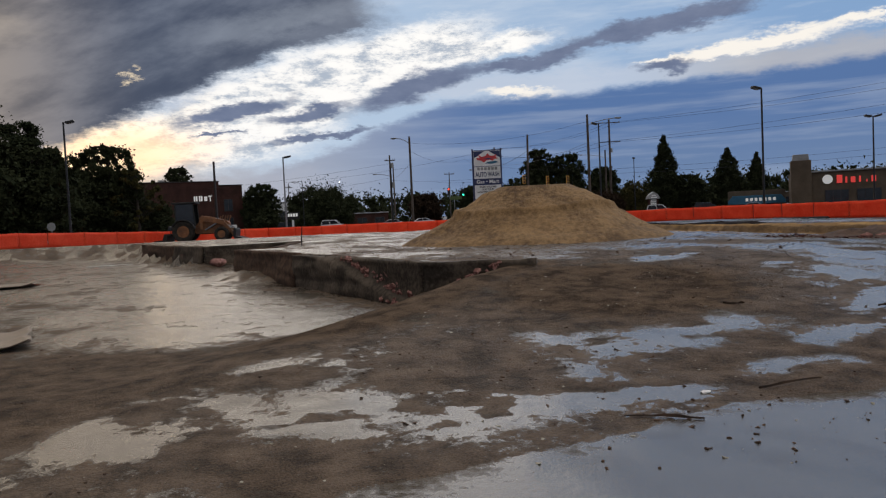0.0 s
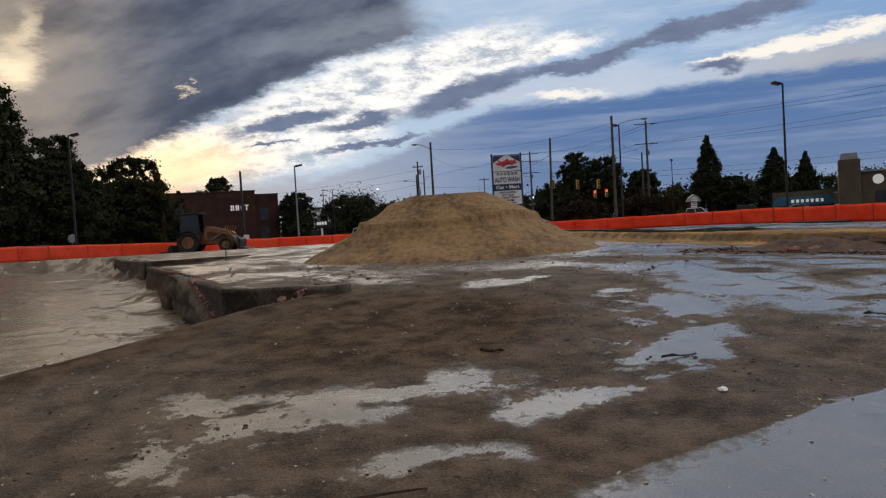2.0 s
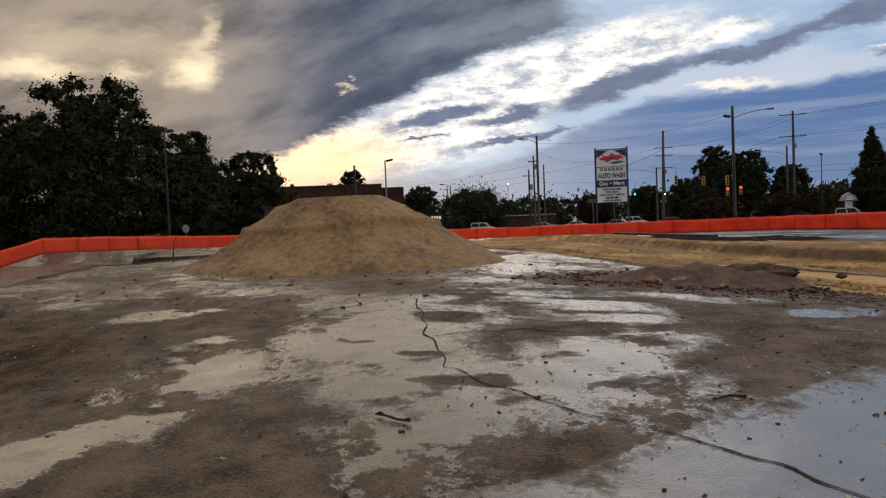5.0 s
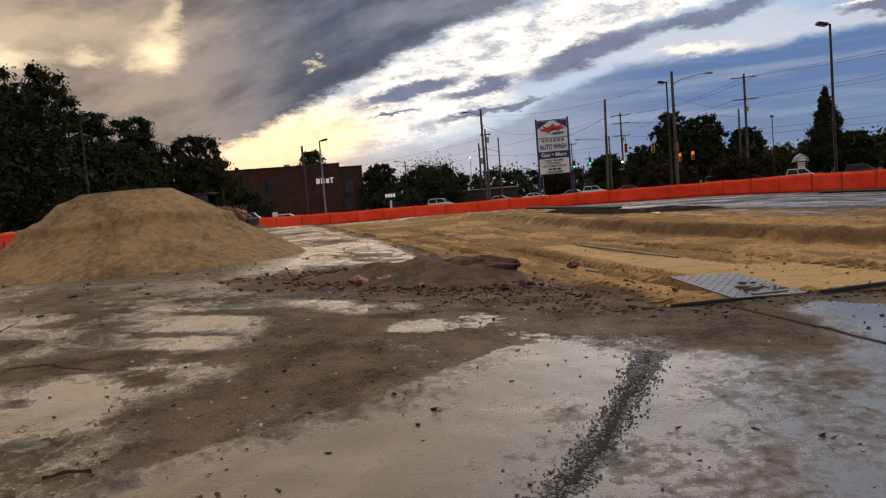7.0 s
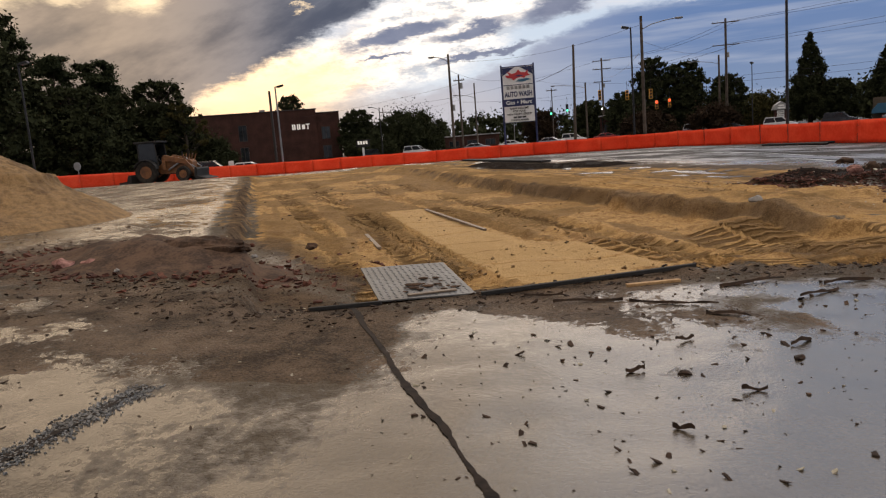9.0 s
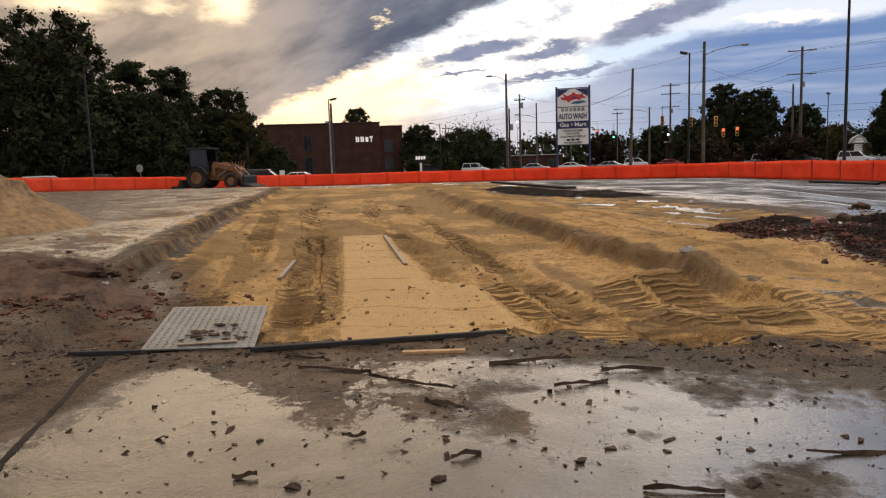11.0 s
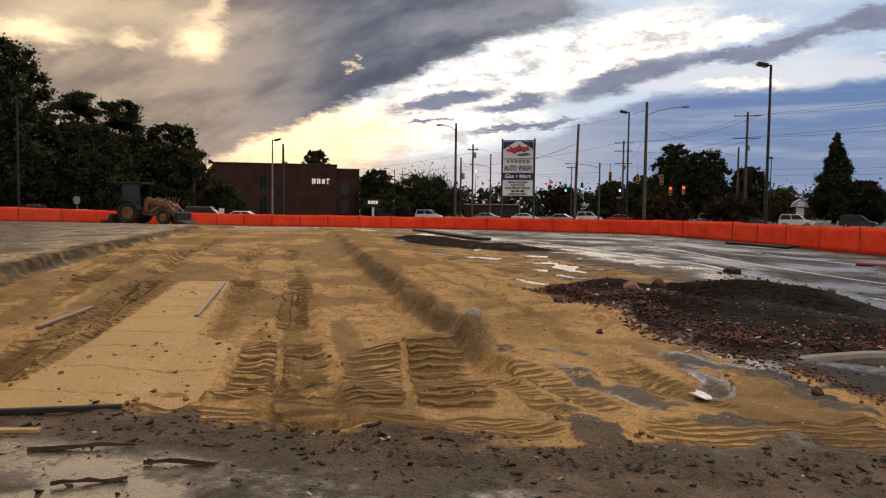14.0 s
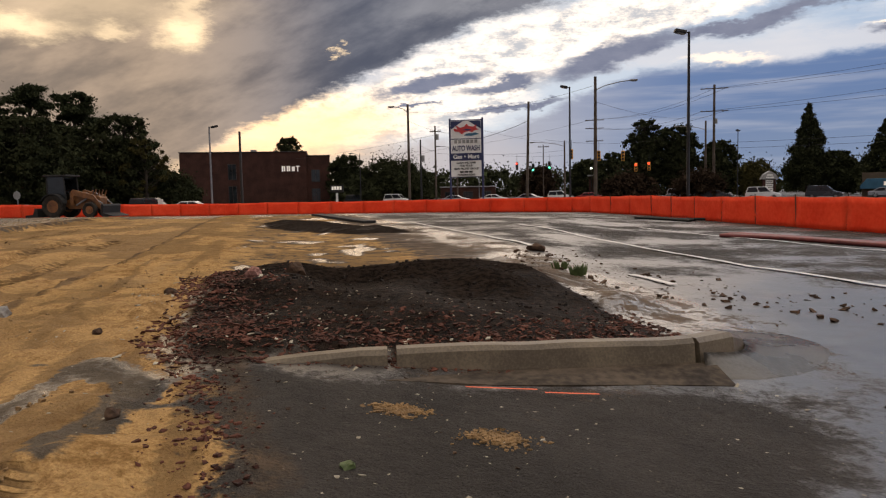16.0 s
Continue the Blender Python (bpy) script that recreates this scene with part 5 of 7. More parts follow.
def tractor():
    t = thing("loader_tractor", "orange and black loader tractor with a rear box blade, parked", "tractor", (-18.9, 52.6, spot(-18.9, 52.6)), 6.0)
    for y in (-0.85, 0.85):
        wheel(t, 0.0, y, 0.80, 0.44)
        wheel(t, 2.75, y, 0.52, 0.34)
    bm = prism(bm_new(), [(-0.5, 0.75), (0.7, 0.75), (0.8, 0.6), (3.2, 0.6), (3.25, 1.35), (3.1, 1.48), (1.1, 1.55), (0.8, 1.2), (-0.5, 1.2)], -0.40, 0.40, 0.03)
    part("hood", bm, M_YELLOW, t, "dusty orange engine hood")
    bm = prism(bm_new(), [(-0.9, 0.55), (3.0, 0.55), (3.0, 0.72), (-0.9, 0.8)], -0.28, 0.28, 0.02)
    part("chassis", bm, M_BLACK, t)
    for y in (-0.88, 0.88):
        bm = bm_new()
        pts = [(math.cos(a) * 0.92, 0.80 + math.sin(a) * 0.90) for a in np.linspace(0.25, 2.7, 9)]
        prism(bm, pts + [(x * 0.93, 0.8 + (z - 0.8) * 0.93) for x, z in pts[::-1]], y - 0.26, y + 0.26)
        part("fender", bm, M_BLACK, t)
    for x, y in ((-0.55, -0.72), (-0.55, 0.72), (0.85, -0.70), (0.85, 0.70)):
        bm = rod(bm_new(), (x, y, 1.2), (x * (0.85 if x > 0 else 1.0), y, 2.88), 0.05, seg=8)
        part("canopy_post", bm, M_BLACK, t)
    bm = box(bm_new(), (0.08, 0, 2.93), (1.75, 1.62, 0.13), 0.04)
    part("canopy", bm, M_BLACK, t, "flat black canopy roof")
    for y in (-0.71, 0.71):
        bm = prism(bm_new(), [(-0.52, 1.25), (0.80, 1.25), (0.70, 2.84), (-0.52, 2.84)], y - 0.012, y + 0.012)
        part("side_pane", bm, M_GLASS, t, "dusty dark cab pane")
    bm = box(bm_new(), (-0.56, 0, 2.0), (0.05, 1.36, 1.6), 0.01)
    part("rear_panel", bm, M_BLACK, t)
    bm = box(bm_new(), (-0.15, 0, 1.38), (0.5, 0.5, 0.12), 0.04)
    box(bm, (-0.40, 0, 1.68), (0.12, 0.5, 0.6), 0.04)
    part("seat", bm, M_BLACK, t)
    bm = rod(bm_new(), (0.75, 0, 1.4), (0.5, 0, 1.85), 0.03)
    bmesh.ops.create_circle(bm, cap_ends=True, segments=16, radius=0.2, matrix=Matrix.Translation((0.47, 0, 1.88)) @ Matrix.Rotation(-0.6, 4, "Y"))
    part("steering_wheel", bm, M_BLACK, t)
    bm = rod(bm_new(), (2.3, 0.2, 1.4), (2.3, 0.2, 2.15), 0.04)
    part("exhaust", bm, M_DARKMETAL, t)
    for y in (-0.62, 0.62):
        bm = prism(bm_new(), [(1.15, 1.75), (1.35, 1.95), (2.9, 1.55), (3.75, 0.45), (3.6, 0.30), (2.75, 1.25), (1.2, 1.55)], y - 0.07, y + 0.07, 0.015)
        part("loader_arm", bm, M_YELLOW, t, "orange lift arm")
        bm = rod(bm_new(), (1.5, y * 0.88, 0.85), (2.55, y * 0.88, 1.45), 0.06, seg=8)
        rod(bm, (2.3, y * 0.88, 1.7), (3.5, y * 0.88, 0.95), 0.05, seg=8)
        part("cylinder", bm, M_GALV, t)
        bm = box(bm_new(), (1.25, y, 1.35), (0.22, 0.14, 0.9), 0.02)
        part("loader_tower", bm, M_YELLOW, t)
    # raised teeth rack seen over the hood
    for i in range(5):
        bm = box(bm_new(), (2.55 + 0.16 * i, -0.3 + 0.15 * i, 1.62 + 0.05 * (i % 2)), (0.07, 0.07, 0.55), 0.01, Matrix.Rotation(0.35, 4, "Y"))
        part("tine", bm, M_YELLOW, t)
    bm = prism(bm_new(), [(3.65, 0.85), (3.75, 0.92), (3.85, 0.80), (3.80, 0.30), (4.45, 0.12), (4.50, 0.06), (3.75, 0.03), (3.60, 0.25)], -1.0, 1.0, 0.01)
    part("front_bucket", bm, M_BLACK, t, "black steel front bucket")
    bm = prism(bm_new(), [(-2.1, 0.04), (-1.15, 0.04), (-1.15, 0.68), (-1.35, 0.68), (-1.5, 0.25), (-2.1, 0.2)], -1.05, 1.05, 0.01)
    part("box_blade", bm, M_BLACK, t, "black rear box blade")
    bm = rod(bm_new(), (-1.3, -0.35, 0.5), (-0.5, -0.3, 0.75), 0.05)
    rod(bm, (-1.3, 0.35, 0.5), (-0.5, 0.3, 0.75), 0.05)
    rod(bm, (-1.3, 0, 0.95), (-0.6, 0, 1.2), 0.04)
    part("hitch", bm, M_BLACK, t)


tractor()


# ---------------------------------------------------------------- poles and lamps
def parking_lamp(x, y, top, heads, mat, turn, label, group="parking lot lamps"):
    z = spot(x, y)
    t = thing("parking_lamp", label, "lamp post", (x, y, z), turn, group)
    h = top - z
    part("base", rod(bm_new(), (0, 0, -0.1), (0, 0, 0.6), 0.25, 0.22, 14), M_CONCRETE, t, "round concrete footing")
    part("pole", rod(bm_new(), (0, 0, 0.55), (0, 0, h), 0.085, 0.06, 10), mat, t)
    for s in heads:
        bm = box(bm_new(), (s * 0.42, 0, h + 0.02), (0.56, 0.42, 0.16), 0.04, Matrix.Rotation(-s * 0.22, 4, "Y"))
        head = part("lamp_head", bm, M_DARKMETAL, t)
        part("arm", rod(bm_new(), (0, 0, h - 0.06), (s * 0.2, 0, h), 0.03), M_DARKMETAL, t)
        bm = box(bm_new(), (s * 0.44, 0, h - 0.07), (0.40, 0.32, 0.02), 0, Matrix.Rotation(-s * 0.22, 4, "Y"))
        part("lens", bm, M_GREY, head)
    return t


parking_lamp(-25.8, 49.1, 8.9, (1,), M_DARKMETAL, 15, "slim dark parking lot lamp with one flat head")
parking_lamp(-13.5, 63.0, 7.05, (1,), M_GALV, 40, "slim grey parking lot lamp with one flat head")
parking_lamp(22.8, 47.9, 8.85, (-1,), M_DARKMETAL, 10, "tall black parking lot lamp with one flat head")
parking_lamp(15.6, 65.8, 9.05, (-1,), M_DARKMETAL, 5, "tall black parking lot lamp with one flat head")
parking_lamp(36.0, 128.0, 9.9, (1, -1), M_DARKMETAL, 70, "black parking lot lamp with two flat heads")
parking_lamp(39.3, 62.3, 8.2, (1, -1), M_DARKMETAL, -8, "black parking lot lamp with two flat heads")
parking_lamp(88.0, 200.0, 11.5, (1, -1), M_DARKMETAL, -20, "distant parking lot lamp with two flat heads")


def utility_pole(x, y, top, r, arms=(), street=None, lean=0.0, label="weathered wooden utility pole", can=None, mat=M_POLE):
    z = -0.5
    t = thing("utility_pole", label, "utility pole", (x, y, z), 0, "utility poles")
    h = top - z
    part("pole", rod(bm_new(), (0, 0, -0.1), (lean, 0, h), r, r * 0.72, 12), mat, t)
    for dz, w in arms:
        k = (h - dz) / h
        part("crossarm", box(bm_new(), (lean * k, 0.1, h - dz), (w, 0.13, 0.14), 0.015), mat, t)
        for i in (-0.45, -0.28, 0.28, 0.45):
            part("insulator", rod(bm_new(), (lean * k + i * w, 0.1, h - dz + 0.06), (lean * k + i * w, 0.1, h - dz + 0.28), 0.05, 0.03, 8), M_GREY, t)
    if street:
        dz, ln = street
        pts = [(0, h - dz - 0.5), (ln * 0.3, h - dz - 0.12), (ln * 0.7, h - dz + 0.12), (ln, h - dz + 0.2)]
        bm = bm_new()
        for (a, za), (b, zb) in zip(pts, pts[1:]):
            rod(bm, (a, 0, za), (b, 0, zb), 0.04, seg=8)
        part("lamp_arm", bm, M_GALV, t)
        d = 1 if ln > 0 else -1
        head = part("lamp_head", box(bm_new(), (ln + d * 0.25, 0, h - dz + 0.2), (0.7, 0.26, 0.15), 0.05), M_GALV, t)
        part("lens", box(bm_new(), (ln + d * 0.3, 0, h - dz + 0.11), (0.4, 0.2, 0.05), 0.015), M_GREY, head)
    if can:
        part("transformer", rod(bm_new(), (0.30, 0, h - can - 0.8), (0.30, 0, h - can), 0.22, seg=14), M_GREY, t)
    return t


utility_pole(17.0, 77.2, 11.45, 0.17, street=(0.7, 3.1))
utility_pole(-2.8, 83.8, 10.7, 0.16, street=(0.35, -1.6))
utility_pole(10.4, 79.4, 9.8, 0.15, lean=0.25, label="leaning plain wooden utility pole")
utility_pole(13.3, 157.0, 15.7, 0.22, ((0.5, 3.6), (2.1, 3.6), (4.6, 3.4)), can=5.0, label="tall wooden utility pole with three crossarms")
utility_pole(33.2, 134.0, 17.8, 0.24, ((0.6, 4.2), (4.2, 4.2)), can=5.4, label="tall wooden utility pole with two crossarms")
utility_pole(31.7, 131.5, 11.9, 0.19, street=(0.9, -4.2), label="wooden pole with a long street lamp arm")
utility_pole(-29.8, 95.8, 9.9, 0.20, label="plain dark wooden pole before the bank", mat=M_BRONZE)
utility_pole(-6.9, 110.0, 10.9, 0.16, ((0.8, 1.6),), can=1.2, label="wooden pole with transformers")
utility_pole(-7.3, 125.0, 10.7, 0.15, street=(1.9, -3.0))
utility_pole(-6.2, 100.0, 8.2, 0.14, can=2.0, label="short dark pole with a box", mat=M_DARKMETAL)
utility_pole(3.1, 157.0, 10.7, 0.13, ((0.4, 2.2),), label="distant pole with floodlights")
utility_pole(10.8, 117.0, 8.6, 0.15, street=(0.3, -4.5), label="pole with a long street lamp arm")
utility_pole(-22.7, 121.0, 8.0, 0.09, street=(0.1, -1.3), label="slim dark metal street lamp post", mat=M_DARKMETAL)
utility_pole(-31.0, 150.0, 9.5, 0.12, ((0.9, 1.5),), label="distant thin wooden utility pole")


def wire(pts, r=0.018, sag=0.4, label="black overhead line between poles"):
    cu = bpy.data.curves.new("overhead_line", "CURVE")
    cu.dimensions, cu.bevel_depth, cu.bevel_resolution = "3D", r * 0.6, 1
    sp = cu.splines.new("POLY")
    line = []
    for a, b in zip(pts, pts[1:]):
        a, b = Vector(a), Vector(b)
        for i in range(9):
            p = a.lerp(b, i / 8)
            p.z -= sag * 4 * (i / 8) * (1 - i / 8)
            line.append(p)
    sp.points.add(len(line) - 1)
    for q, p in zip(sp.points, line):
        q.co = (*p, 1)
    cu.materials.append(M_DARKMETAL)
    tagged(new("overhead_line", cu), label, "cable", "overhead lines")


wire([(-2.8, 83.8, 9.9), (17.0, 77.2, 10.7)], 0.02, 0.9)
wire([(-2.8, 83.8, 9.0), (4.0, 90.0, 8.2), (13.3, 157, 11.0)], 0.02, 0.8)
wire([(10.6, 79.4, 8.0), (7.2, 74.6, 6.2)], 0.035, 0.1)
wire([(17.0, 77.2, 9.2), (33.2, 134.0, 13.0)], 0.022, 1.0)
wire([(17.0, 77.2, 8.4), (13.3, 157.0, 12.0)], 0.022, 1.0)
wire([(-40, 190.0, 12.0), (13.3, 157.0, 15.4), (33.2, 134.0, 17.2), (95.0, 88.0, 21.0)], 0.035, 1.2)
wire([(11.8, 157.0, 13.6), (31.4, 134.0, 13.6), (95.0, 84.0, 17.5)], 0.035, 1.2)
wire([(15.0, 157.0, 15.4), (35.0, 134.0, 17.2), (97.0, 92.0, 20.0)], 0.035, 1.2)
wire([(14.8, 157.0, 13.6), (35.0, 134.0, 13.6), (97.0, 88.0, 16.0)], 0.035, 1.2)
wire([(33.2, 134.0, 8.5), (120.0, 150.0, 13.0)], 0.04, 0.8)
wire([(33.2, 134.0, 7.6), (120.0, 150.0, 11.5)], 0.04, 0.8)
wire([(-6.9, 110.0, 9.6), (-60.0, 160.0, 9.5)], 0.025, 0.6)
wire([(-6.9, 110.0, 7.0), (10.8, 117.0, 7.2)], 0.025, 0.4)
wire([(-2.8, 83.8, 7.6), (-6.9, 110.0, 7.4), (-40.0, 150.0, 7.0)], 0.025, 0.5)
SPAN = [(9.5, 104.0, 7.9), (17.0, 102.3, 7.0), (24.0, 101.5, 7.2)]
wire(SPAN, 0.02, 0.1)
wire([(0.0, 127.0, 7.2), (10.8, 127.0, 7.0)], 0.02, 0.2)


def signal(x, y, z, lit=None, face=-90.0, mat=None):
    t = thing("traffic_signal", "hanging traffic signal with three lenses", "traffic light", (x, y, z), 0, "traffic signals")
    mat = mat or M_SIGNAL
    body = part("body", box(bm_new(), (0, 0, -0.55), (0.42, 0.30, 1.25), 0.05), mat, t, "yellow metal housing")
    part("hanger", rod(bm_new(), (0, 0, 0.05), (0, 0, 1.2), 0.025), M_DARKMETAL, t)
    for i in range(3):
        zz = -0.16 - 0.39 * i
        m = {"red": M_REDLENS, "green": M_GREENLENS}.get(lit) if (lit == "red" and i == 0) or (lit == "green" and i == 2) else M_DARKLENS
        part("lens", rod(bm_new(), (0, -0.15, zz), (0, -0.19, zz), 0.15, seg=16), m, body)
        bm = bm_new()
        pts = [(math.cos(a) * 0.18, zz + math.sin(a) * 0.18) for a in np.linspace(-0.3, math.pi + 0.3, 9)]
        prism(bm, pts + [(px0 * 0.9, zz + (q - zz) * 0.9) for px0, q in pts[::-1]], -0.40, -0.14)
        part("visor", bm, mat, body)


for x, y, z, lit in ((12.9, 102.5, 6.4, None), (16.3, 102.4, 6.1, None), (19.2, 102.3, 6.0, None), (20.9, 117.3, 5.0, "red"), (22.7, 117.1, 5.1, "red")):
    signal(x, y, z, lit)
for x, y, z, lit in ((2.3, 126.7, 6.0, "red"), (4.9, 126.9, 5.7, "green"), (7.5, 127.1, 6.0, "green")):
    signal(x, y, z, lit, mat=M_DARKMETAL)


# ---------------------------------------------------------------- signs
def lettering(text, size, mat, parent, place, turn=(90, 0, 0), thick=0.02, width=None, name="lettering"):
    cu = bpy.data.curves.new("text", "FONT")
    cu.body, cu.size, cu.extrude, cu.offset = text, size, thick, size * 0.025
    cu.align_x, cu.align_y = "CENTER", "CENTER"
    ob = bpy.data.objects.new("text", cu)
    scene.collection.objects.link(ob)
    bpy.context.view_layer.update()
    me = bpy.data.meshes.new_from_object(ob.evaluated_get(bpy.context.evaluated_depsgraph_get()))
    bpy.data.objects.remove(ob)
    me.materials.append(mat)
    xs = [v.co.x for v in me.vertices]
    s = width / (max(xs) - min(xs)) if width else 1.0
    out = new(name, me)
    out.parent = parent
    out.matrix_local = pose(*place, *turn) @ Matrix.Diagonal((s, 1, 1, 1))
    return out


def pole_sign():
    t = thing("pole_sign", "tall white and navy car wash sign on two posts", "sign", (5.6, 74.35, -0.5), 2.5)
    for x in (-1.50, 1.50):
        part("post", box(bm_new(), (x, 0.1, 4.2), (0.16, 0.2, 8.6), 0.02), M_NAVY, t)
    part("cabinet", box(bm_new(), (0, 0.12, 5.75), (3.0, 0.36, 5.2), 0.04), M_NAVY, t)
    upper = part("picture_panel", box(bm_new(), (0, -0.07, 7.45), (2.8, 0.05, 1.6), 0.01), M_WHITE, t, "white panel with a red racing car picture")
    # navy corners and a red car shape
    bm = bm_new()
    for s in (-1, 1):
        prism(bm, [(s * 1.38, 8.22), (s * 0.25, 8.22), (s * 1.38, 7.5)], -0.115, -0.10)
    part("corner_flag", bm, M_NAVY, upper)
    bm = prism(bm_new(), [(-1.15, 7.55), (-0.75, 7.50), (-0.95, 7.88), (-0.5, 7.62), (-0.15, 7.72), (0.1, 7.98), (0.3, 7.74), (0.75, 7.70), (1.0, 7.92), (0.95, 7.58), (1.2, 7.40), (0.8, 7.36), (0.62, 7.18), (0.3, 7.30), (-0.1, 7.22), (-0.35, 7.02), (-0.6, 7.24), (-1.0, 7.30)], -0.125, -0.10)
    part("car_shape", bm, M_RED, upper)
    bm = prism(bm_new(), [(-0.3, 7.40), (0.1, 7.52), (0.6, 7.44), (0.2, 7.34)], -0.13, -0.12)
    part("car_window", bm, M_NAVY, upper)
    bm = prism(bm_new(), [(-0.2, 6.92), (0.1, 7.10), (0.9, 7.16), (1.25, 7.02), (0.5, 6.86)], -0.122, -0.10)
    part("splash", bm, M_ROOFBLUE, upper)
    mid = part("name_panel", box(bm_new(), (0, -0.07, 5.95), (2.8, 0.05, 1.3), 0.01), M_WHITE, t, "white panel with navy lettering")
    for i in range(6):
        part("brand_shape", box(bm_new(), (-0.93 + i * 0.37, -0.11, 6.38), (0.28, 0.03, 0.30), 0.03), M_GREY, mid)
    lettering("AUTO WASH", 0.66, M_NAVY, mid, (0, -0.11, 5.75), width=2.55)
    band = part("band_panel", box(bm_new(), (0, -0.07, 5.0), (2.8, 0.05, 0.56), 0.01), M_NAVY, t, "navy band with white lettering")
    lettering("Gas • Mart", 0.5, M_WHITE, band, (0, -0.11, 5.0), width=2.4)
    board = part("letter_board", box(bm_new(), (0, -0.07, 3.93), (2.8, 0.05, 1.45), 0.01), M_WHITE, t, "white changeable letter board")
    for i, (s, w) in enumerate((("EARN INCOME", 1.75), ("FOR YOUR", 1.2), ("NON PROFIT GROUP", 2.3))):
        lettering(s, 0.24, M_BLACK, board, (0, -0.105, 4.45 - 0.27 * i), width=w)
    for i in range(3):
        part("number_bar", box(bm_new(), (-0.42 + 0.42 * i, -0.11, 3.63), (0.32, 0.02, 0.16)), M_BLACK, board)
    lettering("FUNDRAISERS", 0.22, M_BLACK, board, (0, -0.105, 3.36), width=1.6)
    for z in (6.62, 5.30, 4.70):
        part("divider", box(bm_new(), (0, -0.08, z), (2.9, 0.08, 0.06)), M_NAVY, t)


pole_sign()


def tower_sign():
    t = thing("tower_sign", "small dark brick tower sign with white tenant panels", "sign", (42.1, 137.5, -0.5), 15)
    t.scale = (0.62, 0.62, 0.72)
    for x in (-1.35, 1.35):
        part("pier", box(bm_new(), (x, 0, 2.1), (0.6, 0.8, 4.2), 0.03), M_BANKBRICK, t)
    part("roof", prism(bm_new(), [(-2.3, 4.2), (-1.6, 5.3), (0, 6.1), (1.6, 5.3), (2.3, 4.2)], -0.6, 0.6, 0.02), M_GREY, t, "grey gabled top")
    for i in range(2):
        part("name_bar", box(bm_new(), (0, -0.63, 5.15 - 0.55 * i), (1.5 + 0.6 * i, 0.03, 0.32)), M_WHITE, t)
    for i in range(4):
        p = part("tenant_panel", box(bm_new(), (0, -0.1, 3.65 - 0.9 * i), (2.1, 0.25, 0.78), 0.02), M_WHITE, t)
        part("writing_bar", box(bm_new(), (0, -0.235, 3.65 - 0.9 * i), (1.5, 0.02, 0.2)), M_GREY, p)


tower_sign()


def small_road_signs():
    for x, y, h, kind in ((-36.2, 66.0, 2.6, "disc"), (-18.1, 62.6, 1.6, "plate"), (2.5, 95.0, 4.2, "blade")):
        t = thing("road_sign", "grey-backed road sign on a thin steel post", "road sign", (x, y, -0.5), 0, "road signs")
        part("post", rod(bm_new(), (0, 0, 0), (0, 0, h), 0.04, seg=8), M_GALV, t)
        if kind == "disc":
            part("disc", rod(bm_new(), (0, -0.05, h - 0.3), (0, -0.09, h - 0.3), 0.42, seg=8), M_GREY, t)
        elif kind == "plate":
            part("plate", box(bm_new(), (0, -0.06, h - 0.25), (0.5, 0.03, 0.65), 0.01), M_WHITE, t)
        else:
            part("street_blade", box(bm_new(), (0.2, -0.06, h - 0.25), (1.6, 0.03, 0.45), 0.01), M_WEED, t)


small_road_signs()


# ---------------------------------------------------------------- buildings
def window_unit(parent, c, w, h, bars=1):
    win = part("window", box(bm_new(), c, (w, 0.12, h), 0.01), M_BRONZE, parent, "dark bronze framed window")
    n = bars + 1
    for i in range(n):
        pw = (w - 0.2 - 0.1 * bars) / n
        part("pane", box(bm_new(), (c[0] - w / 2 + 0.1 + pw / 2 + i * (pw + 0.1), c[1] - 0.05, c[2]), (pw, 0.08, h - 0.2)), M_GLASS, win)


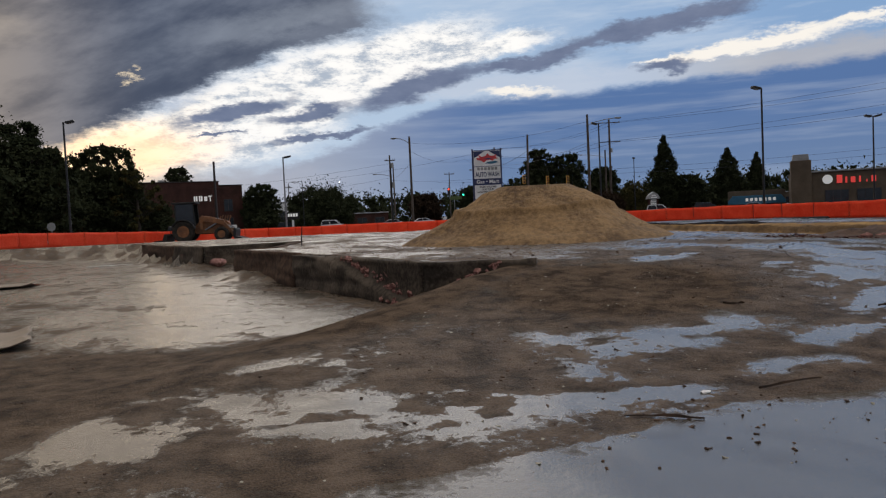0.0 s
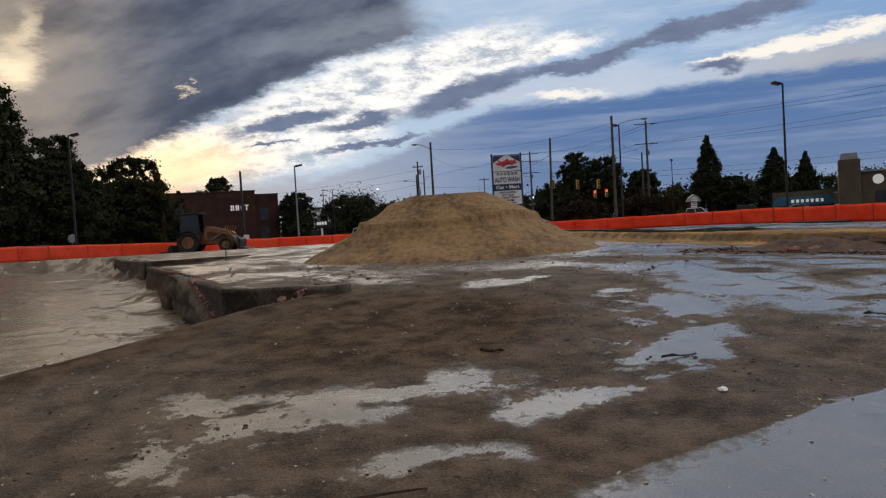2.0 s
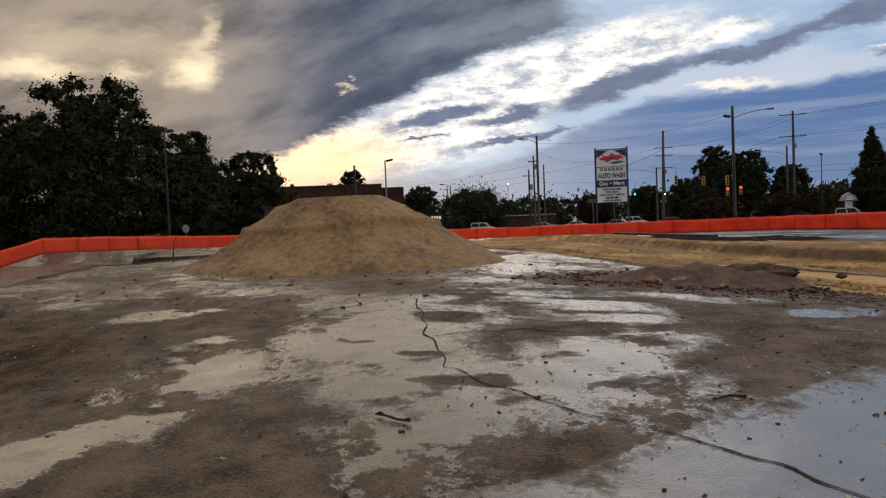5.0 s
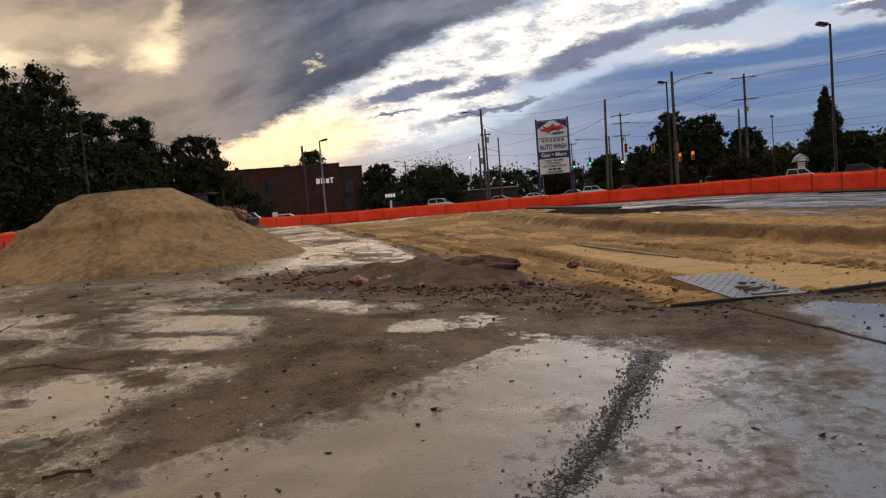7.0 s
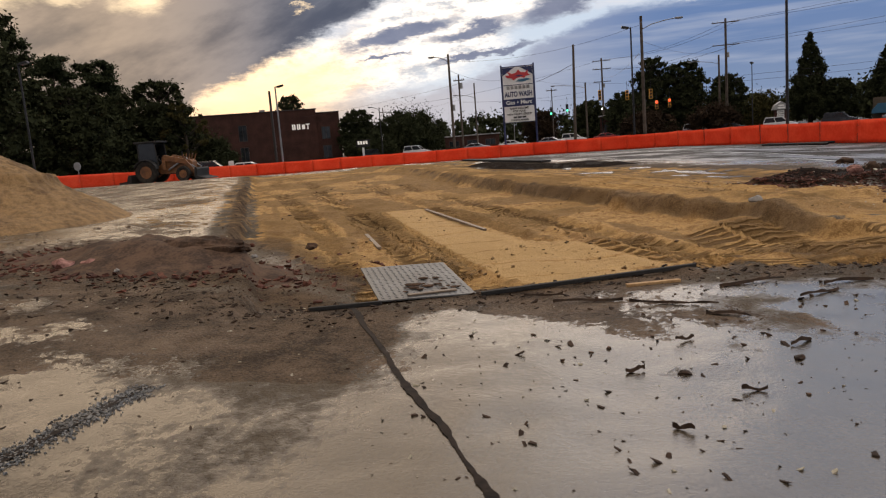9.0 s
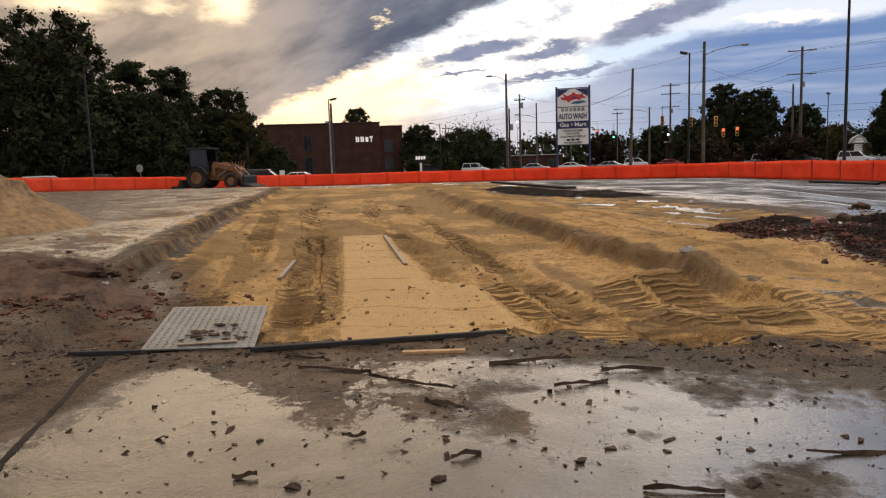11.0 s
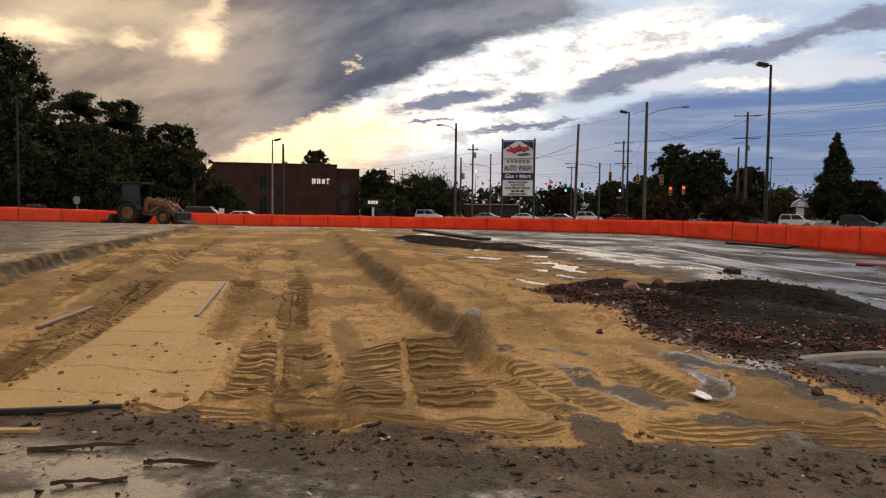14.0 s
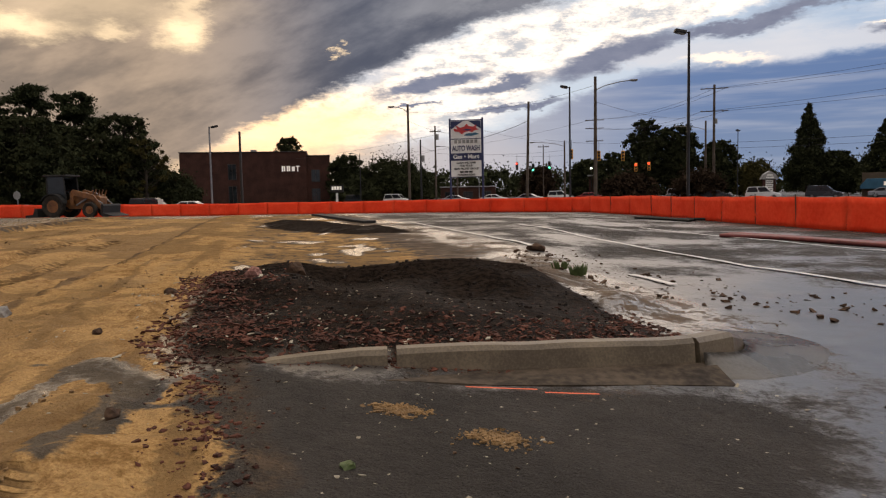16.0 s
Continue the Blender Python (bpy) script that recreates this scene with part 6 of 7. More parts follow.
def bank():
    t = thing("bank_building", "dark red-brown brick two-storey bank with a flat roof", "building", (-54.0, 145.0, -0.6), 24.0)
    part("wall", box(bm_new(), (-3.2, 9, 5.55), (25.4, 18, 11.1), 0.04), M_BANKBRICK, t)
    part("side_wing", box(bm_new(), (11.9, 8, 5.15), (4.8, 15, 10.3), 0.04), M_BANKBRICK, t)
    part("parapet_cap", box(bm_new(), (-3.2, 9, 11.17), (25.7, 18.3, 0.16), 0.02), M_BRONZE, t)
    part("parapet_cap", box(bm_new(), (11.9, 8, 10.37), (5.0, 15.3, 0.14), 0.02), M_BRONZE, t)
    window_unit(t, (-5.6, -0.02, 7.1), 1.7, 3.3, 1)
    window_unit(t, (-5.6, -0.02, 2.3), 1.7, 3.9, 1)
    window_unit(t, (11.3, 0.48, 6.1), 1.8, 2.6, 1)
    window_unit(t, (11.3, 0.48, 2.2), 1.8, 2.6, 1)
    part("roof_unit", box(bm_new(), (-1.5, 4, 11.5), (1.2, 1.2, 0.7), 0.05), M_GREY, t)
    for x0, w, z0, h in ((4.55, 0.30, 7.65, 1.15), (4.95, 0.34, 7.65, 1.05), (5.55, 0.30, 7.65, 1.15), (5.95, 0.34, 7.65, 1.05), (6.75, 0.62, 7.60, 0.95), (7.65, 0.24, 7.60, 1.10), (7.65, 0.80, 8.12, 0.22)):
        part("sign_shape", box(bm_new(), (x0, -0.08 if h > 0.3 else -0.10, z0), (w, 0.12, h), 0.05), M_LETTERS, t)
    m = thing("monument_sign", "small black roadside sign with white brand shapes", "sign", (-22.5, 110.6, -0.5), 10)
    part("post", box(bm_new(), (0, 0, 1.0), (0.3, 0.2, 2.2)), M_WHITE, m)
    part("board", box(bm_new(), (0, -0.02, 2.75), (2.0, 0.3, 1.1), 0.04), M_BLACK, m)
    for i in range(4):
        part("brand_shape", box(bm_new(), (-0.6 + 0.4 * i, -0.19, 2.85), (0.3, 0.03, 0.5), 0.03), M_LETTERS, m)


bank()


def shop():
    t = thing("restaurant_building", "tan stucco strip restaurant with a stepped entrance tower", "building", (64.0, 113.5, -0.6), -24.0)
    part("wall", box(bm_new(), (5.0, 6, 3.0), (22, 12, 6.0), 0.04), M_TAN, t)
    part("entrance_tower", box(bm_new(), (-4.6, 1.5, 4.0), (3.0, 4, 8.0), 0.05), M_TAN, t)
    part("tower_cap", prism(bm_new(), [(-6.0, 7.2), (-5.7, 9.0), (-3.5, 9.0), (-3.2, 7.2)], 0.0, 3.0, 0.04), M_GREY, t, "grey tapered roof cap")
    part("cornice", box(bm_new(), (5.0, -0.05, 6.05), (22.2, 0.5, 0.25), 0.03), M_GREY, t)
    for x in (0.5, 5.0, 9.5, 14.0):
        window_unit(t, (x, -0.04, 1.7), 3.4, 2.6, 2)
    bm = rod(bm_new(), (-0.8, -0.05, 4.7), (-0.8, -0.16, 4.7), 0.75, seg=18)
    part("sign_disc", bm, M_LETTERS, t)
    for i, (w, h) in enumerate(((0.8, 1.3), (0.28, 1.0), (0.65, 0.95), (0.28, 1.0), (0.18, 0.4), (0.65, 0.95))):
        part("sign_shape", box(bm_new(), (0.9 + i * 0.95, -0.12, 4.6 + (h - 1.2) / 2), (w, 0.16, h), 0.08), M_REDLETTERS, t, "lit red brand shape")
    b = thing("shop_awning", "low neighbouring shop with a blue awning", "building", (58.0, 128.0, -0.9), -22.0)
    part("wall", box(bm_new(), (0, 4, 2.0), (9.5, 8, 4.0), 0.04), M_TAN, b)
    part("awning", prism(bm_new(), [(-4.8, 1.6), (-4.8, 2.1), (-4.0, 3.1), (4.0, 3.1), (4.8, 2.1), (4.8, 1.6)], -1.4, 0.1, 0.03), M_ROOFBLUE, b, "blue awning with pale brand bars")
    for i in range(7):
        part("brand_bar", box(bm_new(), (-1.6 + i * 0.75, -1.43, 2.35), (0.45, 0.04, 0.55), 0.03), M_LETTERS, b)
    window_unit(b, (0, -0.04, 1.0), 6.0, 1.7, 3)


shop()


def low_building(x, y, w, h, turn, mat, label):
    t = thing("low_building", label, "building", (x, y, -0.6), turn, "distant buildings")
    part("wall", box(bm_new(), (0, 4, h / 2), (w, 8, h), 0.05), mat, t)
    part("roof_edge", box(bm_new(), (0, 4, h + 0.12), (w + 0.5, 8.5, 0.25), 0.04), M_GREY, t)
    n = max(2, int(w / 4))
    for i in range(n):
        window_unit(t, (-w / 2 + w * (i + 0.5) / n, -0.05, h * 0.45), w / n * 0.55, h * 0.45, 1)


low_building(-52.0, 230.0, 9.0, 8.5, 18, M_WHITE, "pale distant flat-roofed office block")
low_building(-20.0, 190.0, 14.0, 3.4, 10, M_BANKBRICK, "low distant brick shop")
low_building(16.0, 150.0, 7.0, 4.6, -5, M_BANKBRICK, "small reddish shop by the crossing")
low_building(95.0, 205.0, 26.0, 4.0, -25, M_TAN, "long low tan shops far behind the trees")


# ---------------------------------------------------------------- parked cars
def car(x, y, turn, paint, kind="sedan", label=""):
    t = thing("car", label, "car", (x, y, -0.52), turn, "cars beyond the fence")
    h = {"sedan": 1.45, "suv": 1.85, "pickup": 1.85}[kind]
    low = [(-2.3, 0.35), (-2.35, 0.75), (-2.2, 0.95 if kind == "sedan" else 1.05), (1.2, 1.0 if kind == "sedan" else 1.12), (2.15, 0.85), (2.35, 0.65), (2.3, 0.35)]
    part("body", prism(bm_new(), low, -0.9, 0.9, 0.06), paint, t)
    cab = {"sedan": [(-1.75, 0.95), (-1.05, h - 0.08), (0.35, h - 0.06), (1.2, 0.98)], "suv": [(-2.2, 1.05), (-1.95, h - 0.1), (0.35, h - 0.08), (1.15, 1.1)], "pickup": [(-0.55, 1.05), (-0.40, h - 0.1), (0.65, h - 0.08), (1.25, 1.1)]}[kind]
    glass = part("cabin_glass", prism(bm_new(), cab, -0.78, 0.78, 0.05), M_GLASS, t)
    a, b = cab[1], cab[2]
    part("roof", prism(bm_new(), [(a[0] - 0.08, h - 0.12), (a[0], h), (b[0], h), (b[0] + 0.12, h - 0.12)], -0.76, 0.76, 0.04), paint, t)
    for i, f in enumerate((0.0, 0.5, 1.0)):
        x0, x1 = cab[0][0] + (cab[3][0] - cab[0][0]) * f, a[0] + (b[0] - a[0]) * f
        for y0 in (-0.79, 0.79):
            part("pillar", rod(bm_new(), (x0, y0, cab[0][1]), (x1, y0, h - 0.08), 0.045, seg=6), paint, glass)
    for wx in (-1.45, 1.45):
        for wy in (-0.8, 0.8):
            w = part("wheel", rod(bm_new(), (wx, wy - 0.1, 0.34), (wx, wy + 0.1, 0.34), 0.34, seg=18), M_RUBBER, t)
            part("rim", rod(bm_new(), (wx, wy - 0.11, 0.34), (wx, wy + 0.11, 0.34), 0.20, seg=12), M_GALV, w)
    for s in (-0.62, 0.62):
        part("headlight", box(bm_new(), (2.27, s, 0.72), (0.12, 0.36, 0.16), 0.03), M_WHITE, t)
        part("taillight", box(bm_new(), (-2.30, s, 0.82), (0.10, 0.30, 0.2), 0.03), M_RED, t)
    return t


P_WHITE = plain("car_white", (0.62, 0.62, 0.62), (0.72, 0.72, 0.72), 0.6, 0.25, bump=0)
P_SILVER = plain("car_silver", (0.30, 0.31, 0.33), (0.40, 0.41, 0.43), 0.6, 0.3, 0.5, bump=0)
P_DARK = plain("car_dark", (0.02, 0.022, 0.026), (0.04, 0.042, 0.048), 0.6, 0.25, bump=0)
P_RED = plain("car_red", (0.25, 0.02, 0.02), (0.34, 0.03, 0.03), 0.6, 0.3, bump=0)
for x, y, a, p, kd, lb in ((-39.8, 58.3, 30, P_WHITE, "suv", "white sport utility vehicle on the road"), (-33.6, 63.8, 30, P_WHITE, "sedan", "white sedan on the road"), (-36.6, 61.2, 30, P_DARK, "pickup", "dark pickup truck on the road"),
                           (-25.0, 71.0, 20, P_DARK, "suv", "dark sport utility vehicle parked beyond the fence"), (-22.0, 73.0, 20, P_WHITE, "sedan", "white sedan parked beyond the fence"), (-18.8, 106.6, 5, P_DARK, "suv", "dark sport utility vehicle parked beyond the fence"),
                           (-11.9, 103.6, 0, P_WHITE, "suv", "white sport utility vehicle parked beyond the fence"), (-3.0, 101.0, 5, P_SILVER, "sedan", "silver sedan parked beyond the fence"), (1.1, 106.3, 5, P_WHITE, "sedan", "white sedan parked beyond the fence"), (7.0, 99.0, -5, P_SILVER, "sedan", "silver sedan parked beyond the fence"),
                           (9.1, 117.2, 0, P_WHITE, "suv", "white sport utility vehicle parked beyond the fence"), (19.4, 104.0, -10, P_WHITE, "sedan", "white sedan parked beyond the fence"), (25.5, 106.0, -10, P_SILVER, "suv", "silver sport utility vehicle parked beyond the fence"), (29.5, 104.5, -15, P_DARK, "sedan", "dark sedan parked beyond the fence"),
                           (34.0, 99.3, -15, P_WHITE, "suv", "white sport utility vehicle parked beyond the fence"), (40.0, 97.5, -20, P_DARK, "suv", "dark sport utility vehicle parked beyond the fence"), (46.0, 96.5, -20, P_SILVER, "sedan", "silver sedan parked beyond the fence"), (51.5, 95.0, -20, P_WHITE, "pickup", "white pickup truck parked beyond the fence"),
                           (56.5, 100.5, -22, P_WHITE, "suv", "white van parked by the shops"), (62.5, 98.0, -22, P_DARK, "suv", "dark sport utility vehicle parked beyond the fence"), (70.0, 96.0, -22, P_SILVER, "sedan", "silver sedan parked beyond the fence"), (14.0, 108.0, 0, P_RED, "sedan", "dark red sedan parked beyond the fence"), (-29.5, 67.5, 25, P_SILVER, "sedan", "silver sedan on the road")):
    far = 1.0 if x < -20 else 1.25
    car(15 + (x - 15) * far, 7 + (y - 7) * far, a, p, kd, lb)


# ---------------------------------------------------------------- trees
def leaf_cloud(centres, radii, count, size, seed, flat=0.8):
    g = np.random.default_rng(seed)
    c = np.asarray(centres, float)
    r = np.asarray(radii, float)
    w = r ** 1.7
    pick = g.choice(len(c), count, p=w / w.sum())
    d = g.normal(size=(count, 3))
    d /= np.linalg.norm(d, axis=1)[:, None]
    d *= (np.abs(g.normal(0, 0.66, count)))[:, None].clip(0, 1.7)
    core = g.random(count) < 0.16
    d[core] *= 0.62
    d[:, 2] *= flat
    p = c[pick] + d * r[pick][:, None]
    a, b = g.normal(size=(count, 3)), g.normal(size=(count, 3))
    a /= np.linalg.norm(a, axis=1)[:, None]
    b = np.cross(a, b)
    b /= np.linalg.norm(b, axis=1)[:, None]
    s = 0.60 * size * (g.uniform(0.5, 1.3, count) * np.where(core, 2.4, 1.0))[:, None]
    v = np.stack([p - a * s, p + a * s * 0.5 - b * s * 0.6, p + a * s * 0.6 + b * s * 0.6], 1).reshape(-1, 3)
    f = np.arange(count * 3).reshape(-1, 3)
    return v, f


def tree(name, x, y, h, spread, base, leaves, size, seed, label, mat=None, style="round", z=-0.55, lean=0.0):
    r = random.Random(seed)
    t = thing(name, label, "tree", (x, y, z))
    bm = bm_new()
    rod(bm, (0, 0, -0.2), (lean * 0.5, 0, h * 0.5), h * 0.028, h * 0.018, 9)
    rod(bm, (lean * 0.5, 0, h * 0.5), (lean, 0, h * 0.88), h * 0.018, h * 0.005, 8)
    centres, radii = [], []
    n = {"round": 240, "cone": 130, "pine": 42, "bush": 130, "thin": 50}[style]
    for i in range(n):
        f = (i + 0.5) / n
        ang = i * 2.39996 + r.uniform(-0.4, 0.4)
        if style == "cone":
            zz = base + (h - base) * f ** 0.9
            rad = spread * (1 - f) ** 0.85 * r.uniform(0.45, 1.0)
            cr = max(0.2, spread * 0.30 * (1 - f) + 0.2)
        elif style == "pine":
            zz = base + (h - base) * r.uniform(0.0, 0.95)
            rad = spread * r.uniform(0.2, 1.0) * (1.15 - 0.7 * (zz - base) / (h - base))
            cr = spread * r.uniform(0.18, 0.34)
        elif style == "bush":
            zz = base + (h - base) * r.uniform(0.05, 0.85)
            rad = spread * math.sqrt(r.random()) * 0.95
            cr = spread * r.uniform(0.10, 0.20)
            zz *= 1.0 - 0.35 * (rad / spread) ** 2
        else:
            q = r.uniform(0.03, 0.95)
            zz = base + (h - base) * q
            env = math.sin(math.pi * min(0.98, 0.18 + 0.78 * q)) ** 0.6
            rad = spread * env * math.sqrt(r.random())
            cr = spread * r.uniform(0.09, 0.19) * (0.8 if q > 0.75 else 1.0)
            if style == "thin":
                cr *= 0.62
        px0, py0 = math.cos(ang) * rad + lean * zz / h, math.sin(ang) * rad
        top = max(zz, 0.4)
        centres.append((px0, py0, min(top, h - cr * 0.55)))
        radii.append(cr)
        k = min(0.85, max(0.15, (top - spread * 0.5) / h))
        rod(bm, (lean * k, 0, h * k), (px0 * 0.9, py0 * 0.9, top), h * 0.004, h * 0.0015, 4)
    part("trunk", bm, M_BARK, t)
    if style in ("round", "bush"):
        for i in range(9):
            q = (i + 0.5) / 9
            centres.append((r.uniform(-0.25, 0.25) * spread + lean * q, r.uniform(-0.2, 0.2) * spread, base * 0.6 + (h - base) * (0.05 + 0.68 * q)))
            radii.append(spread * 0.72 * math.sin(math.pi * (0.25 + 0.6 * q)))
    v, f = leaf_cloud(centres, radii, int(leaves * 4.6), size, seed, 0.38 if style == "pine" else 0.8)
    raw("crown", v, f, mat or M_LEAF, t)


tree("broadleaf_tree", -46.5, 65.0, 18.6, 7.6, 2.0, 16000, 0.34, 1, "large dark broadleaf tree behind the fence")
tree("broadleaf_tree", -57.0, 63.0, 15.5, 7.5, 1.5, 11000, 0.36, 2, "large dark broadleaf tree behind the fence")
tree("broadleaf_tree", -67.0, 60.0, 14.5, 8.0, 1.0, 9000, 0.40, 3, "dark broadleaf tree at the edge of the site")
tree("broadleaf_tree", -41.0, 72.0, 11.0, 5.0, 0.8, 9000, 0.32, 4, "dark broadleaf tree behind the fence")
tree("pine_tree", -60.9, 93.4, 18.2, 4.6, 7.5, 6000, 0.33, 5, "tall dark pine with open top", M_NEEDLE, "pine")
tree("pine_tree", -56.5, 96.8, 17.6, 4.6, 7.5, 6000, 0.33, 6, "tall dark pine with open top", M_NEEDLE, "pine")
tree("pine_tree", -66.0, 90.0, 17.0, 4.5, 6.5, 5000, 0.34, 7, "tall dark pine with open top", M_NEEDLE, "pine")
tree("broadleaf_tree", -39.5, 85.5, 12.4, 4.6, 0.5, 10000, 0.30, 8, "dark broadleaf tree with ragged top before the bank")
tree("broadleaf_tree", -44.5, 82.5, 11.0, 5.2, 0.4, 10000, 0.32, 9, "dark broadleaf tree before the bank")
tree("broadleaf_tree", -50.0, 86.0, 11.5, 5.0, 0.4, 8000, 0.34, 10, "dark broadleaf tree before the bank")
tree("twiggy_tree", -35.5, 84.0, 9.2, 3.0, 1.0, 2600, 0.24, 11, "thin leafed tree with bare twigs", M_LEAF_WARM, "thin")
tree("low_bush", -37.0, 90.0, 6.2, 4.0, 0.2, 5000, 0.30, 12, "dark bush before the bank", None, "bush")
tree("low_bush", -46.0, 103.0, 5.5, 4.5, 0.2, 4500, 0.32, 13, "dark bush before the bank", None, "bush")
tree("broadleaf_tree", -64.9, 180.0, 17.2, 4.2, 8.0, 2600, 0.42, 14, "tree showing over the bank's roof")
tree("broadleaf_tree", -37.0, 150.0, 10.3, 4.2, 1.2, 4500, 0.40, 15, "dark tree beside the bank")
tree("low_bush", -33.5, 141.0, 4.2, 3.2, 0.2, 2500, 0.36, 16, "dark bush beside the bank", None, "bush")
tree("live_oak", -22.3, 136.0, 9.2, 7.2, 0.8, 15000, 0.33, 17, "broad round evergreen oak", None, "bush")
tree("broadleaf_tree", 23.0, 158.0, 15.8, 4.4, 3.0, 6000, 0.40, 18, "dark broadleaf tree by the crossing")
tree("broadleaf_tree", 29.0, 156.0, 14.2, 4.8, 2.5, 7000, 0.40, 19, "dark broadleaf tree by the crossing")
tree("broadleaf_tree", 36.5, 154.0, 10.8, 3.8, 1.5, 5000, 0.40, 20, "dark broadleaf tree by the crossing")
tree("broadleaf_tree", 17.5, 150.0, 9.0, 4.2, 0.6, 5000, 0.38, 21, "dark broadleaf tree by the crossing")
tree("low_bush", 42.0, 152.0, 8.3, 3.6, 0.4, 4500, 0.36, 22, "olive green small roadside tree", M_LEAF_WARM, "bush")
tree("low_bush", 30.5, 131.0, 5.2, 4.2, 0.2, 5000, 0.34, 23, "rust-brown hedge shrub beside the road", M_LEAF_RUST, "bush")
tree("low_bush", 20.0, 126.0, 4.8, 4.2, 0.2, 5000, 0.34, 24, "rust-brown hedge shrub beside the road", M_LEAF_RUST, "bush")
tree("conical_tree", 55.4, 171.6, 18.6, 4.8, 2.0, 8000, 0.40, 25, "tall conical evergreen tree", None, "cone")
tree("conical_tree", 66.0, 160.0, 14.0, 5.0, 1.0, 7000, 0.40, 26, "conical evergreen tree by the shops", None, "cone")
tree("conical_tree", 72.5, 160.0, 12.6, 3.4, 1.0, 5000, 0.38, 27, "slim conical evergreen tree", None, "cone")
tree("broadleaf_tree", 60.5, 170.0, 9.0, 4.6, 0.5, 5000, 0.40, 28, "dark broadleaf tree by the shops")
tree("broadleaf_tree", 78.0, 112.0, 7.4, 4.0, 0.5, 6000, 0.32, 29, "dark tree before the restaurant", M_LEAF_WARM)
tree("broadleaf_tree", 88.0, 108.0, 8.0, 4.5, 0.5, 6000, 0.32, 30, "dark tree before the restaurant")
tree("broadleaf_tree", 10.0, 190.0, 9.5, 5.0, 0.6, 4000, 0.46, 31, "dark tree beyond the crossing")
tree("broadleaf_tree", -3.0, 200.0, 8.2, 5.2, 0.6, 4000, 0.46, 32, "reddish tree beyond the crossing", M_LEAF_RUST)


def tree_line():
    """Distant woods along the horizon: clumps of leaves in one band."""
    g = random.Random(77)
    cs, rs = [], []
    for i in range(420):
        a = radians(-62 + 124 * (i + g.random()) / 420)
        d = g.uniform(215, 330)
        h = g.uniform(5.5, 9.5) * (d / 250) * (1.25 if abs(math.degrees(a)) > 22 else 1.15)
        x, y = math.sin(a) * d + 10, math.cos(a) * d
        for k in range(3):
            cs.append((x + g.uniform(-3, 3), y + g.uniform(-3, 3), h * (k + 0.5) / 3))
            rs.append(g.uniform(2.6, 4.6))
    v, f = leaf_cloud(cs, rs, 110000, 1.0, 5, 0.9)
    v[:, 2] -= 0.6
    tagged(raw("distant_woods", v, f, M_LEAF), "dark distant belt of trees along the horizon", "woods", kind="stuff")


tree_line()


# ---------------------------------------------------------------- distant lit lamps
for x, y, z in ((-27.3, 202.8, 12.2), (13.0, 150.0, 5.6), (17.5, 150.5, 5.4), (15.8, 150.0, 5.3)):
    t = thing("street_lamp", "lit distant street lamp on a thin pole", "street lamp", (x, y, -0.5), 0, "lit lamps")
    part("pole", rod(bm_new(), (0, 0, 0), (0, 0, z + 0.3), 0.08, 0.05, 8), M_DARKMETAL, t)
    bm = bm_new()
    bmesh.ops.create_icosphere(bm, subdivisions=2, radius=0.17, matrix=Matrix.Translation((0, -0.1, z + 0.4)))
    part("lit_lens", bm, M_LAMP, t)


# ---------------------------------------------------------------- loose debris on the ground
def shards(name, label, pts, sizes, mat, seed, flat=0.5, long=1.3, lift=0.3):
    """Many small uneven chips, each a squashed box with moved corners, in one object."""
    g = np.random.default_rng(seed)
    pts, sizes = np.asarray(pts), np.asarray(sizes)
    n = len(pts)
    z = height(pts[:, 0], pts[:, 1])
    corner = np.array([(a, b, c) for a in (-1, 1) for b in (-1, 1) for c in (-1, 1)], float)
    q = corner[None] * (0.5 + 0.28 * g.uniform(-1, 1, (n, 8, 3)))
    q[:, :, 0] *= (long * g.uniform(0.7, 1.5, n))[:, None]
    q[:, :, 2] *= flat
    q *= sizes[:, None, None]
    a, b = g.uniform(0, 2 * math.pi, n), g.uniform(-0.5, 0.5, n)
    ca, sa, cb, sb = np.cos(a), np.sin(a), np.cos(b), np.sin(b)
    x0, y0, z0 = q[..., 0] * cb[:, None] + q[..., 2] * sb[:, None], q[..., 1], -q[..., 0] * sb[:, None] + q[..., 2] * cb[:, None]
    v = np.stack([x0 * ca[:, None] - y0 * sa[:, None] + pts[:, :1], x0 * sa[:, None] + y0 * ca[:, None] + pts[:, 1:2], z0 + (z + sizes * flat * lift)[:, None]], -1).reshape(-1, 3)
    quad = np.array([(0, 1, 3, 2), (4, 6, 7, 5), (0, 4, 5, 1), (2, 3, 7, 6), (0, 2, 6, 4), (1, 5, 7, 3)])
    f = (np.arange(n)[:, None, None] * 8 + quad[None]).reshape(-1, 4)
    ob = raw(name, v, f, mat)
    return tagged(ob, label, "debris", kind="stuff")


def scatter(n, x0, x1, y0, y1, seed, keep=None):
    g = np.random.default_rng(seed)
    p = np.stack([g.uniform(x0, x1, n), g.uniform(y0, y1, n)], 1)
    if keep is not None:
        p = p[keep(p[:, 0], p[:, 1], g)]
    return p


def sizes(p, lo, hi, seed, power=3.0):
    return lo + (hi - lo) * np.random.default_rng(seed).random(len(p)) ** power


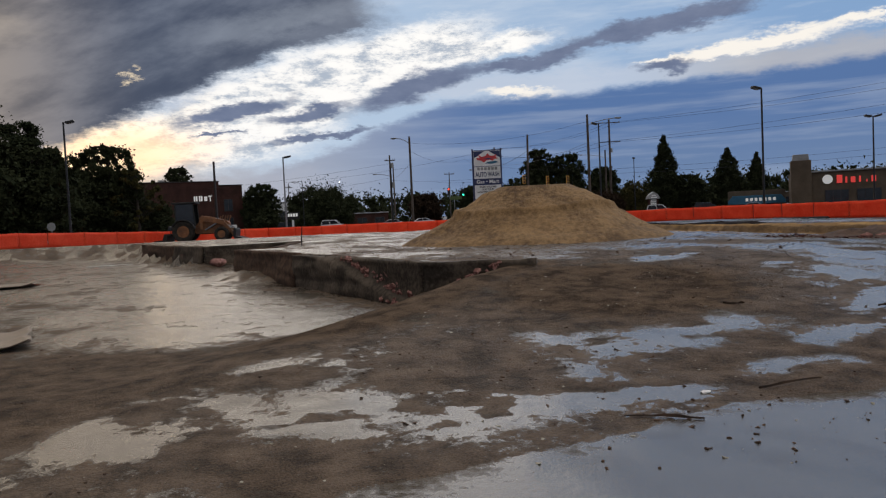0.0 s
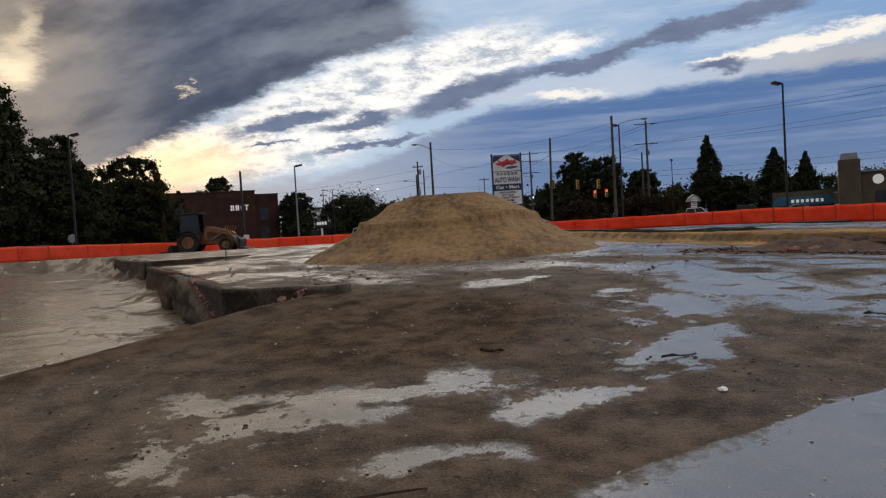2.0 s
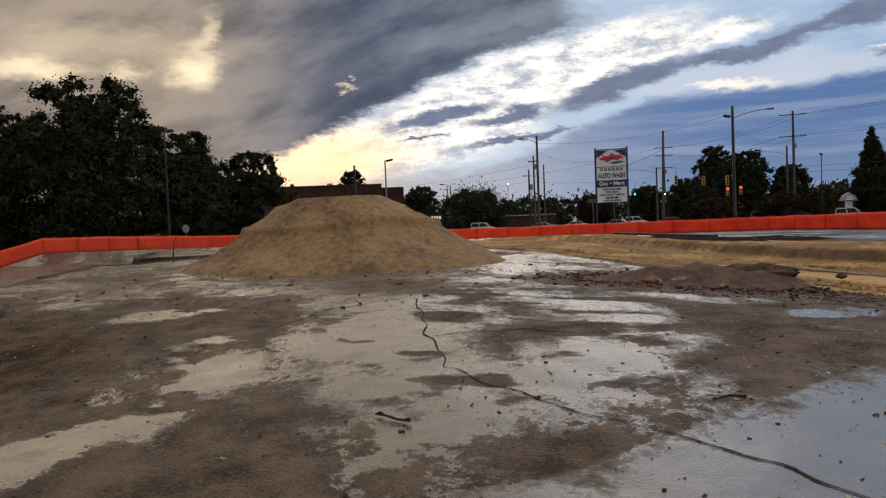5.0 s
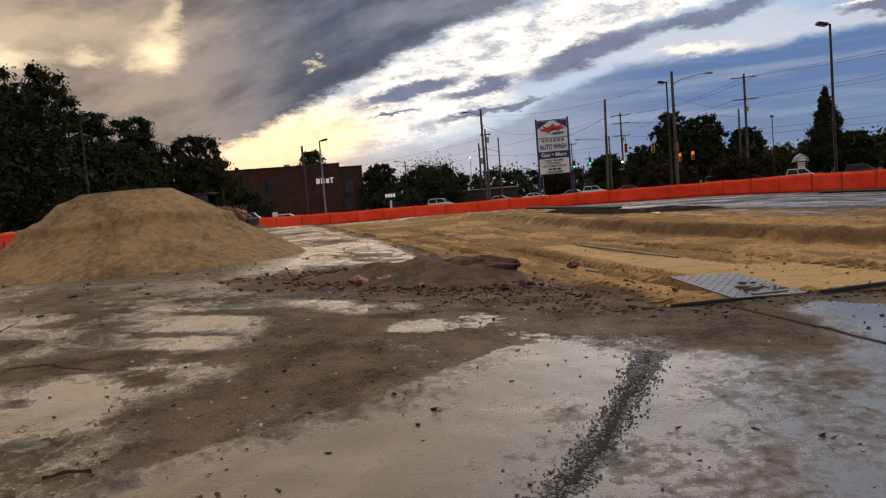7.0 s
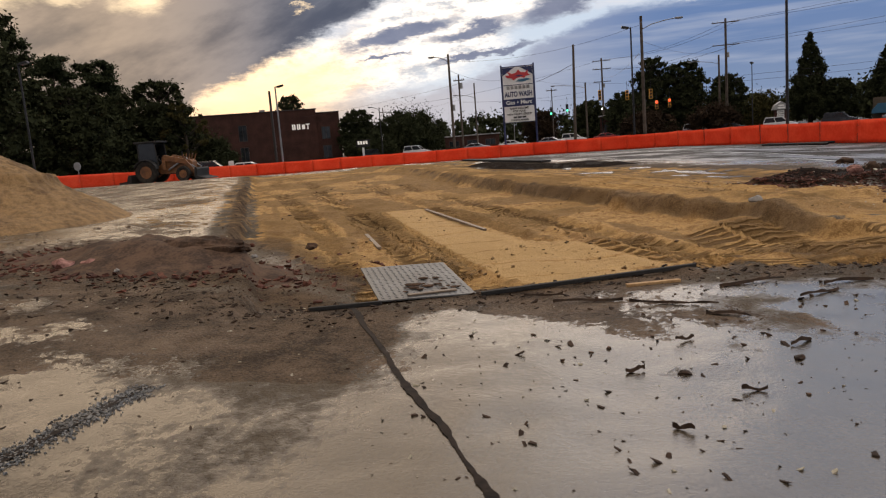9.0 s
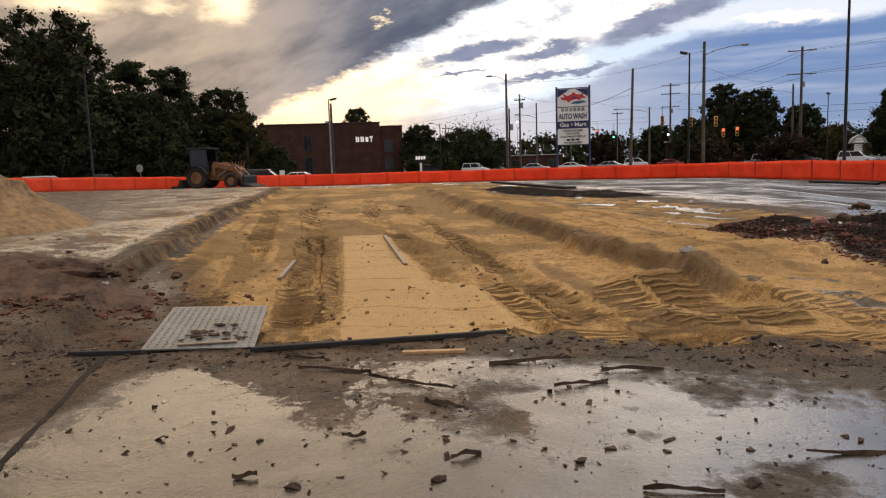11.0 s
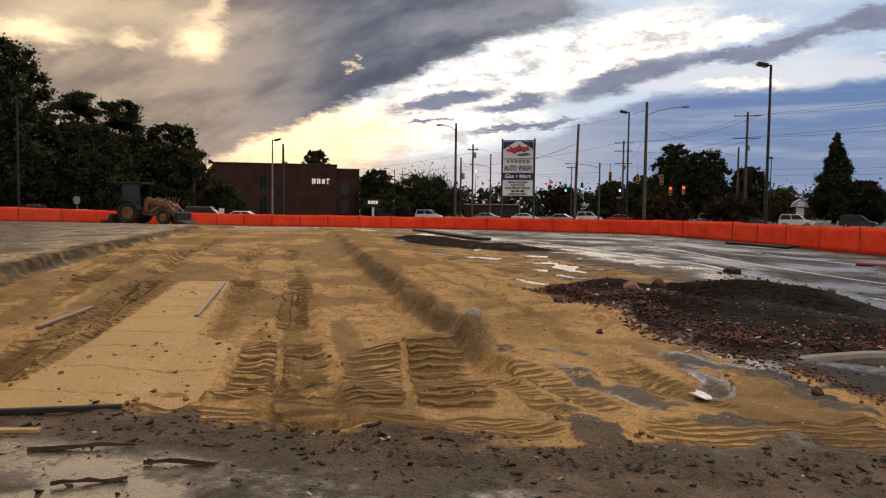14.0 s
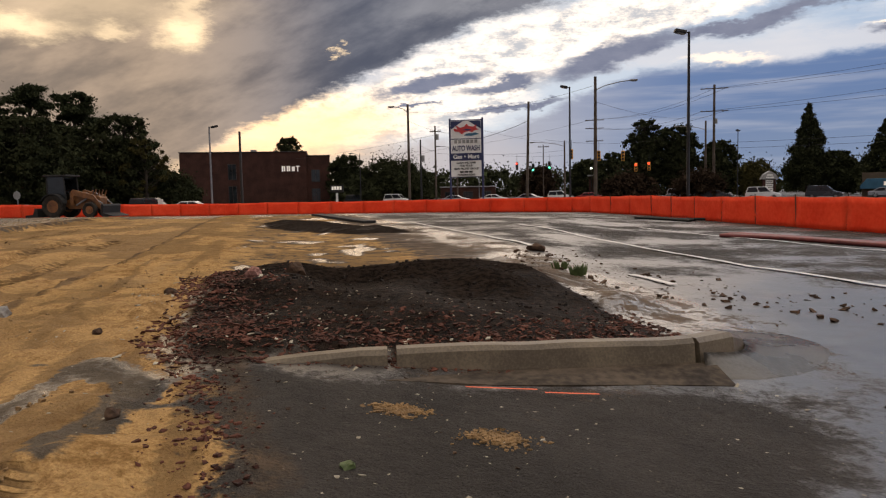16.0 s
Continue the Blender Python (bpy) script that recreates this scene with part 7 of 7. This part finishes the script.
not_pit = lambda x, y, g: (inside(x, y, PIT) < -0.3) & (inside(x, y, SAND) < 0.0)
p = scatter(16000, -2, 20, 2.0, 16, 21, lambda x, y, g: not_pit(x, y, g) & (fbm(x, y, 1.6, 3, 31) + 0.25 * (g.random(len(x)) - 0.5) > 0.52))
shards("dark_crumbs", "scattered dark earth crumbs and stones on wet ground", p, sizes(p, 0.003, 0.02, 1), M_CLOD, 3)
p = scatter(3000, -2, 20, 2.0, 16, 22, lambda x, y, g: not_pit(x, y, g))
shards("pale_chips", "scattered pale stone and wood chips", p, sizes(p, 0.004, 0.018, 2), M_LEAFLIT, 4, 0.35)
p = scatter(900, 7, 19, 6.5, 12, 23, lambda x, y, g: not_pit(x, y, g))
shards("dark_splinters", "scattered dark bark and wood splinters", p, sizes(p, 0.004, 0.012, 3, 2.5), M_WOOD, 5, 0.35, 2.8)
belt = [(7.5, 12.6), (9.6, 10.9), (11.6, 10.3), (13.5, 11.1), (15.5, 11.15), (18.0, 11.7)]
p = scatter(45000, 6, 19.5, 8.5, 14, 24, lambda x, y, g: (inside(x, y, SAND) < 0.05) & (g.random(len(x)) < 0.5 * np.exp(-((along(x, y, belt) / (0.30 + 0.3 * (1 - step(x, 9.5, 12.0)))) ** 2))))
shards("belt_litter", "band of dark dirt crumbs and bark along the sand", p, sizes(p, 0.004, 0.022, 4, 2.5), M_WOOD, 6, 0.5, 1.8)
p = scatter(2500, 10, 18, 11, 20, 25, lambda x, y, g: (inside(x, y, SAND) > 0.1) & (fbm(x, y, 0.9, 3, 3) > 0.5))
shards("sand_clods", "small clods of sand pressed up by wheels", p, sizes(p, 0.006, 0.03, 5, 3.0), M_SAND, 7, 0.8, 1.0, 0.2)
p = scatter(60000, 14.8, 21.5, 12.0, 19.8, 26, lambda x, y, g: (inside(x, y, SOIL) > -0.25) & (g.random(len(x)) < np.exp(-((along(x, y, [(15.4, 17.2), (16.5, 15.6), (17.1, 14.4), (18.2, 14.6), (19.6, 15.2), (20.4, 15.6), (20.2, 16.4)]) / 0.42) ** 2))))
shards("mulch", "red-brown bark mulch along the kerb of the island", p, sizes(p, 0.007, 0.030, 6, 2.5), M_CHIP, 8, 0.4, 1.6)
p = scatter(5000, 14.8, 21.2, 13.4, 18.5, 127, lambda x, y, g: (g.random(len(x)) < 0.25 * np.exp(-((along(x, y, [(15.4, 17.2), (16.5, 15.6), (17.1, 14.4), (18.2, 14.75), (19.6, 15.3), (20.4, 15.6)]) / 0.5) ** 2))))
shards("mulch_litter", "pale wood chips and leaf scraps in the bark mulch", p, sizes(p, 0.006, 0.026, 128, 2.5), M_LEAFLIT, 129, 0.3, 1.7, 0.9)
p = scatter(1500, 14.8, 21.0, 14.2, 19.5, 27, lambda x, y, g: inside(x, y, SOIL) > 0.0)
shards("soil_clods", "black soil clods in the planting island", p, sizes(p, 0.006, 0.035, 7, 3.0), M_SOIL, 9, 0.7, 1.0)
p = scatter(600, 15.5, 21.5, 11.0, 16.5, 28)
shards("pale_leaves", "fallen pale leaves and scraps round the kerb", p, sizes(p, 0.005, 0.016, 8, 2.5), M_LEAFLIT, 10, 0.15, 1.4)
p = scatter(4000, 16.6, 18.6, 11.6, 14.4, 29, lambda x, y, g: g.random(len(x)) < np.exp(-((along(x, y, [(17.25, 14.2), (17.85, 13.4), (18.4, 12.6), (18.8, 11.9)]) / 0.16) ** 2)))
shards("brick_crumbs", "red brick crumbs along the edge of the asphalt", p, sizes(p, 0.006, 0.024, 9, 2.5), M_CHIP, 11, 0.6, 1.2)
p = scatter(5000, 18, 28, 17, 26, 30, lambda x, y, g: g.random(len(x)) < 0.5 * np.exp(-((along(x, y, [(17.5, 23.0), (19.5, 20.5), (21.0, 18.5), (23.5, 18.2)]) / 0.9) ** 2)))
shards("verge_crumbs", "dirt crumbs and weeds on the wet asphalt edge", p, sizes(p, 0.01, 0.05, 10, 3.0), M_CLOD, 12, 0.6)
p = scatter(1500, -14, 0, 4, 22, 31, lambda x, y, g: (inside(x, y, PIT) > 0.2) & (g.random(len(x)) < 0.25))
shards("yard_crumbs", "scattered stones on the wet lower yard", p, sizes(p, 0.006, 0.03, 11, 3.0), M_CLOD, 13)
p = scatter(700, -4, 8, 9, 24, 33, lambda x, y, g: inside(x, y, PIT) < -0.2)
shards("slab_crumbs", "stones scattered on the concrete slab", p, sizes(p, 0.01, 0.04, 12, 3.5), M_CLOD, 14)


def single(name, label, cat, x, y, s, mat, seed, rough=0.5):
    ob = part(name, lump(bm_new(), (0, 0, 0), s, seed, rough), mat)
    ob.matrix_world = pose(x, y, spot(x, y) + s[2] * 0.5, 0, 0, seed * 37)
    return tagged(ob, label, cat)


single("paper_scrap", "crumpled white paper scrap on the mud", "litter", 2.0, 3.43, (0.045, 0.03, 0.012), M_PAPER, 1)
single("paper_scrap", "small crumpled white scrap on the mud", "litter", 4.8, 4.82, (0.035, 0.03, 0.02), M_PAPER, 2)
single("paper_scrap", "crumpled white bag on the sand", "litter", 16.92, 12.85, (0.10, 0.05, 0.016), M_PAPER, 3, 0.95)
single("pink_block", "pale pink broken block in the black soil", "rubble", 16.45, 16.42, (0.10, 0.07, 0.07), M_BRICK, 4)
single("brown_block", "brown broken block in the black soil", "rubble", 16.75, 16.7, (0.09, 0.07, 0.08), M_CLOD, 5)
single("clod", "brown earth clod on the sand", "clod", 15.65, 16.22, (0.06, 0.05, 0.045), M_CLOD, 6)
single("clod", "brown earth clod on the sand", "clod", 16.19, 14.58, (0.04, 0.035, 0.03), M_CLOD, 7)
single("clod", "dark earth clod on the sand", "clod", 17.62, 12.99, (0.04, 0.035, 0.035), M_CLOD, 8)
single("concrete_lump", "grey concrete lump at the end of the sand ledge", "rubble", 14.95, 14.95, (0.09, 0.07, 0.06), M_CONCRETE, 9)
single("clod", "dark wet bark clump on the concrete", "debris", 13.55, 9.15, (0.03, 0.022, 0.010), M_WOOD, 10)
single("clod", "dark wet bark clump on the concrete", "debris", 14.05, 9.3, (0.03, 0.02, 0.010), M_WOOD, 11)
single("clod", "dark wet bark clump on the concrete", "debris", 15.1, 9.5, (0.04, 0.02, 0.010), M_WOOD, 12)
for i, (cx, cy) in enumerate(((18.8, 13.66), (19.38, 13.37))):
    g = np.random.default_rng(60 + i)
    p = np.stack([cx + g.normal(0, 0.07, 500), cy + g.normal(0, 0.05, 500)], 1)
    shards("sand_spill", "small spill of pale sand on the asphalt", p, sizes(p, 0.006, 0.02, 61 + i), M_SAND, 62 + i, 0.5, 1.2)
single("clod", "dark clod on the asphalt", "clod", 18.35, 23.2, (0.16, 0.12, 0.09), M_CLOD, 15)
single("weed", "small green weed on the asphalt", "weed", 18.87, 12.82, (0.03, 0.025, 0.02), M_WEED, 16, 0.9)
single("masonry_block", "broken concrete blocks at the notch of the slab", "rubble", -6.3, 23.1, (0.4, 0.3, 0.22), M_CONCRETE, 17, 0.35)
single("masonry_block", "pink broken masonry at the notch of the slab", "rubble", -7.4, 22.7, (0.35, 0.25, 0.18), M_BRICK, 18, 0.4)


def weed_tuft(x, y, n, h, seed):
    g = random.Random(seed)
    verts, faces = [], []
    z = spot(x, y)
    for i in range(n):
        a, r, k = g.uniform(0, 6.28), g.uniform(0, 0.10), len(verts)
        bx, by, hh, w = x + math.cos(a) * r, y + math.sin(a) * r, h * g.uniform(0.5, 1.1), 0.012
        lx, ly = math.cos(a) * hh * 0.35, math.sin(a) * hh * 0.35
        verts += [(bx - w, by, z), (bx + w, by, z), (bx + lx * 0.5 + w, by + ly * 0.5, z + hh * 0.6), (bx + lx * 0.5 - w, by + ly * 0.5, z + hh * 0.6), (bx + lx, by + ly, z + hh)]
        faces += [(k, k + 1, k + 2, k + 3), (k + 3, k + 2, k + 4)]
    me = bpy.data.meshes.new("weed_tuft")
    me.from_pydata(verts, [], faces)
    me.materials.append(M_WEED)
    tagged(new("weed_tuft", me), "small green weed tuft at the asphalt edge", "weed")


weed_tuft(19.3, 20.0, 40, 0.16, 1)
weed_tuft(19.0, 20.5, 30, 0.12, 2)

# stake on the slab, hoses and sticks along the barrier, boards on the lower yard
st = part("rebar_stake", rod(bm_new(), (0, 0, -0.05), (0.05, 0, 0.55), 0.018, 0.014, 8), M_DARKMETAL)
st.matrix_world = pose(-3.9, 19.3, spot(-3.9, 19.3))
tagged(st, "thin dark steel stake standing in the slab", "stake")



def yard_sheet(x, y, turn, w, d, seed):
    """A thin warped sheet with a curled pale edge, lying on the lower yard."""
    bm = bm_new()
    bmesh.ops.create_grid(bm, x_segments=24, y_segments=16, size=0.5)
    for v in bm.verts:
        a, b = v.co.x + 0.5, v.co.y + 0.5
        edge = 0.06 * (float(value_noise(a * 3 + seed, b * 3, 0.5, seed)) - 0.5)
        curl = 0.07 * max(0.0, a - 0.86) / 0.14 + 0.04 * max(0.0, 0.12 - b) / 0.12
        v.co = Vector(((a - 0.5 + edge) * w, (b - 0.5 + edge) * d, 0.015 + curl + 0.01 * float(value_noise(a * 5, b * 5, 1.0, seed + 3))))
    bmesh.ops.solidify(bm, geom=bm.faces[:], thickness=0.012)
    ob = part("floor_sheet", bm, M_SHEET, smooth=True)
    ob.matrix_world = pose(x, y, spot(x, y) + 0.012, 0, 0, turn)
    tagged(ob, "warped tan sheet with a curled edge on wet ground", "floor sheet", "loose floor sheets")


yard_sheet(-5.95, 7.35, 28, 1.5, 1.9, 3)
yard_sheet(-11.8, 17.6, 22, 1.9, 1.9, 5)


def hose(pts, r, mat, label, name="hose"):
    cu = bpy.data.curves.new(name, "CURVE")
    cu.dimensions, cu.bevel_depth, cu.bevel_resolution = "3D", r, 2
    sp = cu.splines.new("NURBS")
    sp.points.add(len(pts) - 1)
    for q, (x, y) in zip(sp.points, pts):
        q.co = (x, y, spot(x, y) + r, 1)
    sp.use_endpoint_u, sp.order_u = True, 4
    cu.materials.append(mat)
    tagged(new(name, cu), label, "hose")


for i in range(4):
    o = 0.22 * i
    hose([(22.6 - o * 0.6, 30.2 - o), (23.4, 29.2 - o), (24.2 + o * 0.3, 27.8 - o), (25.2, 26.5 - o * 1.3), (26.4, 25.0 - o)], 0.05, M_HOSE, "dark red hose lying on the wet asphalt")
for a in (((20.6, 42.0), (21.2, 40.8), (22.4, 39.2)), ((20.2, 41.2), (21.5, 40.2), (22.2, 38.6)), ((20.8, 41.4), (21.8, 39.8), (23.3, 39.9))):
    hose(list(a), 0.05, M_BLACK, "dark bent branch lying by the fence", "branch")
ground_beam("steel_channel", 11.0, 34.3, 7.0, 38.6, 0.5, 0.09, M_BLACK, "dark steel channel lying on the site", "steel beam")


# ---------------------------------------------------------------- joints and cracks in the concrete
def ragged_strip(name, pts, w, mat, label, seed, lift=0.004, close=False):
    """A narrow strip of dark filler with uneven edges that follows the ground."""
    g = np.random.default_rng(seed)
    line = []
    for (ax, ay), (bx, by) in zip(pts, pts[1:]):
        n = max(2, int(math.hypot(bx - ax, by - ay) / 0.05))
        line += [(ax + (bx - ax) * i / n, ay + (by - ay) * i / n) for i in range(n)]
    c = np.array(line)
    d = np.gradient(c, axis=0)
    d /= np.linalg.norm(d, axis=1)[:, None]
    side = np.stack([-d[:, 1], d[:, 0]], 1)
    wig = (value_noise(c[:, 0], c[:, 1], 0.22, seed) - 0.5)[:, None] * (0.10 if close else 0.02)
    half = w * (0.5 + 0.5 * g.random(len(c))) * (0.5 + value_noise(c[:, 0], c[:, 1], 0.3, seed + 1))
    l, r = c + side * (wig + half[:, None] / 2), c + side * (wig - half[:, None] / 2)
    z = np.maximum(height(l[:, 0], l[:, 1]), height(r[:, 0], r[:, 1])) + lift
    v = np.concatenate([np.column_stack([l, z]), np.column_stack([r, z])])
    n = len(c)
    f = [(i, i + n, i + n + 1, i + 1) for i in range(n - 1)]
    return tagged(raw(name, v, f, mat), label, "joint", kind="structure")


ragged_strip("expansion_joint", JOINT_A, 0.04, M_SOIL, "dark filled expansion joint between concrete slabs", 71)
ragged_strip("gravel_joint", JOINT_B, 0.07, M_SOIL, "dark gravel-filled joint between concrete slabs", 72)
ragged_strip("surface_crack", CRACK, 0.016, M_SOIL, "dark branching crack through the concrete", 73, close=True)
ragged_strip("surface_crack", [(5.7, 9.6), (5.2, 9.1), (5.05, 8.3)], 0.02, M_SOIL, "thin dark side crack in the concrete", 74, close=True)
ragged_strip("surface_crack", [(6.5, 8.2), (7.2, 8.5), (7.9, 8.4)], 0.018, M_SOIL, "thin dark side crack in the concrete", 75, close=True)
g = np.random.default_rng(80)
q = g.random(4500)
p = np.array([[np.interp(t * 4, range(5), [a[0] for a in JOINT_B]), np.interp(t * 4, range(5), [a[1] for a in JOINT_B])] for t in q]) + np.column_stack([g.normal(0, 0.045, 4500), g.normal(0, 0.02, 4500)])
shards("joint_gravel", "small grey gravel in the slab joint", p, sizes(p, 0.004, 0.011, 81, 1.5), M_STEEL, 82, 0.8, 1.0)

# crumbs of brick and earth round the rubble, and small scraps over the wet slab
g = np.random.default_rng(90)
p = np.column_stack([g.normal(RUBBLE[0], 0.85, 2600), g.normal(RUBBLE[1] - 0.1, 0.48, 2600)])
shards("rubble_crumbs", "dark earth and brick crumbs round the rubble", p, sizes(p, 0.008, 0.05, 91, 3.0), M_CHIP, 92, 0.6, 1.4)
p = scatter(800, 12.3, 18.5, 7.6, 11.0, 93)
shards("bark_scraps", "wet dark bark scraps on the concrete slab", p, sizes(p, 0.004, 0.022, 94, 4.5), M_WOOD, 95, 0.3, 2.2)
